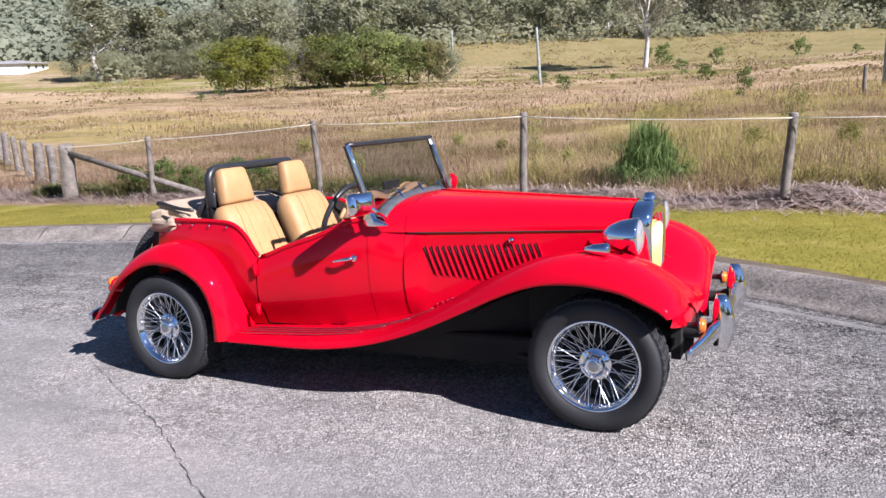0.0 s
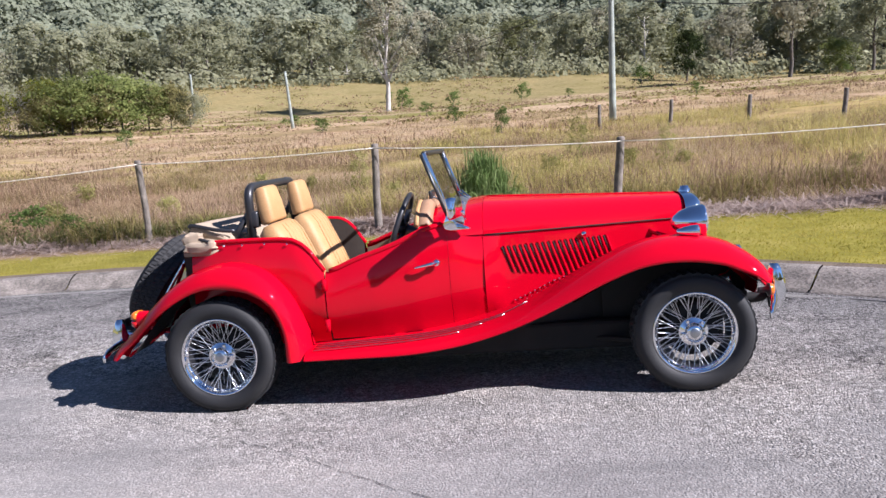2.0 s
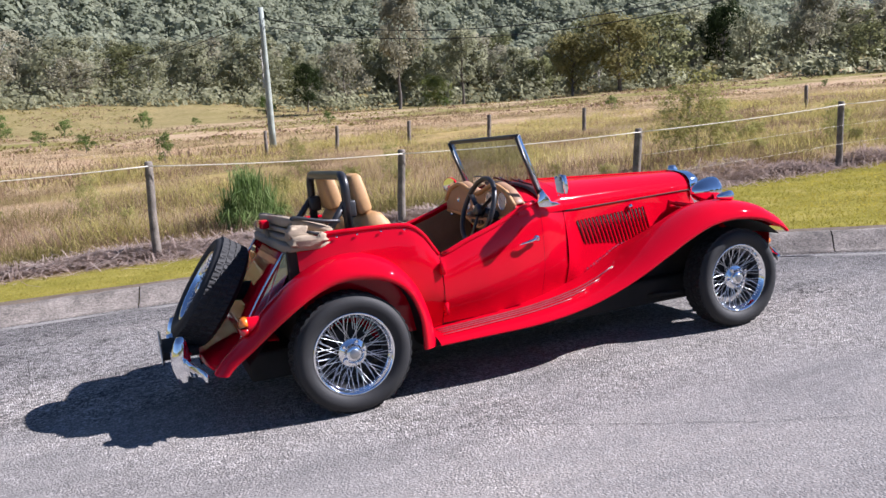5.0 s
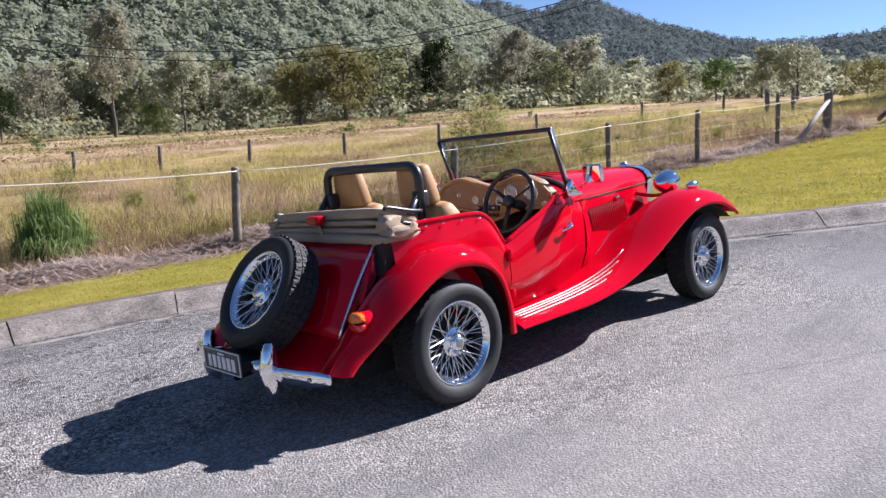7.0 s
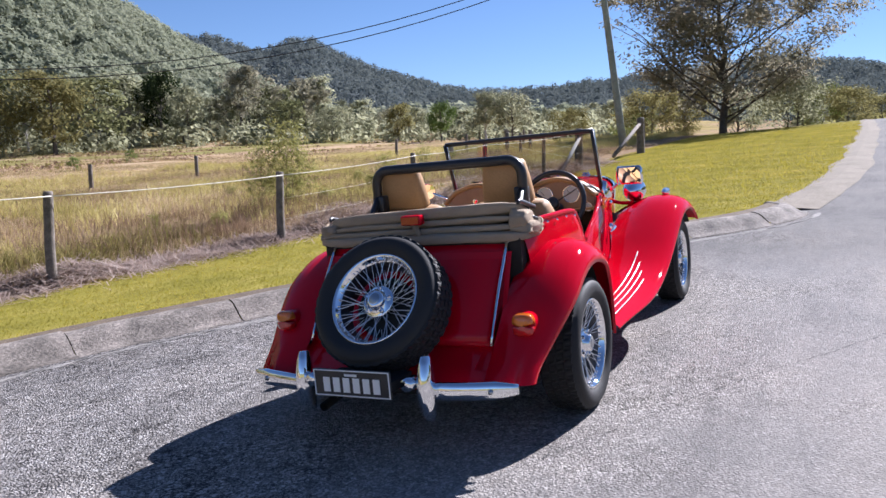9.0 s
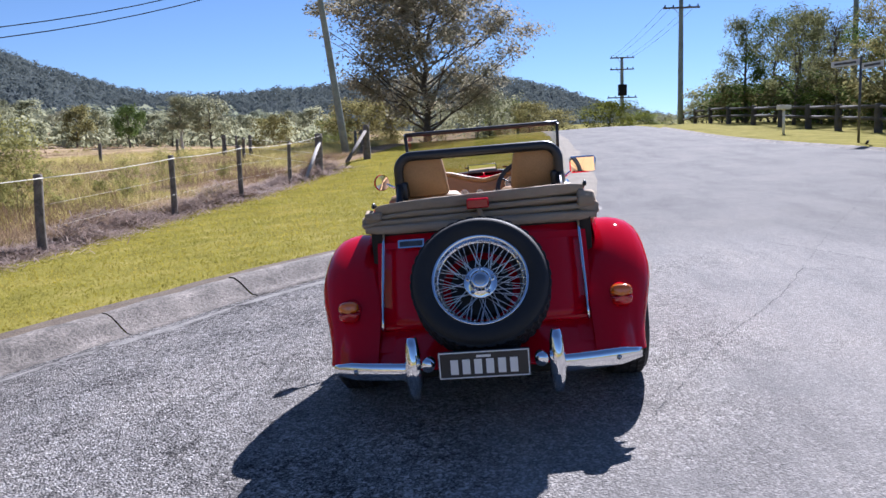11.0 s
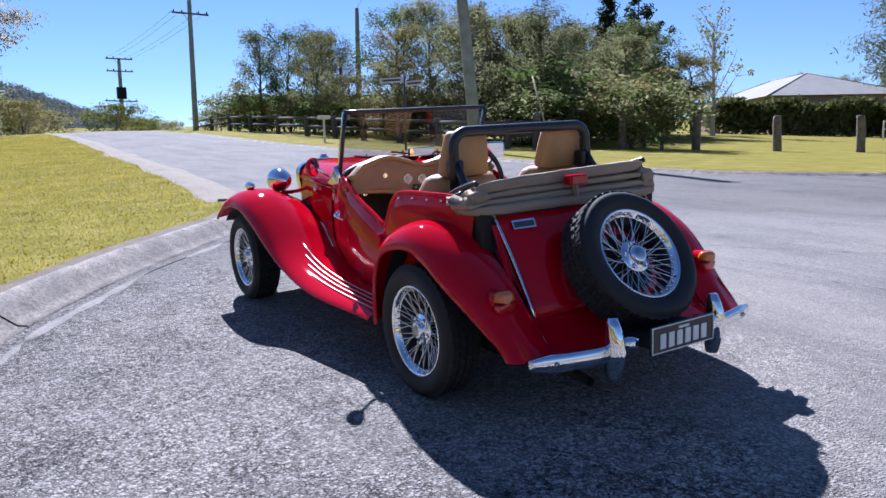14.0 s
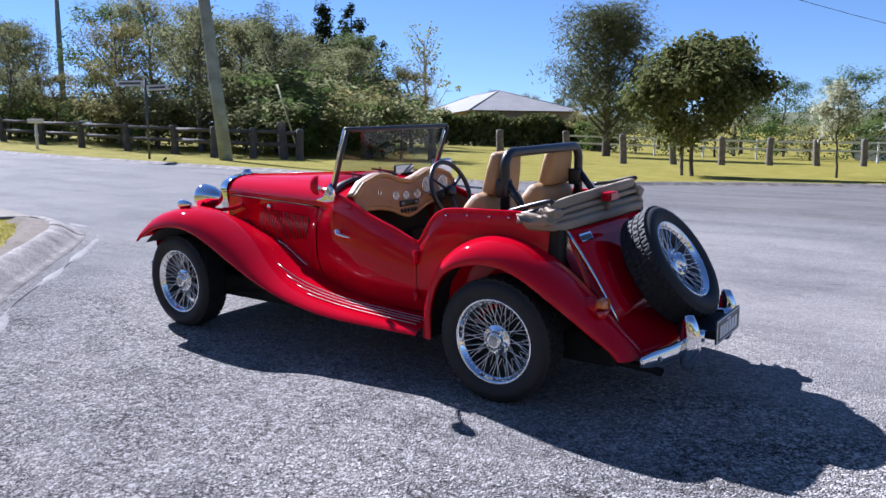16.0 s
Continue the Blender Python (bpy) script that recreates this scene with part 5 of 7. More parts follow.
for s in SIDES:
    y0 = s * 0.285
    seat = part("seat", cushion([(0.30, 0.47, 0, 1, 0.05, 0.92), (0.34, 0.475, 0, 1, 0.068, 1), (0.5, 0.475, 0, 1, 0.07, 1), (0.68, 0.485, 0, 1, 0.07, 1), (0.80, 0.49, 0.2, 1, 0.06, 0.98), (0.85, 0.485, 0.5, 0.8, 0.03, 0.9)], y0, 0.215, 0.12), LEATHER, car, "tan leather bucket seat with headrest")
    back_pts = [(0.40, 0.52), (0.355, 0.60), (0.30, 0.72), (0.255, 0.83), (0.235, 0.885), (0.228, 0.91)]
    part("backrest", cushion([(x, z, 0.92, 0.38, th, w) for (x, z), th, w in zip(back_pts, (0.06, 0.075, 0.08, 0.078, 0.06, 0.03), (0.97, 1.0, 1.0, 0.95, 0.88, 0.80))], y0, 0.215, 0.08), LEATHER, seat, "tan leather backrest")
    part("headrest", cushion([(x, z, 0.94, 0.3, th, w) for x, z, th, w in ((0.222, 0.918, 0.034, 0.98), (0.217, 0.93, 0.044, 1.0), (0.200, 1.02, 0.044, 0.92), (0.186, 1.094, 0.038, 0.82), (0.182, 1.110, 0.024, 0.76))], y0, 0.128, 0.03), LEATHER, seat, "tan headrest")
    for dy in (-0.05, 0.0, 0.05):
        part("piping", tube([(0.42 + 0.0 * k, y0 + dy * 2, 0.555) if k == 0 else (0.42 + 0.1 * k, y0 + dy * 2, 0.5515) for k in range(5)], 0.005, 5), LEATHER, seat)
    for dy in (-0.12, -0.06, 0.0, 0.06, 0.12):
        part("piping", tube([(x + 0.92 * th * 1.07, y0 + dy * w, z + 0.38 * th * 1.07) for (x, z), th, w in zip(back_pts[:5], (0.06, 0.075, 0.08, 0.078, 0.058), (1, 1, 1, 0.95, 0.88))], 0.0045, 5), LEATHER, seat)
    part("seat_belt", loft([[(x, y0 - s * w, z), (x + 0.02, y0 - s * w + s * 0.04, z)] for x, z, w in ((0.40, 0.56, 0.20), (0.47, 0.562, 0.10), (0.53, 0.563, 0.0), (0.57, 0.563, -0.10), (0.60, 0.560, -0.18), (0.61, 0.45, -0.22))]), BLACK, seat, "black webbing belt", solid=0.003)
    part("belt_reel", box(0.10, 0.17, s * 0.385 - 0.03, s * 0.385 + 0.03, 0.90, 0.99), BLACK, car, bevel=0.012)
part("tunnel", box(0.15, 1.15, -0.06, 0.06, 0.30, 0.45), CARPET, car, bevel=0.03)
part("gear_lever", tube([(0.92, 0.0, 0.44), (0.88, 0.0, 0.58)], 0.008, 8), CHROME, car)
part("gear_knob", lathe([(-0.022, 0.001), (-0.015, 0.016), (0.0, 0.022), (0.015, 0.016), (0.022, 0.001)], 14, "z", (0.878, 0.0, 0.60)), BLACK, car)
part("handbrake", tube([(0.55, 0.03, 0.46), (0.42, 0.03, 0.55)], 0.012, 8), CHROME, car)
part("pedal_box", box(1.10, 1.17, -0.40, -0.12, 0.34, 0.60), DARK, car, smooth=False)

# roll hoop
hoop = [(0.125, -0.395, 0.80), (0.125, -0.395, 1.045)] + [(0.125, -0.395 + 0.07 * (1 - math.cos(a)), 1.045 + 0.07 * math.sin(a)) for a in np.linspace(0.2, math.pi / 2, 7)]
hoop += [(x, -y, z) for x, y, z in reversed(hoop)]
part("roll_hoop", tube(hoop, 0.024, 12), BLACK, car, "black tubular roll hoop")
for s in SIDES:
    part("hoop_stay", tube([(0.12, s * 0.39, 0.98), (-0.02, s * 0.40, 0.80)], 0.018, 10), BLACK, car)

# folded hood
def fold(x0, x1, z0, z1, hw, seed, lean=0.0, rise=0.0, wave=1.0, square=0.38, twist=0.0):
    """One flat wrap of canvas across the car, its ends tucked in."""
    rows = []
    for y in np.linspace(-hw, hw, 60):
        t = abs(y) / hw
        e = 1 - 0.35 * t ** 8
        wob = lambda k: wave * (0.006 * noise.noise((y * 5, k * 1.3, seed)) + 0.003 * noise.noise((y * 17, k * 0.7, seed + 3)))
        row = []
        for k, a in enumerate(np.linspace(0, 2 * math.pi, 24, endpoint=False)):
            c, s_ = math.cos(a), math.sin(a)
            x = (x0 + x1) / 2 + (x1 - x0) / 2 * math.copysign(abs(c) ** square, c) * (1 - 0.22 * t ** 10)
            z = (z0 + z1) / 2 + (z1 - z0) / 2 * math.copysign(abs(s_) ** square, s_) * e + lean * (x - x0) - rise * y - twist * max(y, 0) * (x - x0)
            row.append((x + wob(k), y + 0.006 * noise.noise((k * 0.9, seed, y)), z + wob(k + 40)))
        rows.append(row)
    return loft(rows, True, True)


hood = part("folded_hood", fold(-0.238, 0.03, 0.772, 0.822, 0.53, 1, 0.0, 0.0, 0.7), CANVAS, car, "folded tan canvas hood strapped behind the seats")
part("hood_fold", fold(-0.215, 0.05, 0.818, 0.850, 0.515, 7, -0.10, 0.010, twist=0.1), CANVAS, hood)
part("hood_fold", fold(-0.205, 0.06, 0.852, 0.882, 0.50, 13, -0.20, 0.022, twist=0.2), CANVAS, hood)
part("hood_fold", fold(-0.200, 0.04, 0.882, 0.940, 0.482, 21, -0.34, 0.032, 0.6, 0.34, 0.2), CANVAS, hood)
for s in SIDES:
    part("hood_frame", tube(spline([(0.06, s * 0.47, 0.872 - s * 0.025), (-0.03, s * 0.488, 0.892 - s * 0.018), (-0.16, s * 0.488, 0.925 - s * 0.016), (-0.18, s * 0.486, 0.915 - s * 0.016)], 14), 0.011, 6, (0.7, 1.0)), BLACK, hood, "black folded hood bow")
    part("hood_frame", tube(spline([(0.10, s * 0.44, 0.84), (-0.02, s * 0.515, 0.845), (-0.12, s * 0.518, 0.87)], 10), 0.009, 6), BLACK, hood)
    part("hood_end", fold(-0.205, -0.02, 0.806, 0.866, 0.050, 33 + s, 0.02, 0.0, 3.2, 0.7), CANVAS, hood, m=Matrix.Translation((0.0, s * 0.495, -0.012)))
    part("hood_end", fold(-0.215, -0.11, 0.840, 0.902 - 0.014 * s, 0.040, 43 + s, 0.04, 0.0, 3.0, 0.8), CANVAS, hood, m=Matrix.Translation((0.0, s * 0.487, -0.012)))


# ---- paddock fence ----
rnd = random.Random(11)


def post(name, u, v, h, r, parent, lean=(0, 0), square=False, material=TIMBER, label="", n=9):
    base = at(u, v, -0.15)
    h += 0.15
    rows, ph = [], rnd.uniform(0, 6)
    for t in (0, 0.12, 0.3, 0.5, 0.72, 0.9, 0.985, 1.0):
        c = base + Vector((lean[0] * h * t + 0.012 * math.sin(5 * t + ph), lean[1] * h * t + 0.012 * math.cos(4 * t + ph), h * t))
        k = r * (1.06 - 0.12 * t) * (0.80 if t == 1.0 else 1.0)
        rows.append([c + Vector((math.cos(a), math.sin(a), 0)) * k * (1 + 0.10 * noise.noise((a, t * 4, ph))) for a in np.linspace(0, 2 * math.pi, n, endpoint=False)])
    return part(name, loft(rows, True, True), material, parent, label)


def wire(name, a, b, sag, r, material, parent, n=9):
    a, b = Vector(a), Vector(b)
    pts = [a.lerp(b, t) - Vector((0, 0, sag * 4 * t * (1 - t))) for t in np.linspace(0, 1, n)]
    return part(name, tube(pts, r, 5), material, parent)


fence = thing("paddock_fence", "weathered timber post fence with pale top rope and wires", "fence")
LINE = [(-10.6, 7.45, 1.15, 0.17), (-8.3, 7.45, 1.22, 0.075), (-4.5, 7.5, 1.36, 0.075), (-0.63, 7.16, 1.35, 0.08), (2.92, 7.0, 1.19, 0.085), (7.06, 6.75, 1.16, 0.095),
        (11.8, 6.8, 1.26, 0.085), (15.1, 6.5, 1.32, 0.085), (19.43, 6.45, 1.28, 0.085), (22.4, 6.25, 1.42, 0.13)]
leans = [(0, 0), (-0.03, 0), (-0.02, 0), (-0.015, 0), (0.02, 0), (0.03, 0.01), (0.0, 0.0), (-0.01, 0), (0, 0), (0, 0)]
tops = []
for (u, v, h, r), ln in zip(LINE, leans):
    post("post", u, v, h, r * (0.72 if r < 0.12 else 1.1), fence, ln, label="squared weathered strainer post" if u < -10 else "", n=9 if r < 0.12 else 4)
    tops.append(at(u, v, h) + Vector((ln[0] * h, ln[1] * h, 0)))
for a, b in zip(tops, tops[1:]):
    for dz, r, m, sag in ((-0.06, 0.007, WIRE, 0.03), (-0.45, 0.0022, WIRE, 0.015), (-0.80, 0.0022, WIRE, 0.015)):
        if a.x < 6 and dz < -0.1:
            continue
        wire("top_rope" if r > 0.005 else "wire", a + Vector((0, -0.08, dz)), b + Vector((0, -0.08, dz)), sag, r, m, fence)
# stays at the corner and at the gateway
part("stay", tube([at(-10.5, 7.45, 0.95), at(-7.2, 7.5, 0.12)], 0.06, 8), TIMBER, fence, "sloping timber stay")
part("stay", tube([at(22.3, 6.2, 1.10), at(20.1, 6.15, 0.05)], 0.06, 8), surf("bleached_timber", (0.50, 0.46, 0.42), (0.36, 0.33, 0.30), rough=0.9, vscale=6, fine=0.4, fscale=50), fence, "bleached timber stay")
# second run, away from the corner
prev = at(-10.6, 7.45, 1.15)
for k in range(1, 13):
    d = 2.1 * k + 0.06 * k * k
    u, v = -10.6 - 0.86 * d, 7.45 + 0.51 * d
    h = 1.12 + rnd.uniform(-0.08, 0.1)
    post("post", u, v, h, rnd.uniform(0.085, 0.13), fence, (rnd.uniform(-.03, .03), rnd.uniform(-.03, .03)))
    top = at(u, v, h)
    for dz in (-0.08, -0.5, -0.85):
        wire("wire", prev + Vector((0, 0, dz)), top + Vector((0, 0, dz)), 0.01, 0.005, WIRE, fence, 4)
    prev = top
# beyond the gateway
gate = thing("gateway_fence", "dark strainer post with a sloping rail beyond the gateway", "fence")
post("post", 31.2, 6.15, 1.55, 0.17, gate)
part("rail", tube([at(31.1, 6.15, 1.3), at(26.4, 6.1, 0.2)], 0.075, 8), TIMBER, gate)
for u, v, h, r in ((37, 13.5, 1.2, 0.09), (38.5, 15.5, 1.25, 0.12), (33, 12.5, 1.15, 0.08), (40, 8.0, 1.2, 0.09), (46, 9.5, 1.1, 0.09)):
    post("post", u, v, h, r, gate)
for a, b in (((31.2, 6.15), (40, 8.0)), ((40, 8.0), (46, 9.5)), ((22.4, 6.25), (33, 12.5)), ((33, 12.5), (38.5, 15.5))):
    for dz in (1.1, 0.75, 0.4):
        wire("wire", at(*a, dz), at(*b, dz), 0.02, 0.006, WIRE, gate, 5)
far_fence = thing("far_fence", "line of small grey posts across the dry paddock", "fence")
for u, v in ((5.3, 33.0), (8.1, 30.6), (10.72, 28.13), (13.26, 25.3), (17.2, 24.2), (22.3, 23.7), (27.6, 22.2), (34.4, 20.5), (41.5, 19.5), (49, 18.5)):
    post("post", u, v, 1.15 + rnd.uniform(-0.1, 0.1), 0.085, far_fence, (rnd.uniform(-.03, .03), 0), n=7)


# ---- power poles and cables ----
def power_pole(u, v, h, r, lean, label, arms=(), transformer=False, sink=0.0):
    root = thing("power_pole", label, "power pole", "power poles")
    b = at(u, v, -0.3 - sink)
    top = b + Vector((lean[0] * h, lean[1] * h, h + 0.3))
    part("shaft", tube([b.lerp(top, t) for t in np.linspace(0, 1, 6)], [r * (1.15 - 0.4 * t) for t in np.linspace(0, 1, 6)], 12), POLEWOOD, root)
    for dz, half_l in arms:
        c = top - Vector((0, 0, dz))
        arm = part("crossarm", bar(c + Vector((-0.15, -half_l, 0)), c + Vector((-0.15, half_l, 0)), 0.11, 0.12), TIMBER, root, "timber crossarm", smooth=False)
        for k in (-0.9, -0.45, 0.45, 0.9):
            part("insulator", lathe([(0, 0.05), (0.06, 0.06), (0.10, 0.04), (0.16, 0.045), (0.18, 0.001)], 8, "z", tuple(c + Vector((-0.15, half_l * k, 0.06)))), BLACK, arm)
        part("arm_brace", bar(c + Vector((-0.15, half_l * 0.45, 0)), c + Vector((-0.05, 0, -0.6)), 0.03, 0.03), STEEL, arm)
    if transformer:
        c = top - Vector((0.3, 0, 3.6))
        tk = part("transformer", box(c.x - 0.35, c.x + 0.25, c.y - 0.45, c.y + 0.45, c.z - 0.6, c.z + 0.6), DARK, root, "dark pole transformer", smooth=False, bevel=0.05)
        for k in range(5):
            part("fin", box(c.x - 0.42, c.x - 0.36, c.y - 0.4 + k * 0.18, c.y - 0.35 + k * 0.18, c.z - 0.5, c.z + 0.5), DARK, tk, smooth=False)
    return top


big_top = power_pole(6.51, 37.98, 7.3, 0.17, (-0.02, 0.0), "tall grey timber power pole standing in the paddock")
lean_top = power_pole(36.0, 8.05, 10.5, 0.18, (-0.05, 0.125), "leaning timber power pole beside the gateway")
cross_top = power_pole(57.1, -13.58, 10.4, 0.2, (0, 0), "timber power pole with a crossarm by the road", ((1.65, 1.35),))
tr_top = power_pole(83.8, -13.18, 8.7, 0.22, (0, 0), "distant pole carrying a transformer", ((0.1, 1.3), (1.35, 1.3), (4.4, 1.6)), True)
near_top = power_pole(17.98, -12.24, 12.0, 0.185, (0.108, 0.032), "thick leaning timber pole on the far verge")
back_top = power_pole(39.5, -18.7, 7.4, 0.16, (0, 0), "slim timber pole among the trees")
far_tops = [power_pole(-21.9, 74.9, 5.8, 0.16, (-0.07, 0.0), "pale leaning pole in the dry grass"), power_pole(-50.3, 116.6, 6.9, 0.2, (0, 0), "far pole in the paddock")]
cables = thing("power_cables", "black overhead power cables", "cable")
for dz in (-0.15, -0.55):
    wire("cable", big_top + Vector((0, 0, dz - 0.4)), lean_top + Vector((0, 0, dz - 0.45)), 3.4, 0.022, CABLE, cables, 24)
    wire("cable", big_top + Vector((0, 0, dz)), far_tops[0] + Vector((0, 0, dz + 0.1)), 1.9, 0.02, CABLE, cables, 20)
    wire("cable", lean_top + Vector((0, 0, dz)), cross_top + Vector((0, 1.0, dz)), 0.5, 0.014, CABLE, cables, 14)
for k in (-1.2, -0.6, 0.6, 1.2):
    wire("cable", cross_top + Vector((-0.15, k, -1.42)), tr_top + Vector((0, k, 0)), 0.25, 0.010, CABLE, cables, 10)
wire("cable", far_tops[0], far_tops[1], 0.7, 0.02, CABLE, cables, 12)
wire("cable", near_top, at(-2.0, -42, 5.5), 0.9, 0.012, CABLE, cables, 16)
wire("cable", near_top, back_top, 0.6, 0.012, CABLE, cables, 12)

# ---- far side of the road ----
rails = thing("rail_fence", "post and rail fence on the far verge, darkened for tree shade", "fence")
RAILP = [(60, -14.4), (55, -14.2), (50, -14), (45, -13.8), (40, -13.7), (35.5, -13.6), (31.8, -13.5), (28.6, -13.45), (25.6, -13.6), (22.8, -13.75), (20.2, -13.5), (19.6, -14.7), (18.6, -15.2), (18, -15.4)]
for u, v in RAILP:
    post("post", u, v, 1.06, 0.135, rails, (rnd.uniform(-.02, .02), rnd.uniform(-.02, .02)), material=RAILWOOD)
for a, b in zip(RAILP, RAILP[1:]):
    for dz in (0.93, 0.50):
        part("rail", tube([at(*a, dz + rnd.uniform(-.03, .03)), at(*b, dz + rnd.uniform(-.03, .03))], 0.07, 7, (0.6, 1)), RAILWOOD, rails)
for u, v, h, r in ((19.6, -16.1, 1.3, 0.16), (18.4, -19.3, 1.34, 0.16), (16.8, -21.5, 1.36, 0.16), (15.1, -24, 1.32, 0.16), (13.2, -26.3, 1.36, 0.16), (11.7, -28.8, 1.3, 0.16), (10.2, -31, 1.28, 0.16), (8.7, -33.2, 1.3, 0.16), (7.1, -35.4, 1.32, 0.16), (5.4, -37.6, 1.3, 0.16), (3.7, -40, 1.34, 0.16), (1.8, -42.3, 1.3, 0.16), (-0.2, -44.6, 1.3, 0.16)):
    root = thing("bollard", "stubby round timber bollard on the grass", "bollard", "bollards along the verge", m=Matrix.Translation((0, 0, 0)))
    post("shaft", u, v, h, r, root, (rnd.uniform(-.05, .05), rnd.uniform(-.05, .05)))
sign = thing("street_sign", "street name sign with two pale blades on a dark post", "sign")
sb = at(18.46, -9.81)
part("post", tube([sb - Vector((0, 0, 0.2)), sb + Vector((0, 0, 2.38))], 0.035, 10), surf("sign_post_steel", (0.10, 0.10, 0.10), (0.14, 0.13, 0.12), rough=0.5, metal=0.6), sign)
for ang, z, ln, off in ((36, 2.24, 0.82, 0.44), (200, 2.10, 0.72, 0.40)):
    d = Vector((math.cos(radians(ang)), math.sin(radians(ang)), 0))
    c = sb + d * off + Vector((0, 0, z))
    bl = part("blade", bar(c - d * ln / 2, c + d * ln / 2, 0.02, 0.16), SIGN, sign, "pale sign blade", smooth=False)
    part("dark_bar", bar(c - d * ln * 0.38 + Vector((0, 0, 0)), c + d * ln * 0.38, 0.026, 0.06), TRIM, bl, smooth=False)
part("foot_stub", tube([at(17.4, -9.5, 0.0), at(17.2, -9.5, 0.14)], 0.03, 8), DARK, sign)
box_root = thing("letter_box", "small flat-topped letter box on a post", "letter box")
lb = at(26.5, -10.6)
part("post", tube([lb - Vector((0, 0, 0.1)), lb + Vector((0, 0, 0.95))], 0.05, 8), PAINTW, box_root)
part("body", box(lb.x - 0.16, lb.x + 0.16, lb.y - 0.22, lb.y + 0.22, lb.z + 0.95, lb.z + 1.10), PAINTW, box_root, smooth=False, bevel=0.01)
guy = thing("guy_marker", "leaning yellow guy wire marker", "guy wire")
part("sleeve", tube([at(18.0, -15.4, 0.0), at(18.9, -15.3, 2.6)], 0.03, 8), surf("faded_yellow", (0.45, 0.42, 0.20), (0.38, 0.35, 0.18), rough=0.6), guy)


def house(name, label, c, ang, wx, wy, hw, hr, sink=0.3, wallmat=PAINTW, hip=0.45, drop=0.0):
    """A low house with a hipped roof; its parts stand at the pose of the house."""
    root = thing(name, label, "house", m=Matrix.Translation(at(*c, -drop)) @ pose(0, 0, 0, 0, 0, ang))
    x, y = wx / 2, wy / 2
    part("wall", box(-x, x, -y, y, -sink - 0.6, hw), wallmat, root, smooth=False)
    e = 0.6
    bm = bmesh.new()
    q = [bm.verts.new(p) for p in ((-x - e, -y - e, hw), (x + e, -y - e, hw), (x + e, y + e, hw), (-x - e, y + e, hw), (-x * (1 - hip * 1.4), 0, hw + hr), (x * (1 - hip * 1.4), 0, hw + hr))]
    for f in ((0, 1, 5, 4), (1, 2, 5), (2, 3, 4, 5), (3, 0, 4), (3, 2, 1, 0)):
        bm.faces.new([q[i] for i in f])
    rf = part("roof", bm, ROOF, root, "pale sheet roof", smooth=False)
    pts = [Vector(p) for p in ((-x - e, -y - e, hw), (x + e, -y - e, hw), (x + e, y + e, hw), (-x - e, y + e, hw), (-x * (1 - hip * 1.4), 0, hw + hr), (x * (1 - hip * 1.4), 0, hw + hr))]
    for a, b in ((4, 5), (0, 4), (3, 4), (1, 5), (2, 5)):
        part("ridge_cap", tube([pts[a], pts[b]], 0.09, 6, (1.4, 0.6)), ROOF, rf)
    for sx in (-0.55, 0.0, 0.55):
        for sy in (-1, 1):
            win = part("window", box(sx * x - 0.6, sx * x + 0.6, sy * y - 0.04, sy * y + 0.04, hw * 0.35, hw * 0.8), BLACK, root, smooth=False)
            part("window_frame", box(sx * x - 0.7, sx * x + 0.7, sy * y - 0.025, sy * y + 0.025, hw * 0.35 - 0.1, hw * 0.8 + 0.1), WHITE, win, smooth=False)
    return root


house("house_hipped", "low house with a pale hipped roof behind a hedge", (48.2, -74.3), 149, 21, 13, 3.2, 2.8, wallmat=WALLB, drop=0.0)
house("house_white", "white house with a pale roof behind a rail", (-4, -74.3), 165, 22, 13, 2.9, 2.4)
house("farm_shed", "long white farm shed across the valley", (-158, 118), 120, 14, 8, 1.7, 0.8)
house("far_cottage", "small white cottage among trees", (-142, 137), 40, 5, 4, 3.2, 1.0)
house("hill_house", "small white house among trees on the rise", (-135, 176), 40, 6, 5, 7.5, 1.2)
wrail = thing("white_rail", "low pale rail fence in front of the gardens", "fence")
for a, b in zip(np.linspace(27, -18, 13), np.linspace(27, -18, 13)[1:]):
    pa, pb = (a, -52.5 - 0.05 * a), (b, -52.5 - 0.05 * b)
    post("post", *pa, 1.35, 0.07, wrail, material=PAINTW, n=6)
    for dz in (1.3, 0.75):
        part("rail", bar(at(*pa, dz), at(*pb, dz), 0.05, 0.14), PAINTW, wrail, smooth=False)


# ---- trees ----
def merge(chunks):
    """Joins (verts, quads) chunks into one."""
    vs, fs, n = [], [], 0
    for v, f in chunks:
        vs.append(v)
        fs.append(f + n)
        n += len(v)
    return np.concatenate(vs), np.concatenate(fs)


def tube_np(path, radii, n=6):
    p = np.asarray(path, float)
    d = np.gradient(p, axis=0)
    d /= np.linalg.norm(d, axis=1)[:, None] + 1e-9
    ref = np.where(np.abs(d[:, 2:3]) > 0.9, np.array([[1.0, 0, 0]]), np.array([[0, 0, 1.0]]))
    s = np.cross(d, ref)
    s /= np.linalg.norm(s, axis=1)[:, None] + 1e-9
    b = np.cross(s, d)
    a = np.linspace(0, 2 * np.pi, n, endpoint=False)
    v = p[:, None] + (s[:, None] * np.cos(a)[None, :, None] + b[:, None] * np.sin(a)[None, :, None]) * np.asarray(radii)[:, None, None]
    i = np.arange(len(p) * n).reshape(len(p), n)
    j = np.roll(i, -1, axis=1)
    return v.reshape(-1, 3), np.stack([i[:-1], j[:-1], j[1:], i[1:]], -1).reshape(-1, 4)


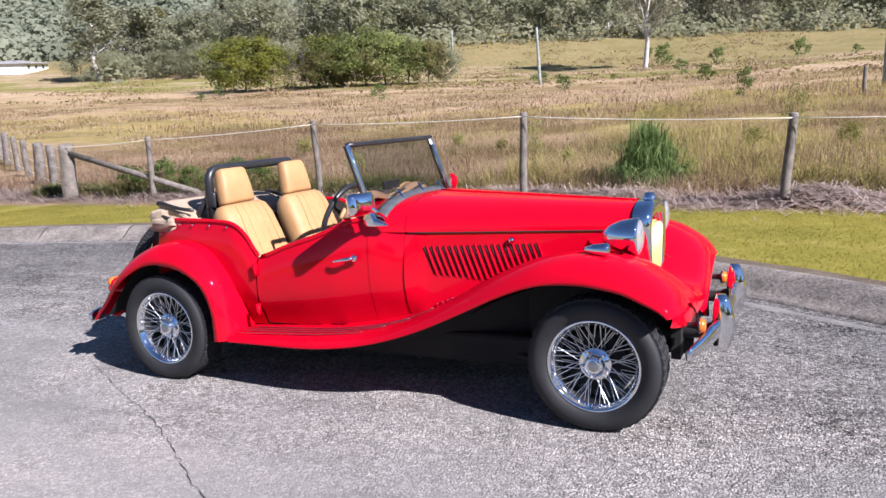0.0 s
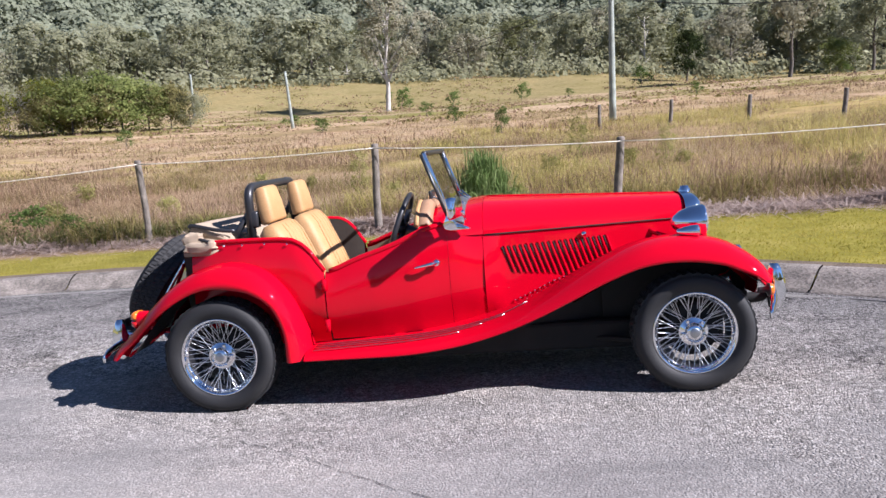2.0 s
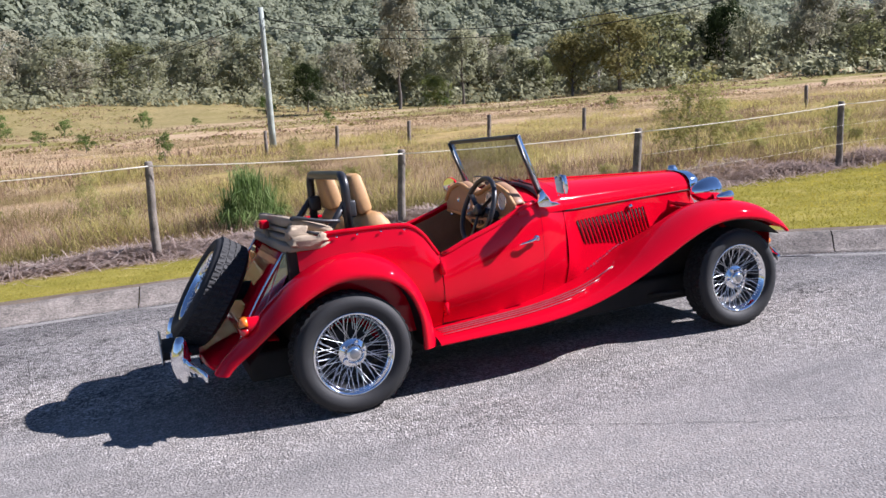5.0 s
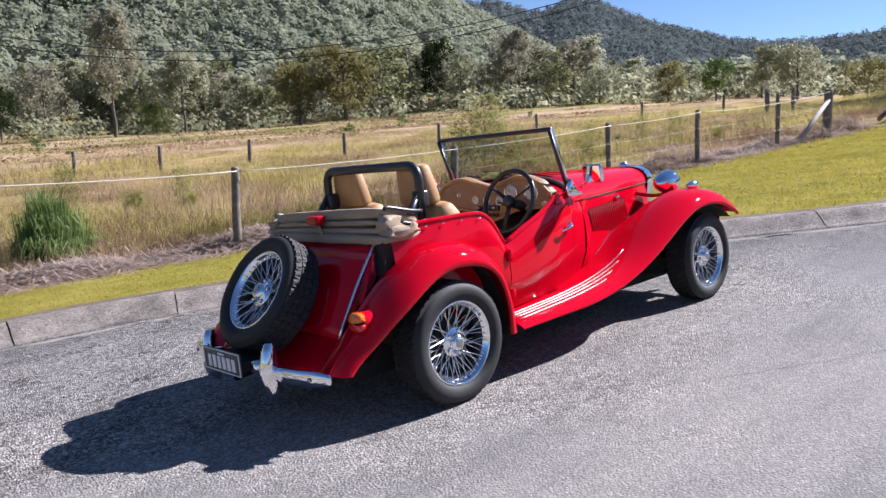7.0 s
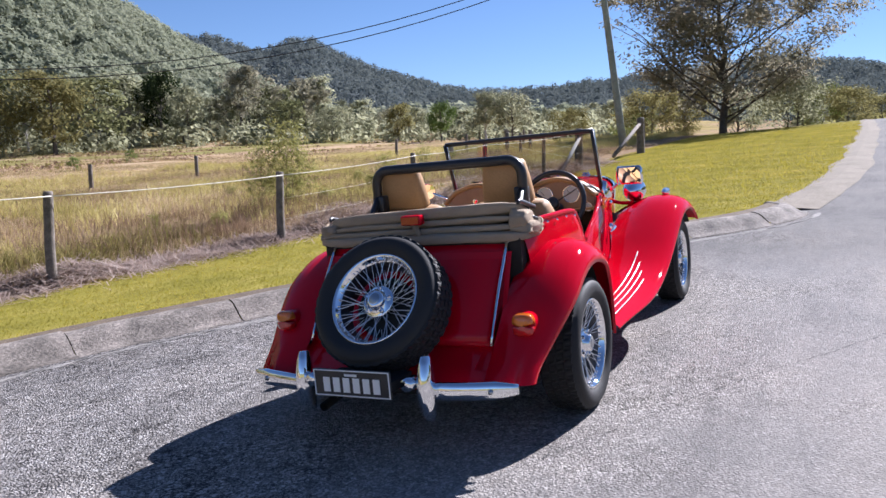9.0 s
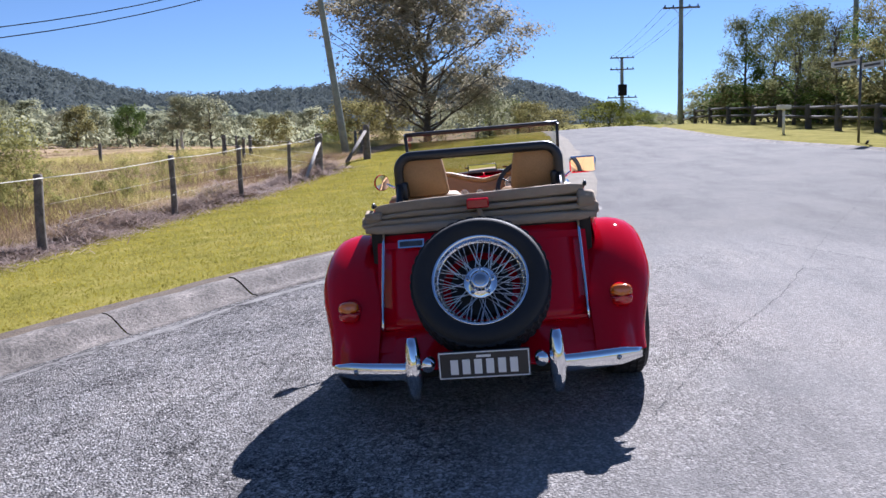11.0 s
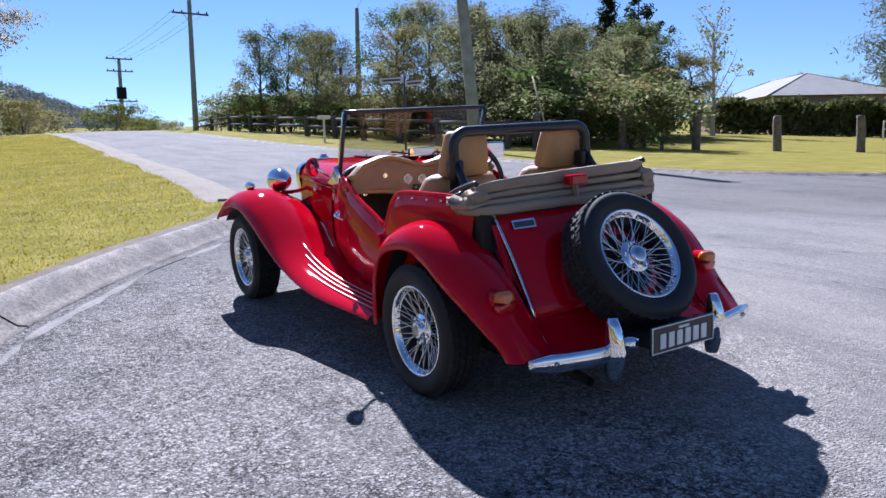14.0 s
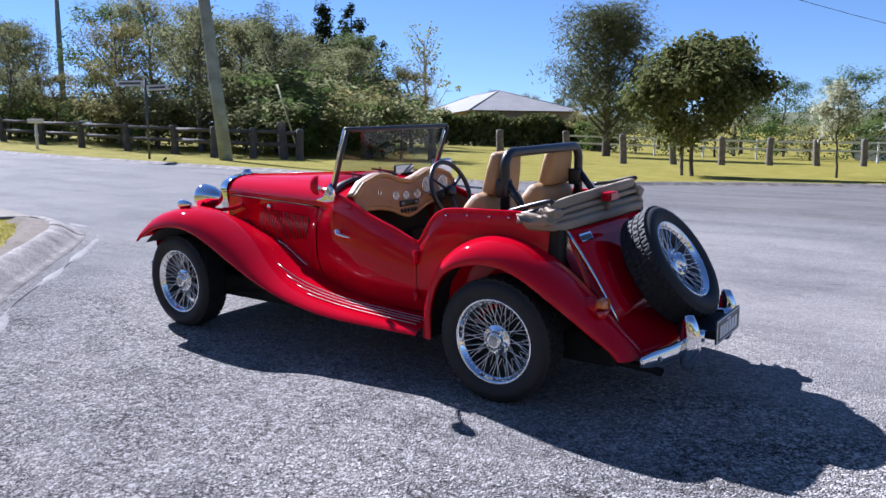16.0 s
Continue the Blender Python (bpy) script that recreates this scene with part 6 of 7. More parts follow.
def cards(c, nrm, size, aspect, rng, jitter=0.55):
    """Leaf quads at points c, facing roughly along nrm."""
    n = len(c)
    nrm = nrm + rng.normal(0, jitter, (n, 3))
    nrm /= np.linalg.norm(nrm, axis=1)[:, None] + 1e-9
    t = np.cross(nrm, rng.normal(0, 1, (n, 3)))
    t /= np.linalg.norm(t, axis=1)[:, None] + 1e-9
    b = np.cross(nrm, t)
    s = (size * rng.uniform(0.6, 1.3, n))[:, None]
    k = aspect * s
    v = np.stack([c - t * s, c - b * k + t * s * 0.1, c + t * s, c + b * k + t * s * 0.1], 1).reshape(-1, 3)
    return v, np.arange(4 * n).reshape(n, 4)


def tree_meshes(name, seed, h, spread, bare, limbs, up, leaves, leaf, aspect, clump, bark, leafmat, r0, form="round", droop=0.0, far=False):
    """Trunk with limbs, and a crown of single leaves in clumps."""
    rng = np.random.default_rng(seed)
    wood, tips = [], []
    bend = rng.normal(0, 0.03 * h, 2)
    tp = np.array([[bend[0] * t * t, bend[1] * t * t, h * 0.9 * t] for t in np.linspace(0, 1, 9)])
    tp[1:-1, :2] += rng.normal(0, 0.008 * h, (7, 2))
    wood.append(tube_np(tp, r0 * (1 - 0.85 * np.linspace(0, 1, 9)), 5 if far else 8))
    tips.append(tp[-1])
    for i in range(limbs):
        f = bare + (0.97 - bare) * (i + rng.uniform(0, 1)) / limbs
        o = np.array([np.interp(f, np.linspace(0, 1, 9), tp[:, k]) for k in range(3)])
        az = i * 2.4 + rng.uniform(-0.5, 0.5)
        prof = {"round": math.sin(math.pi * min(1, 0.25 + 0.75 * (f - bare) / (1 - bare))) ** 0.6, "cone": 1.05 - (f - bare) / (1 - bare), "vase": 0.5 + 0.5 * (1 - f)}[form]
        ln = spread * prof * rng.uniform(0.7, 1.1)
        e = up + rng.uniform(-0.2, 0.2)
        d = np.array([math.cos(az) * math.cos(e), math.sin(az) * math.cos(e), math.sin(e)])
        ts = np.linspace(0, 1, 6)
        path = o + d * ln * ts[:, None] + np.array([0, 0, 1]) * (ln * (0.22 - droop) * ts ** 2)[:, None] + rng.normal(0, 0.025 * ln, (6, 3)) * ts[:, None]
        wood.append(tube_np(path, r0 * 0.42 * (1 - 0.5 * f) * (1 - 0.82 * ts), 3 if far else 4))
        tips.append(path[-1])
        for _ in range(3):
            k = rng.uniform(0.35, 0.9)
            o2 = path[int(k * 5)]
            d2 = d + rng.normal(0, 0.55, 3)
            d2 /= np.linalg.norm(d2)
            l2 = ln * rng.uniform(0.25, 0.5)
            p2 = o2 + d2 * l2 * np.linspace(0, 1, 4)[:, None] + np.array([0, 0, 1]) * (l2 * (0.15 - droop) * np.linspace(0, 1, 4) ** 2)[:, None]
            if not far:
                wood.append(tube_np(p2, r0 * 0.2 * (1 - 0.5 * f) * (1 - 0.8 * np.linspace(0, 1, 4)), 3))
            tips += [p2[-1], p2[2]]
    v, f = merge(wood)
    trunk = raw_mesh(name + "_trunk", v, f, bark, True)
    tips = np.array(tips)
    w = rng.dirichlet(np.ones(len(tips)) * 2.2)
    idx = rng.choice(len(tips), leaves, p=w)
    off = rng.normal(0, 1, (leaves, 3))
    off /= np.linalg.norm(off, axis=1)[:, None]
    off *= (rng.uniform(0, 1, leaves) ** 0.45)[:, None] * clump * rng.uniform(0.6, 1.3, len(tips))[idx][:, None]
    off[:, 2] = off[:, 2] * 0.75 - droop * clump * rng.uniform(0, 2.5, leaves)
    c = tips[idx] + off
    mid = np.array([0, 0, h * 0.6])
    nrm = off / clump + (c - mid) / (spread + 0.1) * 0.8
    nrm += np.array([0.42, -0.5, 0.65])
    v, f = cards(c, nrm, leaf, aspect, rng)
    crown = raw_mesh(name + "_crown", v, f, leafmat)
    return trunk, crown, h


def plant(meshes, u, v, h, label, category="tree", group="", wide=1.0, turn=None, dz=0.0):
    trunk, crown, h0 = meshes
    k = h / h0
    root = thing("tree" if category == "tree" else category.replace(" ", "_"), label, category, group)
    root.matrix_world = Matrix.Translation(at(u, v, dz)) @ pose(0, 0, 0, 0, 0, rnd.uniform(0, 360) if turn is None else turn) @ Matrix.Diagonal((k * wide, k * wide, k, 1))
    part("trunk", trunk, None, root)
    part("crown", crown, None, root)
    return root


GUMS = [tree_meshes("gum", 20 + i, 15, 4.3, 0.26, 15, 0.72, 3200, 0.32, 0.45, 1.55, PALEBARK if i % 2 == 0 else BARK, GUM if i != 1 else PALEGUM, 0.30, "round") for i in range(4)]
BROAD = [tree_meshes("broad_tree", 40 + i, 12, 6.2, 0.12, 18, 0.5, 4200, 0.30, 0.5, 1.8, BARK, m, 0.34, "round") for i, m in enumerate((OLIVE, GUM, GREEN, DARKLEAF))]
FARGUM = [tree_meshes("far_gum", 120 + i, 14, 4.6, 0.05, 18, 0.6, 2000, 0.33, 0.6, 1.35, PALEBARK if i == 2 else BARK, GUM, 0.22, "round", far=True) for i in range(3)]
FARBROAD = [tree_meshes("far_tree", 130 + i, 12, 5.6, 0.03, 18, 0.45, 2200, 0.33, 0.6, 1.5, BARK, m, 0.24, "round", far=True) for i, m in enumerate((PALEGUM, SOFTGUM, GUM))]
UNDER = [tree_meshes("undergrowth", 140 + i, 2.2, 1.7, 0.02, 16, 0.6, 1700, 0.085, 0.5, 0.5, BARK, m, 0.05, "round", far=True) for i, m in enumerate((GREEN, SOFTGUM, OLIVE))]
MIDTREE = [tree_meshes("verge_tree", 60 + i, 7, 2.6, 0.18, 18, 0.70, 7600, 0.08, 0.36, 0.62, BARK, m, 0.12, "round", 0.03) for i, m in enumerate((VERGELEAF, GREEN, OLIVE, SOFTGUM))]
FEATHER = tree_meshes("she_oak", 71, 5.6, 2.0, 0.10, 40, 0.85, 26000, 0.085, 0.18, 0.62, BARK, VERGELEAF, 0.13, "round", 0.06)
CONIFER = tree_meshes("conifer", 72, 8, 1.7, 0.12, 34, 0.25, 6000, 0.12, 0.35, 0.42, BARK, DARKLEAF, 0.18, "cone")
OPENCON = tree_meshes("open_conifer", 73, 8.3, 2.3, 0.35, 15, 0.35, 2200, 0.12, 0.35, 0.40, BARK, DARKLEAF, 0.16, "cone")
BARE = tree_meshes("bare_tree", 74, 5.8, 2.4, 0.2, 22, 0.95, 500, 0.09, 0.5, 0.28, PALEBARK, LIME, 0.12, "vase")
TWIGGY = tree_meshes("twiggy_tree", 75, 5.5, 1.6, 0.2, 20, 1.0, 900, 0.07, 0.3, 0.5, BARK, GREYLEAF, 0.10, "vase")
BIGGUM = tree_meshes("spreading_gum", 76, 11.8, 6.4, 0.05, 52, 0.58, 42000, 0.12, 0.38, 1.0, BARK, GREYGUM, 0.19, "round")
WTREE = tree_meshes("white_gum", 79, 15, 6.0, 0.20, 20, 0.95, 5200, 0.18, 0.5, 1.1, PALEBARK, PALEGUM, 0.32, "round")
ROUND = tree_meshes("round_tree", 77, 2.75, 1.45, 0.22, 26, 0.45, 13000, 0.064, 0.55, 0.46, BARK, DEEPLEAF, 0.05, "round")
SAPLING = tree_meshes("sapling", 78, 1.6, 0.5, 0.35, 12, 0.7, 1800, 0.035, 0.5, 0.2, BARK, GUM, 0.025, "round")
SHRUB = [tree_meshes("shrub", 90 + i, 6, 3.9, 0.02, 26, 0.38, 5200, 0.15, 0.5, 1.05, BARK, m, 0.10, "round", far=True) for i, m in enumerate((LIME, GREYLEAF, MIDGREEN, OLIVE, GUM))]
THORN = tree_meshes("twig_shrub", 98, 6, 2.6, 0.02, 30, 1.0, 1200, 0.09, 0.25, 0.5, GREYTWIG, GREYLEAF, 0.06, "vase")
LOW = tree_meshes("low_bush", 97, 1.6, 1.0, 0.02, 14, 0.6, 900, 0.075, 0.5, 0.35, BARK, GREEN, 0.04, "round", far=True)

# paddock side
for kind, u, v, h, w, lab in (
        (WTREE, -18.9, 117.4, 18.4, 1.0, "tall pale-trunked gum alone in the dry paddock"), (BROAD[3], 33, 147, 9.2, 0.75, "dense dark green tree at the paddock's edge"),
        (SHRUB[2], -66, 80, 6.0, 1.15, "dense green shrub in the thicket"), (SHRUB[0], -62.5, 78, 6.6, 1.15, "yellow-green shrub in the thicket"), (SHRUB[0], -60, 80, 5.6, 1.0, "yellow-green shrub in the thicket"),
        (THORN, -58.6, 82.5, 5.8, 1.0, "grey leafless shrub in the thicket"), (THORN, -56.6, 83, 5.4, 1.0, "grey leafless shrub in the thicket"), (SHRUB[3], -58, 88, 6.0, 1.2, "olive shrub in the thicket"),
        (SHRUB[0], -55, 87, 6.4, 1.2, "yellow-green shrub in the thicket"), (SHRUB[3], -53.5, 83, 4.6, 1.2, "olive shrub in the thicket"), (SHRUB[2], -51, 83, 6.6, 1.2, "dense green shrub in the thicket"), (SHRUB[3], -49, 85.5, 5.6, 1.2, "olive shrub in the thicket"),
        (SHRUB[2], -46.5, 86.5, 6.9, 1.2, "dense green shrub in the thicket"), (SHRUB[2], -44, 88, 5.6, 1.2, "dense green shrub in the thicket"), (SHRUB[3], -41.4, 88.6, 5.2, 0.95, "olive shrub at the end of the thicket"), (SHRUB[4], -39.5, 90, 4.2, 0.9, "grey-green shrub at the end of the thicket"),
        (SHRUB[4], -113, 104, 5, 1.2, "dark bush at the foot of a gum"), (SHRUB[4], -121, 103, 5, 1.2, "dark bush at the foot of a gum"), (SHRUB[4], -104, 107, 4.5, 1.4, "bush at the paddock's edge"), (SHRUB[4], -97, 108, 5.5, 1.4, "bush at the paddock's edge"), (SHRUB[4], -89, 110, 5, 1.4, "bush at the paddock's edge"),
        (SHRUB[4], -82, 112, 5.5, 1.4, "bush at the paddock's edge"), (BROAD[1], -90, 120, 12, 1.1, "grey-green tree across the valley"),
        (GUMS[2], -118, 104, 16, 1.4, "pale-trunked gum beside the farm shed"), (BROAD[1], -106, 118, 11, 1.0, "grey-green tree across the valley"), (BROAD[0], -125, 125, 12, 1.0, "olive tree across the valley"),
        (GUMS[1], 44, 124, 20, 0.85, "tall gum in front of the forest"), (GUMS[3], 64, 142, 16, 1.0, "tall gum in front of the forest"), (SHRUB[2], 60, 146, 6.2, 0.9, "pale green bush under the gums"),
        (BROAD[0], 88, 122, 14, 1.05, "broad olive tree at the paddock's edge"), (BROAD[0], 80, 126, 11, 0.9, "broad olive tree at the paddock's edge"), (BROAD[3], 122, 132, 15, 0.75, "dark tree at the paddock's edge"),
        (GUMS[1], 132, 118, 16, 1.1, "grey-green gum at the paddock's edge"), (GUMS[3], 150, 110, 14, 1.2, "grey-green gum at the paddock's edge"), (BROAD[1], 127, 90, 7, 0.9, "low rounded tree at the paddock's edge"),
        (BROAD[2], 121, 62, 7, 0.9, "low rounded tree at the paddock's edge"), (BROAD[1], 108, 43, 7.5, 0.9, "rounded tree at the paddock's edge"), (BROAD[0], 126, 74, 7, 0.9, "low olive tree at the paddock's edge"),
        (GUMS[2], 107, 47, 8, 1.3, "grey-green tree at the paddock's edge"), (SHRUB[3], 96, 30, 4.5, 1.2, "olive scrub at the paddock's edge"), (SHRUB[2], 100, 22, 4.5, 1.2, "green scrub at the paddock's edge"),
        (BROAD[1], 104, 10, 7, 1.0, "rounded tree beyond the crest"), (LOW, -13.8, 55.4, 1.1, 1.2, "low bush in the dry grass"), (LOW, -9.6, 8.15, 0.55, 1.3, "green weed bush behind the fence"), (LOW, -8.9, 8.3, 0.6, 1.3, "green weed bush behind the fence"), (LOW, -8.0, 8.2, 0.5, 1.4, "green weed bush behind the fence"), (LOW, -7.1, 8.35, 0.6, 1.2, "green weed bush behind the fence"), (LOW, -6.2, 8.2, 0.45, 1.4, "green weed bush behind the fence"), (LOW, 0.7, 32.3, 1.2, 0.6, "green weed in the dry grass"), (LOW, -22, 76, 1.2, 1.0, "low bush at the foot of a pole"),
        (LOW, -17, 120, 3.0, 0.8, "bush at the foot of a gum"), (LOW, -8, 110, 2.2, 0.9, "bush in the dry paddock"), (LOW, 2, 118, 2.4, 0.9, "bush in the dry paddock"), (LOW, 22, 130, 3.0, 1.0, "bush in the dry paddock")):
    plant(kind, u, v, h, lab, "tree" if "bush" not in lab and "shrub" not in lab and "weed" not in lab and "scrub" not in lab else "bush", wide=w)
belt = ("grey-green gum in the belt along the forest", "olive tree in the belt along the forest", "soft green tree in the belt along the forest")
for k in range(185):
    az = radians(14 + 123 * (k + rnd.uniform(-0.5, 0.5)) / 185)
    r = rnd.uniform(168, 236) - 20 * math.cos(az) ** 2
    kind = rnd.choice(FARGUM + FARBROAD)
    lab = belt[0] if kind in FARGUM else belt[2] if kind is FARBROAD[1] else belt[1]
    plant(kind, r * math.cos(az), r * math.sin(az), rnd.uniform(8, 16) * (0.5 if math.degrees(az) < 36 else 1), lab, "tree", "belt of trees along the forest", wide=rnd.uniform(1.0, 1.4))
# scrub at the foot of the belt
rng = np.random.default_rng(31)
n, m = 1500, 50
az = np.radians(rng.uniform(12, 138, n))
r = rng.uniform(160, 238, n) - 20 * np.cos(az) ** 2
c = np.stack([r * np.cos(az), r * np.sin(az)], 1)
s0 = rng.uniform(1.0, 3.6, n)
base = np.stack([c[:, 0], c[:, 1], land(c[:, 0], c[:, 1])], 1)
d = rng.normal(0, 1, (n, m, 3))
d /= np.linalg.norm(d, axis=2)[:, :, None]
d[:, :, 2] = np.abs(d[:, :, 2])
pts = base[:, None] + d * s0[:, None, None] * np.array([1.2, 1.2, 1.5]) * rng.uniform(0.4, 1, (n, m, 1))
v, f = cards(pts.reshape(-1, 3), d.reshape(-1, 3) + np.array([0.4, -0.5, 0.65]), np.repeat(s0, m) * 0.19, 0.7, rng)
tagged(new("belt_scrub", raw_mesh("belt_scrub", v, f, GUM)), "low scrub along the foot of the trees", "scrub", kind="stuff")
for k in range(18):
    u, v = rnd.uniform(-60, 80), rnd.uniform(50, 150)
    plant(LOW, u, v, rnd.uniform(0.6, 1.7), "scattered bush in the dry paddock", "bush", "bushes scattered over the paddock", wide=rnd.uniform(0.8, 1.3))

# ahead and on the far side of the road
for kind, u, v, h, w, lab in (
        (BIGGUM, 55.6, 5.8, 12.6, 1.42, "large spreading gum beyond the gateway"), (SHRUB[3], 61.6, 9.5, 3.6, 1.0, "olive scrub under the gum"), (SHRUB[3], 66, 13, 4.2, 1.2, "olive scrub under the gum"), (SHRUB[2], 64, -0.5, 3.4, 1.0, "green scrub under the gum"),
        (SHRUB[4], 57.5, 1, 3.6, 1.1, "grey-green scrub under the gum"), (SHRUB[3], 60.5, -2.2, 2.6, 1.3, "olive scrub beyond the lawn"), (SHRUB[4], 74, -1.5, 3.6, 1.5, "grey-green bush over the crest"), (SHRUB[3], 76, -5, 2.8, 1.6, "olive bush over the crest"), (SHRUB[4], 73, 2.5, 4, 1.5, "grey-green bush over the crest"), (SHRUB[2], 80, -14.5, 2.4, 1.7, "green bush over the crest"), (SHRUB[4], 84, -17.5, 2.2, 1.7, "grey-green bush over the crest"), (SHRUB[0], 66, -9.4, 2.6, 1.7, "yellow-green bush over the crest"), (MIDTREE[0], 49, -16, 7, 1.05, "grey-green tree behind the rail fence"), (MIDTREE[1], 46.5, -17, 6.8, 1.0, "green tree behind the rail fence"), (MIDTREE[0], 44, -18.4, 6.8, 1.0, "grey-green tree behind the rail fence"),
        (MIDTREE[2], 36, -16.5, 3.4, 1.4, "olive bushy tree behind the rail fence"), (TWIGGY, 42.7, -19.1, 6.2, 1.0, "bare twiggy tree beside a pole"), (MIDTREE[0], 48.2, -21, 6, 1.0, "grey-green tree behind the rail fence"),
        (MIDTREE[1], 34.4, -18.5, 7, 1.1, "green tree behind the rail fence"), (MIDTREE[3], 31.3, -18.8, 7.4, 1.0, "soft green tree behind the rail fence"), (MIDTREE[0], 34.5, -23, 7.6, 1.1, "grey-green tree behind the rail fence"), (TWIGGY, 29.5, -20, 7, 1.1, "bare twiggy tree behind the rail fence"),
        (MIDTREE[0], 34.3, -29, 8.1, 1.2, "grey-green tree behind the rail fence"), (MIDTREE[3], 32.2, -28.2, 6.4, 1.3, "soft green tree behind the rail fence"), (MIDTREE[3], 32.8, -34.1, 6.5, 1.3, "soft green tree behind the rail fence"), (MIDTREE[1], 35.6, -38.5, 7.8, 1.2, "green tree behind the rail fence"),
        (MIDTREE[2], 31.6, -39.1, 5.6, 1.4, "olive bushy tree behind the rail fence"), (CONIFER, 45.8, -45.1, 12.8, 0.9, "dark dense conifer above the other trees"), (OPENCON, 48.2, -51.6, 14, 0.95, "open dark conifer above the other trees"), (BARE, 35.9, -46.6, 9.3, 1.0, "nearly bare tree with a few yellow leaves"),
        (MIDTREE[0], 63.4, -99.5, 8.3, 1.0, "tree behind the houses"), (MIDTREE[2], 62.9, -109.9, 8.5, 1.3, "tree behind the houses"), (MIDTREE[0], 52.5, -103.8, 7.4, 1.2, "tree behind the houses"),
        (FEATHER, 19.4, -44.4, 9.8, 1.3, "feathery she-oak with many upright limbs"), (ROUND, 4.9, -17.2, 3.45, 0.95, "small dense round tree on the far verge"), (SAPLING, 1.8, -19.9, 2.5, 1.0, "young staked tree on the far verge"),
        (MIDTREE[0], 18.4, -70.9, 10.2, 1.1, "grey-green tree among the houses"), (MIDTREE[1], 15.8, -79, 7.8, 1.2, "green tree among the houses"), (MIDTREE[0], 4.5, -82.1, 8.4, 1.2, "grey-green tree among the houses"), (MIDTREE[2], 29.3, -63.5, 5.3, 1.3, "olive bushy tree among the houses"),
        (MIDTREE[1], 25.4, -61.9, 5.6, 1.3, "green bushy tree among the houses"), (MIDTREE[1], -11, -79, 7.8, 1.4, "green tree among the houses"), (MIDTREE[0], -4.8, -72.8, 8.5, 1.3, "grey-green tree among the houses"), (MIDTREE[1], 10.7, -88.3, 9.3, 1.5, "green tree among the houses"), (MIDTREE[2], -20.3, -85.2, 9.3, 1.5, "olive tree among the houses"), (MIDTREE[0], 23.1, -91.4, 9.3, 1.5, "grey-green tree among the houses"), (MIDTREE[1], 35.5, -97.6, 9.3, 1.6, "green tree among the houses"), (MIDTREE[3], 38.5, -15.3, 6, 1.0, "soft green tree behind the rail fence"), (MIDTREE[2], 29, -15.6, 5.4, 1.0, "olive tree behind the rail fence"), (MIDTREE[3], 24.6, -16.2, 5.6, 1.0, "soft green tree behind the rail fence"), (MIDTREE[0], 25, -20.8, 5.9, 1.1, "grey-green tree behind the rail fence"), (LOW, 26.5, -14.6, 0.8, 1.0, "bright bush in front of the rail fence")):
    plant(kind, u, v, h, lab, "tree" if "bush " not in lab and "scrub" not in lab and not lab.endswith("bush") else "bush", wide=w)
for k in range(54):
    u = 18 + 44 * k / 54 + rnd.uniform(-1, 1)
    plant(rnd.choice(UNDER), u, -15.6 - rnd.uniform(0, 5) - 0.03 * (60 - u), rnd.uniform(1.5, 2.6), "dark undergrowth behind the rail fence", "bush", "undergrowth behind the rail fence", wide=1.5)
for k in range(12):
    t = (k + rnd.uniform(0.2, 0.8)) / 12
    kind = MIDTREE[(0, 3, 2, 1, 3, 0)[k % 6]]
    plant(kind, 32 + 12 * t + rnd.uniform(-2.5, 2.5), -21 - 27 * t + rnd.uniform(-2, 2), rnd.uniform(6.0, 9.0), "olive tree in the grove behind the rail fence", "tree", "grove behind the rail fence", wide=rnd.uniform(1.0, 1.3))
for k in range(26):
    t = k / 26
    plant(UNDER[k % 3], 23 + 13 * t + rnd.uniform(-1.2, 1.2), -20.5 - 20 * t + rnd.uniform(-1.5, 1.5), rnd.uniform(2.0, 3.4), "dark undergrowth below the grove", "bush", "undergrowth behind the rail fence", wide=1.4)
stake = thing("tree_stake", "dark timber stake beside the round tree", "stake")
post("shaft", 5.3, -17.6, 1.15, 0.05, stake, n=6)
# clipped hedge before the house
rng = np.random.default_rng(5)
t = rng.uniform(0, 1, 9000)
c = np.stack([45.0 - 17.0 * t, -58.0 - 8.0 * t, np.zeros(9000)], 1)
c[:, 2] = land(c[:, 0], c[:, 1]) + rng.uniform(0, 1, 9000) ** 0.7 * (3.0 + 0.3 * np.sin(t * 23))
c[:, :2] += rng.normal(0, 0.5, (9000, 2))
v, f = cards(c, np.tile([-0.3, 0.6, 0.6], (9000, 1)), 0.26, 0.55, rng)
tagged(new("hedge", raw_mesh("hedge", v, f, DEEPLEAF)), "long dark clipped hedge in front of the house", "hedge", kind="stuff")

for k in range(16):
    plant(UNDER[k % 2], 27 - 3.4 * k + rnd.uniform(-.8, .8), -57.5 - rnd.uniform(0, 4), rnd.uniform(2.4, 3.8), "dark garden shrub behind the rail", "bush", "garden shrubs behind the rail", wide=1.3)

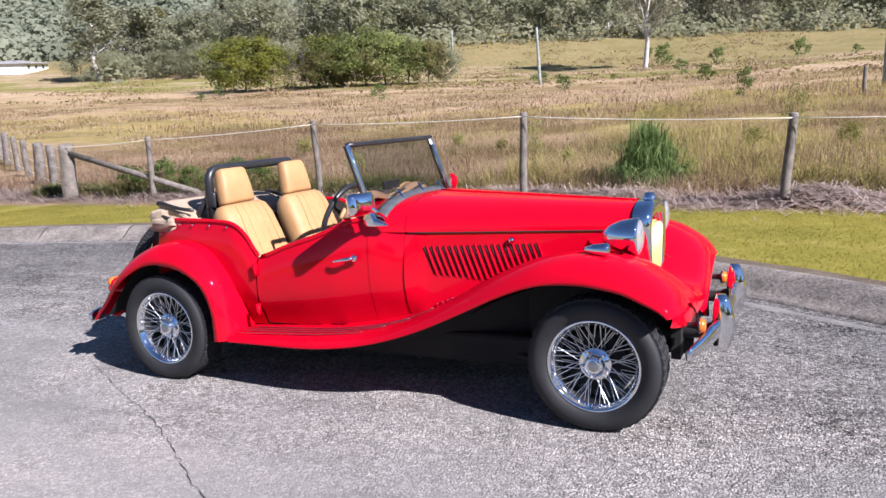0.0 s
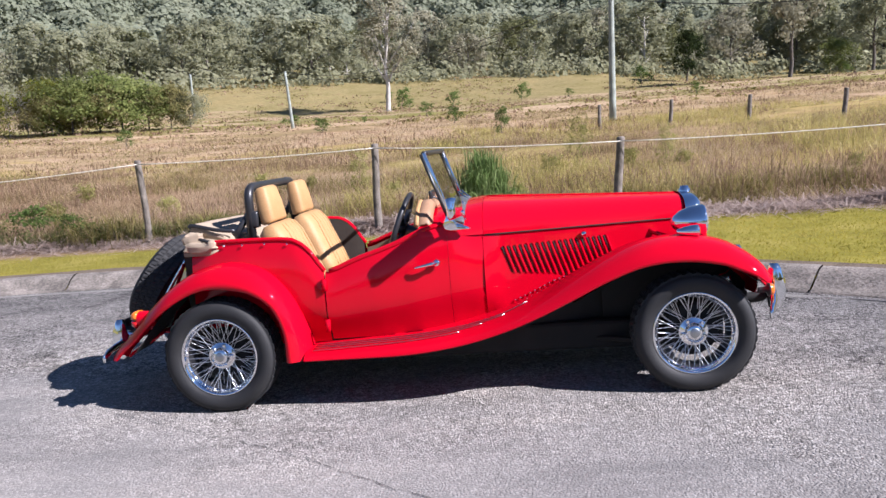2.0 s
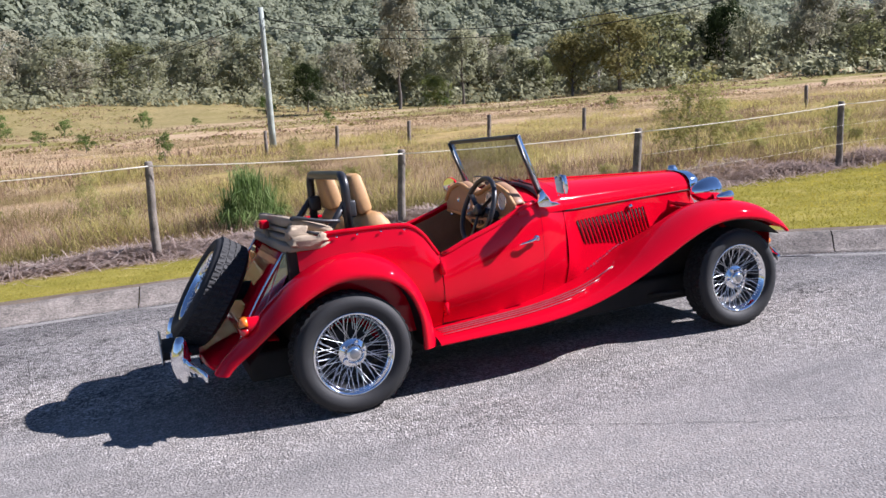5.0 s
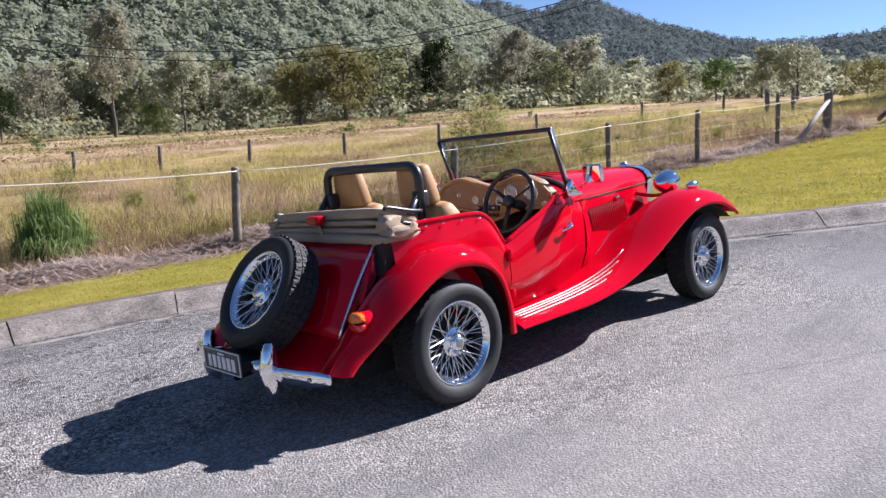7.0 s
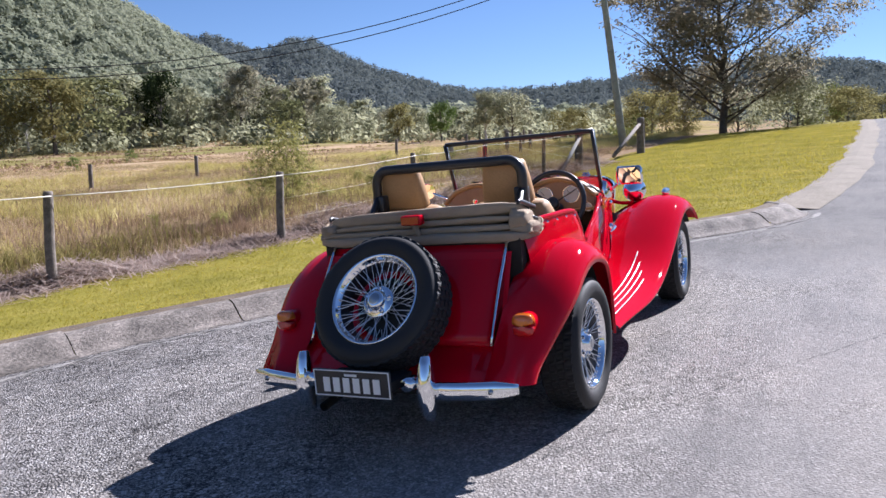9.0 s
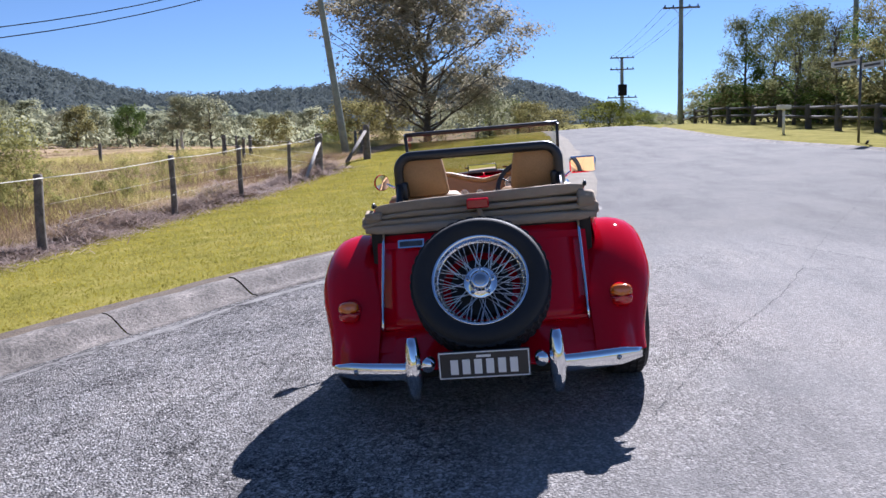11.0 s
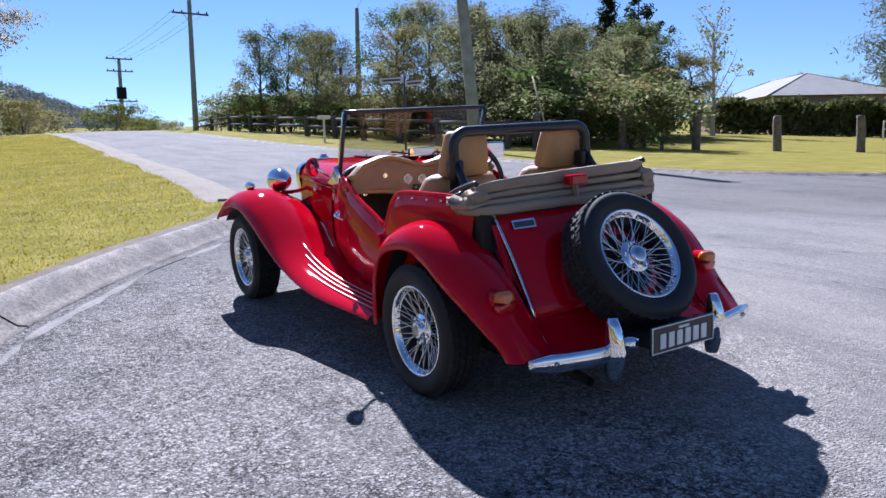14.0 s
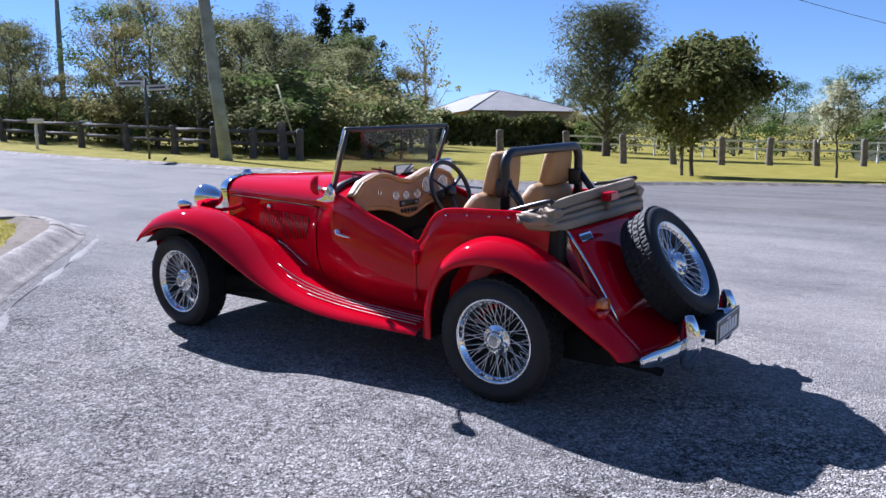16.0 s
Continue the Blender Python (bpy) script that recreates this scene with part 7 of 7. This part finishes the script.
# ---- forest on the hills ----
def forest(name, label, grid, count, cards_each, size, material, seed, leafy, even=0.0, jitter=0.55):
    u, v, z = grid
    rng = np.random.default_rng(seed)
    na, nr = u.shape
    ia, ir = rng.uniform(0, na - 1.01, count), (nr - 1.01) * rng.uniform(0.0, 1, count) ** 0.8
    i0, j0 = ia.astype(int), ir.astype(int)
    fa, fr = (ia - i0)[:, None], (ir - j0)[:, None]
    P = np.stack([u, v, z], -1)
    c = P[i0, j0] * (1 - fa) * (1 - fr) + P[i0 + 1, j0] * fa * (1 - fr) + P[i0, j0 + 1] * (1 - fa) * fr + P[i0 + 1, j0 + 1] * fa * fr
    az = np.degrees(np.arctan2(c[:, 1], c[:, 0]))
    c = c[(np.degrees(np.arctan2(c[:, 2], np.hypot(c[:, 0], c[:, 1]))) < np.interp(az, [45, 80, 120, 150], [13.5, 11.5, 9, 7])) & (az < 150)]
    count = len(c)
    s = size * rng.uniform(0.6, 1.5, count)
    d = rng.normal(0, 1, (count, cards_each, 3))
    d /= np.linalg.norm(d, axis=2)[:, :, None]
    d[:, :, 2] = np.abs(d[:, :, 2]) * 1.15 - 0.25
    pts = c[:, None] + d * s[:, None, None] * np.array([1, 1, 1.2]) * rng.uniform(0.75, 1.1, (count, cards_each, 1)) + np.array([0, 0, 1]) * s[:, None, None]
    vv, ff = cards(pts.reshape(-1, 3), d.reshape(-1, 3) + np.array([0.40, -0.55, 0.65]) * even, np.repeat(s, cards_each) * leafy, 0.75, rng, jitter)
    tagged(new(name, raw_mesh(name, vv, ff, material)), label, "forest", kind="stuff")


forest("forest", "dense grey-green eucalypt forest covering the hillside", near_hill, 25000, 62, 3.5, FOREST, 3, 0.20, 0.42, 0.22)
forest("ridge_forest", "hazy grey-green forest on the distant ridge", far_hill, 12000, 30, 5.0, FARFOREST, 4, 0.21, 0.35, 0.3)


# ---- grass ----
def blades(pos, h, w, lean, count, rng, spread, droop=0.25):
    """Bent grass blades in tufts."""
    n = len(pos)
    base = np.repeat(pos, count, 0)
    m = n * count
    base = base + np.stack([rng.normal(0, 1, m) * spread, rng.normal(0, 1, m) * spread, np.zeros(m)], 1)
    hh = np.repeat(h, count) * rng.uniform(0.5, 1.15, m)
    az = rng.uniform(0, 2 * np.pi, m)
    d = np.stack([np.cos(az), np.sin(az), np.zeros(m)], 1)
    side = np.stack([-np.sin(az), np.cos(az), np.zeros(m)], 1) * w * rng.uniform(0.6, 1.4, m)[:, None]
    ln = lean * rng.uniform(0.2, 1.3, m)
    mid = base + d * (hh * ln * 0.35)[:, None] + np.array([0, 0, 1]) * (hh * (0.6 if droop < 0.3 else 0.78))[:, None]
    tip = base + d * (hh * ln)[:, None] + np.array([0, 0, 1]) * (hh * (1 - droop * ln))[:, None]
    v = np.stack([base - side, base + side, mid + side * 0.7, mid - side * 0.7, tip], 1).reshape(-1, 3)
    k = np.arange(m)[:, None] * 5
    f = np.concatenate([k + np.array([[0, 1, 2, 3]]), k + np.array([[3, 2, 4, 4]])], 0)
    return v, f


def sheet_grass(name, label, u0, u1, v0, v1, count, per, h, w, lean, mat, seed, spread, keep_fn=None, fall=1.0):
    rng = np.random.default_rng(seed)
    u = rng.uniform(u0, u1, count)
    v = v0 + (v1 - v0) * rng.uniform(0, 1, count) ** fall
    ok = keep_fn(u, v, rng) if keep_fn else np.ones(count, bool)
    u, v = u[ok], v[ok]
    z = terrain(u, v) - 0.03
    patch = np.array([0.72 + 0.95 * noise.noise((x * 0.25, y * 0.25, seed)) for x, y in zip(u, v)])
    vv, ff = blades(np.stack([u, v, z], 1), h * np.clip(patch, 0.35, 1.5), w, lean, per, rng, spread)
    quads = ff
    tri = quads[len(quads) // 2:, :3]
    me2 = bpy.data.meshes.new(name)
    allf = [tuple(q) for q in quads[: len(quads) // 2].tolist()] + [tuple(q) for q in tri.tolist()]
    me2.from_pydata(vv.tolist(), [], allf)
    me2.materials.append(mat)
    tagged(new(name, me2), label, "grass", kind="stuff")


patchy = lambda s, th, sc=0.16: (lambda u, v, rng: np.array([noise.noise((x * sc, y * sc, s)) for x, y in zip(u, v)]) + rng.normal(0, 0.12, len(u)) > th)
sheet_grass("dry_grass", "tall dry seeding grass in the paddock", -22, 36, 7.75, 26, 18000, 10, 0.42, 0.0034, 2.0, DRYGRASS, 1, 0.22, patchy(7, -0.22, 0.3), fall=1.3)
sheet_grass("green_grass", "greener tussocks among the dry grass", -22, 36, 7.7, 24, 6500, 11, 0.34, 0.006, 1.5, GREENGRASS, 2, 0.2, patchy(4, 0.03, 0.25), fall=1.4)
sheet_grass("brown_weeds", "brown dead weed stalks among the dry grass", -22, 36, 7.9, 30, 10000, 11, 0.55, 0.004, 1.0, BROWNWEED, 7, 0.2, patchy(12, -0.12, 0.2), fall=1.5)
sheet_grass("golden_grass", "tall golden-green grass in the upper paddock", -2, 60, 8.6, 40, 17000, 10, 0.62, 0.0055, 1.5, GOLDGRASS, 21, 0.25, patchy(3, -0.16, 0.18), fall=1.5)
sheet_grass("fence_weeds", "dark green weeds along the fence", -12, -3.2, 7.75, 8.7, 1500, 14, 0.50, 0.010, 1.3, WEEDGRASS, 22, 0.12, patchy(6, -0.15, 0.5))
sheet_grass("far_dry_grass", "dry grass farther out in the paddock", -60, 70, 22, 75, 11000, 9, 0.30, 0.013, 2.4, DRYGRASS, 3, 0.5, fall=1.2)
sheet_grass("far_green_grass", "greener grass farther out in the paddock", -60, 80, 22, 95, 9000, 8, 0.28, 0.017, 2.2, GREENGRASS, 4, 0.5, patchy(9, 0.03, 0.06), fall=1.2)
sheet_grass("far_brown_weeds", "brown weeds farther out in the paddock", -70, 90, 24, 120, 7000, 8, 0.50, 0.02, 1.0, BROWNWEED, 8, 0.5, patchy(15, 0.05, 0.05), fall=1.1)
# coarse tufts out to the trees
rng = np.random.default_rng(14)
n, m = 9000, 7
u, v = rng.uniform(-110, 130, n), 60 + 110 * rng.uniform(0, 1, n) ** 0.9
ok = np.array([noise.noise((x * 0.05, y * 0.09, 5)) for x, y in zip(u, v)]) + rng.normal(0, 0.1, n) > -0.08
u, v = u[ok], v[ok]
n = len(u)
c = np.stack([u, v, land(u, v)], 1)
d = rng.normal(0, 1, (n, m, 3))
d[:, :, 2] = np.abs(d[:, :, 2]) * 0.5
size = rng.uniform(0.15, 0.5, n)
vv, ff = cards((c[:, None] + d * size[:, None, None] * np.array([1.4, 1.4, 0.7])).reshape(-1, 3), d.reshape(-1, 3) + np.array([0.2, -0.2, 1.0]), np.repeat(size, m) * 0.45, 0.6, rng)
half = (len(ff) // (2 * m)) * m
tagged(new("far_tufts", raw_mesh("far_tufts", vv[:half * 4], ff[:half], BROWNWEED)), "brown tufts across the far paddock", "grass", kind="stuff")
tagged(new("far_green_tufts", raw_mesh("far_green_tufts", vv[half * 4:], ff[half:] - half * 4, GREENGRASS)), "olive tufts across the far paddock", "grass", kind="stuff")
on_lawn = lambda u, v, rng: (v > edge_l(u) + 0.53 + rng.normal(0, 0.05, len(u))) & (v < 6.75 + rng.normal(0, 0.15, len(u))) & (u < 52 - 14 * rng.uniform(0, 1, len(u)))
rng = np.random.default_rng(5)
n = 420000
u = -10 + 62 * rng.uniform(0, 1, n) ** 1.75
v = rng.uniform(-3.0, 7.0, n)
ok = on_lawn(u, v, rng)
u, v = u[ok], v[ok]
n = len(u)
z, az = terrain(u, v) - 0.006, rng.uniform(0, 2 * np.pi, n)
h, ln, w = 0.024 * rng.uniform(0.5, 1.3, n), rng.uniform(0.4, 2.0, n), 0.0036 + 0.0006 * np.clip(u + 3, 0, 20)
c, sd = np.stack([u, v, z], 1), np.stack([-np.sin(az), np.cos(az), 0 * az], 1) * w[:, None]
tip = c + np.stack([np.cos(az) * h * ln, np.sin(az) * h * ln, h], 1)
tagged(new("lawn_grass", raw_mesh("lawn_grass", np.stack([c - sd, c + sd, tip], 1).reshape(-1, 3), np.arange(3 * n).reshape(n, 3), LAWN)), "short mown yellow-green lawn blades on the verge", "grass", kind="stuff")
edge_strip = lambda u, v, rng: (np.abs(v - edge_l(u) - 0.54) < 0.11) & (u < 8)
sheet_grass("edge_grass", "ragged grass along the kerb's back", -9, 8, -1.4, 4.2, 60000, 4, 0.07, 0.005, 1.0, LAWN, 6, 0.04, edge_strip)
# cut straw along the fence
rng = np.random.default_rng(8)
n = 30000
u = rng.uniform(-14, 26, n)
line_v = np.interp(u, [p[0] for p in LINE], [p[1] for p in LINE])
v = line_v + 0.25 + rng.normal(0, 0.42, n)
heap = np.array([max(0.0, 0.08 + 0.06 * min(1, max(0, (x - 6) / 3)) + (0.22 + 0.55 * min(1, max(0, (x - 6) / 3))) * noise.noise((x * 0.75, y * 0.9, 2))) for x, y in zip(u, v)])
z = terrain(u, v) + heap * rng.uniform(0.0, 1, n) ** 0.5 * np.exp(-((v - line_v - 0.3) / 0.6) ** 2) + 0.01
az, tilt, ln = rng.uniform(0, np.pi, n), rng.normal(0, 0.2, n), rng.uniform(0.08, 0.30, n)
d = np.stack([np.cos(az) * np.cos(tilt), np.sin(az) * np.cos(tilt), np.sin(tilt)], 1) * ln[:, None]
sd = np.stack([-np.sin(az), np.cos(az), np.zeros(n)], 1) * 0.0065
c = np.stack([u, v, z], 1)
vv = np.stack([c - d - sd, c - d + sd, c + d + sd, c + d - sd], 1).reshape(-1, 3)
tagged(new("cut_straw", raw_mesh("cut_straw", vv, np.arange(4 * n).reshape(n, 4), STRAW)), "pale heaps of cut dead grass along the fence", "straw", kind="stuff")


def tussock(u, v, h, n, w, mat, label, seed, spread=0.12, lean=0.75, droop=0.25):
    rng = np.random.default_rng(seed)
    vv, ff = blades(np.array([[u, v, float(terrain(np.array([u]), np.array([v]))[0]) - 0.03]]), np.array([h]), w, lean, n, rng, spread, droop)
    k = len(ff) // 2
    me = bpy.data.meshes.new("tussock")
    me.from_pydata(vv.tolist(), [], [tuple(q) for q in ff[:k].tolist()] + [tuple(q) for q in ff[k:, :3].tolist()])
    me.materials.append(mat)
    tagged(new("tussock", me), label, "grass clump")


clump = thing("strap_leaved_clump", "lush green mound of arching strap leaves behind the fence", "grass clump")
rng = np.random.default_rng(77)
z0 = float(terrain(np.array([0.9]), np.array([8.75]))[0]) - 0.03
for name, rad, n, h, per, lean in (("inner_leaves", 0.13, 7, 1.12, 110, 0.35), ("middle_leaves", 0.26, 11, 0.80, 70, 0.7), ("outer_leaves", 0.38, 14, 0.50, 50, 1.1)):
    a = np.linspace(0, 2 * np.pi, n, endpoint=False) + rng.uniform(-0.2, 0.2, n)
    vv, ff = blades(np.stack([0.9 + rad * np.cos(a), 8.75 + rad * np.sin(a), np.full(n, z0)], 1), np.full(n, h) * rng.uniform(0.9, 1.1, n), 0.009, lean, per, rng, 0.07, 0.5)
    k = len(ff) // 2
    me = bpy.data.meshes.new(name)
    me.from_pydata(vv.tolist(), [], [tuple(q) for q in ff[:k].tolist()] + [tuple(q) for q in ff[k:, :3].tolist()])
    me.materials.append(LUSH)
    part(name, me, None, clump)
for i, (u, v, h) in enumerate(((-9.3, 8.1, 0.55), (-8.6, 8.3, 0.5), (-5.8, 8.2, 0.5), (-5.2, 8.0, 0.6), (-3.9, 8.15, 0.5), (-2.3, 8.1, 0.4), (3.2, 8.3, 0.5), (4.1, 8.1, 0.45), (5.2, 8.6, 0.55), (6.6, 8.9, 0.5))):
    tussock(u, v, h, 380, 0.007, GREENGRASS, "green tussock behind the fence", 20 + i, 0.3, 1.4)
RANK = tree_meshes("rank_weed", 99, 1.8, 0.9, 0.05, 34, 0.9, 1700, 0.040, 0.32, 0.16, BROWNSTEM, WEEDLEAF, 0.010, "vase")
HERB = tree_meshes("leafy_weed", 100, 0.7, 0.42, 0.02, 22, 0.8, 800, 0.036, 0.45, 0.12, BROWNSTEM, WEEDLEAF, 0.008, "round", far=True)
for u, v, h, w in ((10.6, 9.4, 1.95, 1.0), (10.1, 9.7, 1.5, 1.0), (11.3, 9.8, 1.6, 1.1), (14.2, 9.0, 1.1, 1.0), (17.5, 9.6, 1.2, 1.0), (4.6, 12.5, 0.95, 0.9), (20, 10, 1.1, 1.0), (2.9, 14.5, 1.2, 0.8), (-1.6, 10.5, 1.0, 0.7)):
    plant(RANK, u, v, h, "tall leafy weed with upright stems", "weed", "weeds behind the fence", wide=w)
for k in range(24):
    u = rnd.uniform(-11, 24)
    plant(HERB, u, 8.0 + 7 * rnd.random() ** 1.6 + (0.8 if u > 3 else 0), rnd.uniform(0.3, 0.55), "low leafy weed among dry grass", "weed", "weeds behind the fence", wide=rnd.uniform(0.9, 1.5))


# ---- kerbs, piece by piece ----
def kerb_run(name, label, pts, side, length=2.35, back=0.42, rise=1.0):
    """Rolled concrete kerb and channel in cast lengths with open joints. side: +1 where the grass lies to the left of the run."""
    root = thing(name, label, "kerb", kind="structure")
    path = spline(pts, 400)
    seg = np.hypot(*np.diff(path, axis=0).T)
    s = np.concatenate([[0], np.cumsum(seg)])
    profile = [(-0.035, -0.01), (-0.025, 0.010), (0.03, 0.016), (0.10, 0.050), (0.18, 0.098), (0.25, 0.130), (0.31, 0.147), (0.38, 0.150), (0.405, 0.138), (0.42, -0.05)]
    profile = [(o if o < 0.03 else 0.03 + (o - 0.03) * (back - 0.03) / 0.39, h * rise) for o, h in profile]
    total = s[-1]
    r = random.Random(len(pts))
    for a in np.arange(0, total - 0.2, length):
        b = min(a + length, total)
        dz = r.uniform(-0.006, 0.006)
        rows = []
        for q in np.linspace(a + 0.0055, b - 0.0055, 13):
            p = np.array([np.interp(q, s, path[:, 0]), np.interp(q, s, path[:, 1])])
            p2 = np.array([np.interp(q + 0.02, s, path[:, 0]), np.interp(q + 0.02, s, path[:, 1])])
            p1 = np.array([np.interp(q - 0.02, s, path[:, 0]), np.interp(q - 0.02, s, path[:, 1])])
            d = (p2 - p1) / (np.hypot(*(p2 - p1)) + 1e-9)
            nrm = np.array([-d[1], d[0]]) * side
            row = []
            for o, h in profile:
                c = p + nrm * o
                e = p + nrm * 0.0
                row.append((c[0], c[1], float(land(c[0], c[1])) + h + dz + 0.007 * noise.noise((c[0] * 3, c[1] * 3, 1)) + 0.006 * noise.noise((c[0] * 13, c[1] * 13, 4))))
            rows.append(row)
        part("kerb_length", loft(rows, False), CONCRETE, root, smooth=True)


kerb_run("kerb_near", "weathered concrete kerb and channel beside the lawn", KERB[2:], 1, 1.25, 0.34)
kerb_run("kerb_far", "concrete kerb along the far verge", FARKERB[2:15], -1, 3.2, 0.22, 0.45)

# bare soil between the kerb's back and the lawn
rows = []
q = spline(KERB[2:-1], 420)
for k in range(len(q) - 1):
    d = (q[k + 1] - q[k]) / (np.hypot(*(q[k + 1] - q[k])) + 1e-9)
    nrm = np.array([-d[1], d[0]])
    w = 0.24 + 0.16 * noise.noise((q[k][0] * 1.7, q[k][1] * 1.7, 6))
    rows.append([(*(q[k] + nrm * o), float(terrain(*(q[k] + nrm * (o + 0.05)))) + z) for o, z in ((0.325, 0.022), (0.34 + max(0.05, w) * 0.55, 0.050), (0.40 + max(0.05, w) + 0.03, -0.01))])
bm = loft(rows)
me = bpy.data.meshes.new("soil_strip")
bm.to_mesh(me), bm.free()
me.materials.append(SOIL)
tagged(new("soil_strip", me), "narrow strip of bare brown soil behind the kerb", "soil", kind="structure")

# pale dust swept along the channel
DUST = surf("pale_road_dust", (0.34, 0.315, 0.285), (0.22, 0.205, 0.185), rough=0.95, vscale=6, fine=0.5, fscale=60, bump=0.3)
rows = []
for k in range(len(q) - 1):
    d = (q[k + 1] - q[k]) / (np.hypot(*(q[k + 1] - q[k])) + 1e-9)
    nrm = np.array([-d[1], d[0]])
    w = max(0.004, 0.028 + 0.06 * noise.noise((q[k][0] * 1.3, q[k][1] * 1.3, 2)) + 0.03 * noise.noise((q[k][0] * 6, q[k][1] * 6, 5)))
    c = -0.155 + 0.03 * noise.noise((q[k][0] * 0.9, q[k][1] * 0.9, 9))
    rows.append([(*(q[k] + nrm * (c + o * w)), float(land(*(q[k] + nrm * (c + o * w)))) + z) for o, z in ((-1, 0.001), (-0.4, 0.007), (0.3, 0.009), (0.9, 0.001))])
bm = loft(rows)
me = bpy.data.meshes.new("gutter_dust")
bm.to_mesh(me), bm.free()
me.materials.append(DUST)
tagged(new("gutter_dust", me), "uneven line of pale dust along the kerb's channel", "dust", kind="structure")
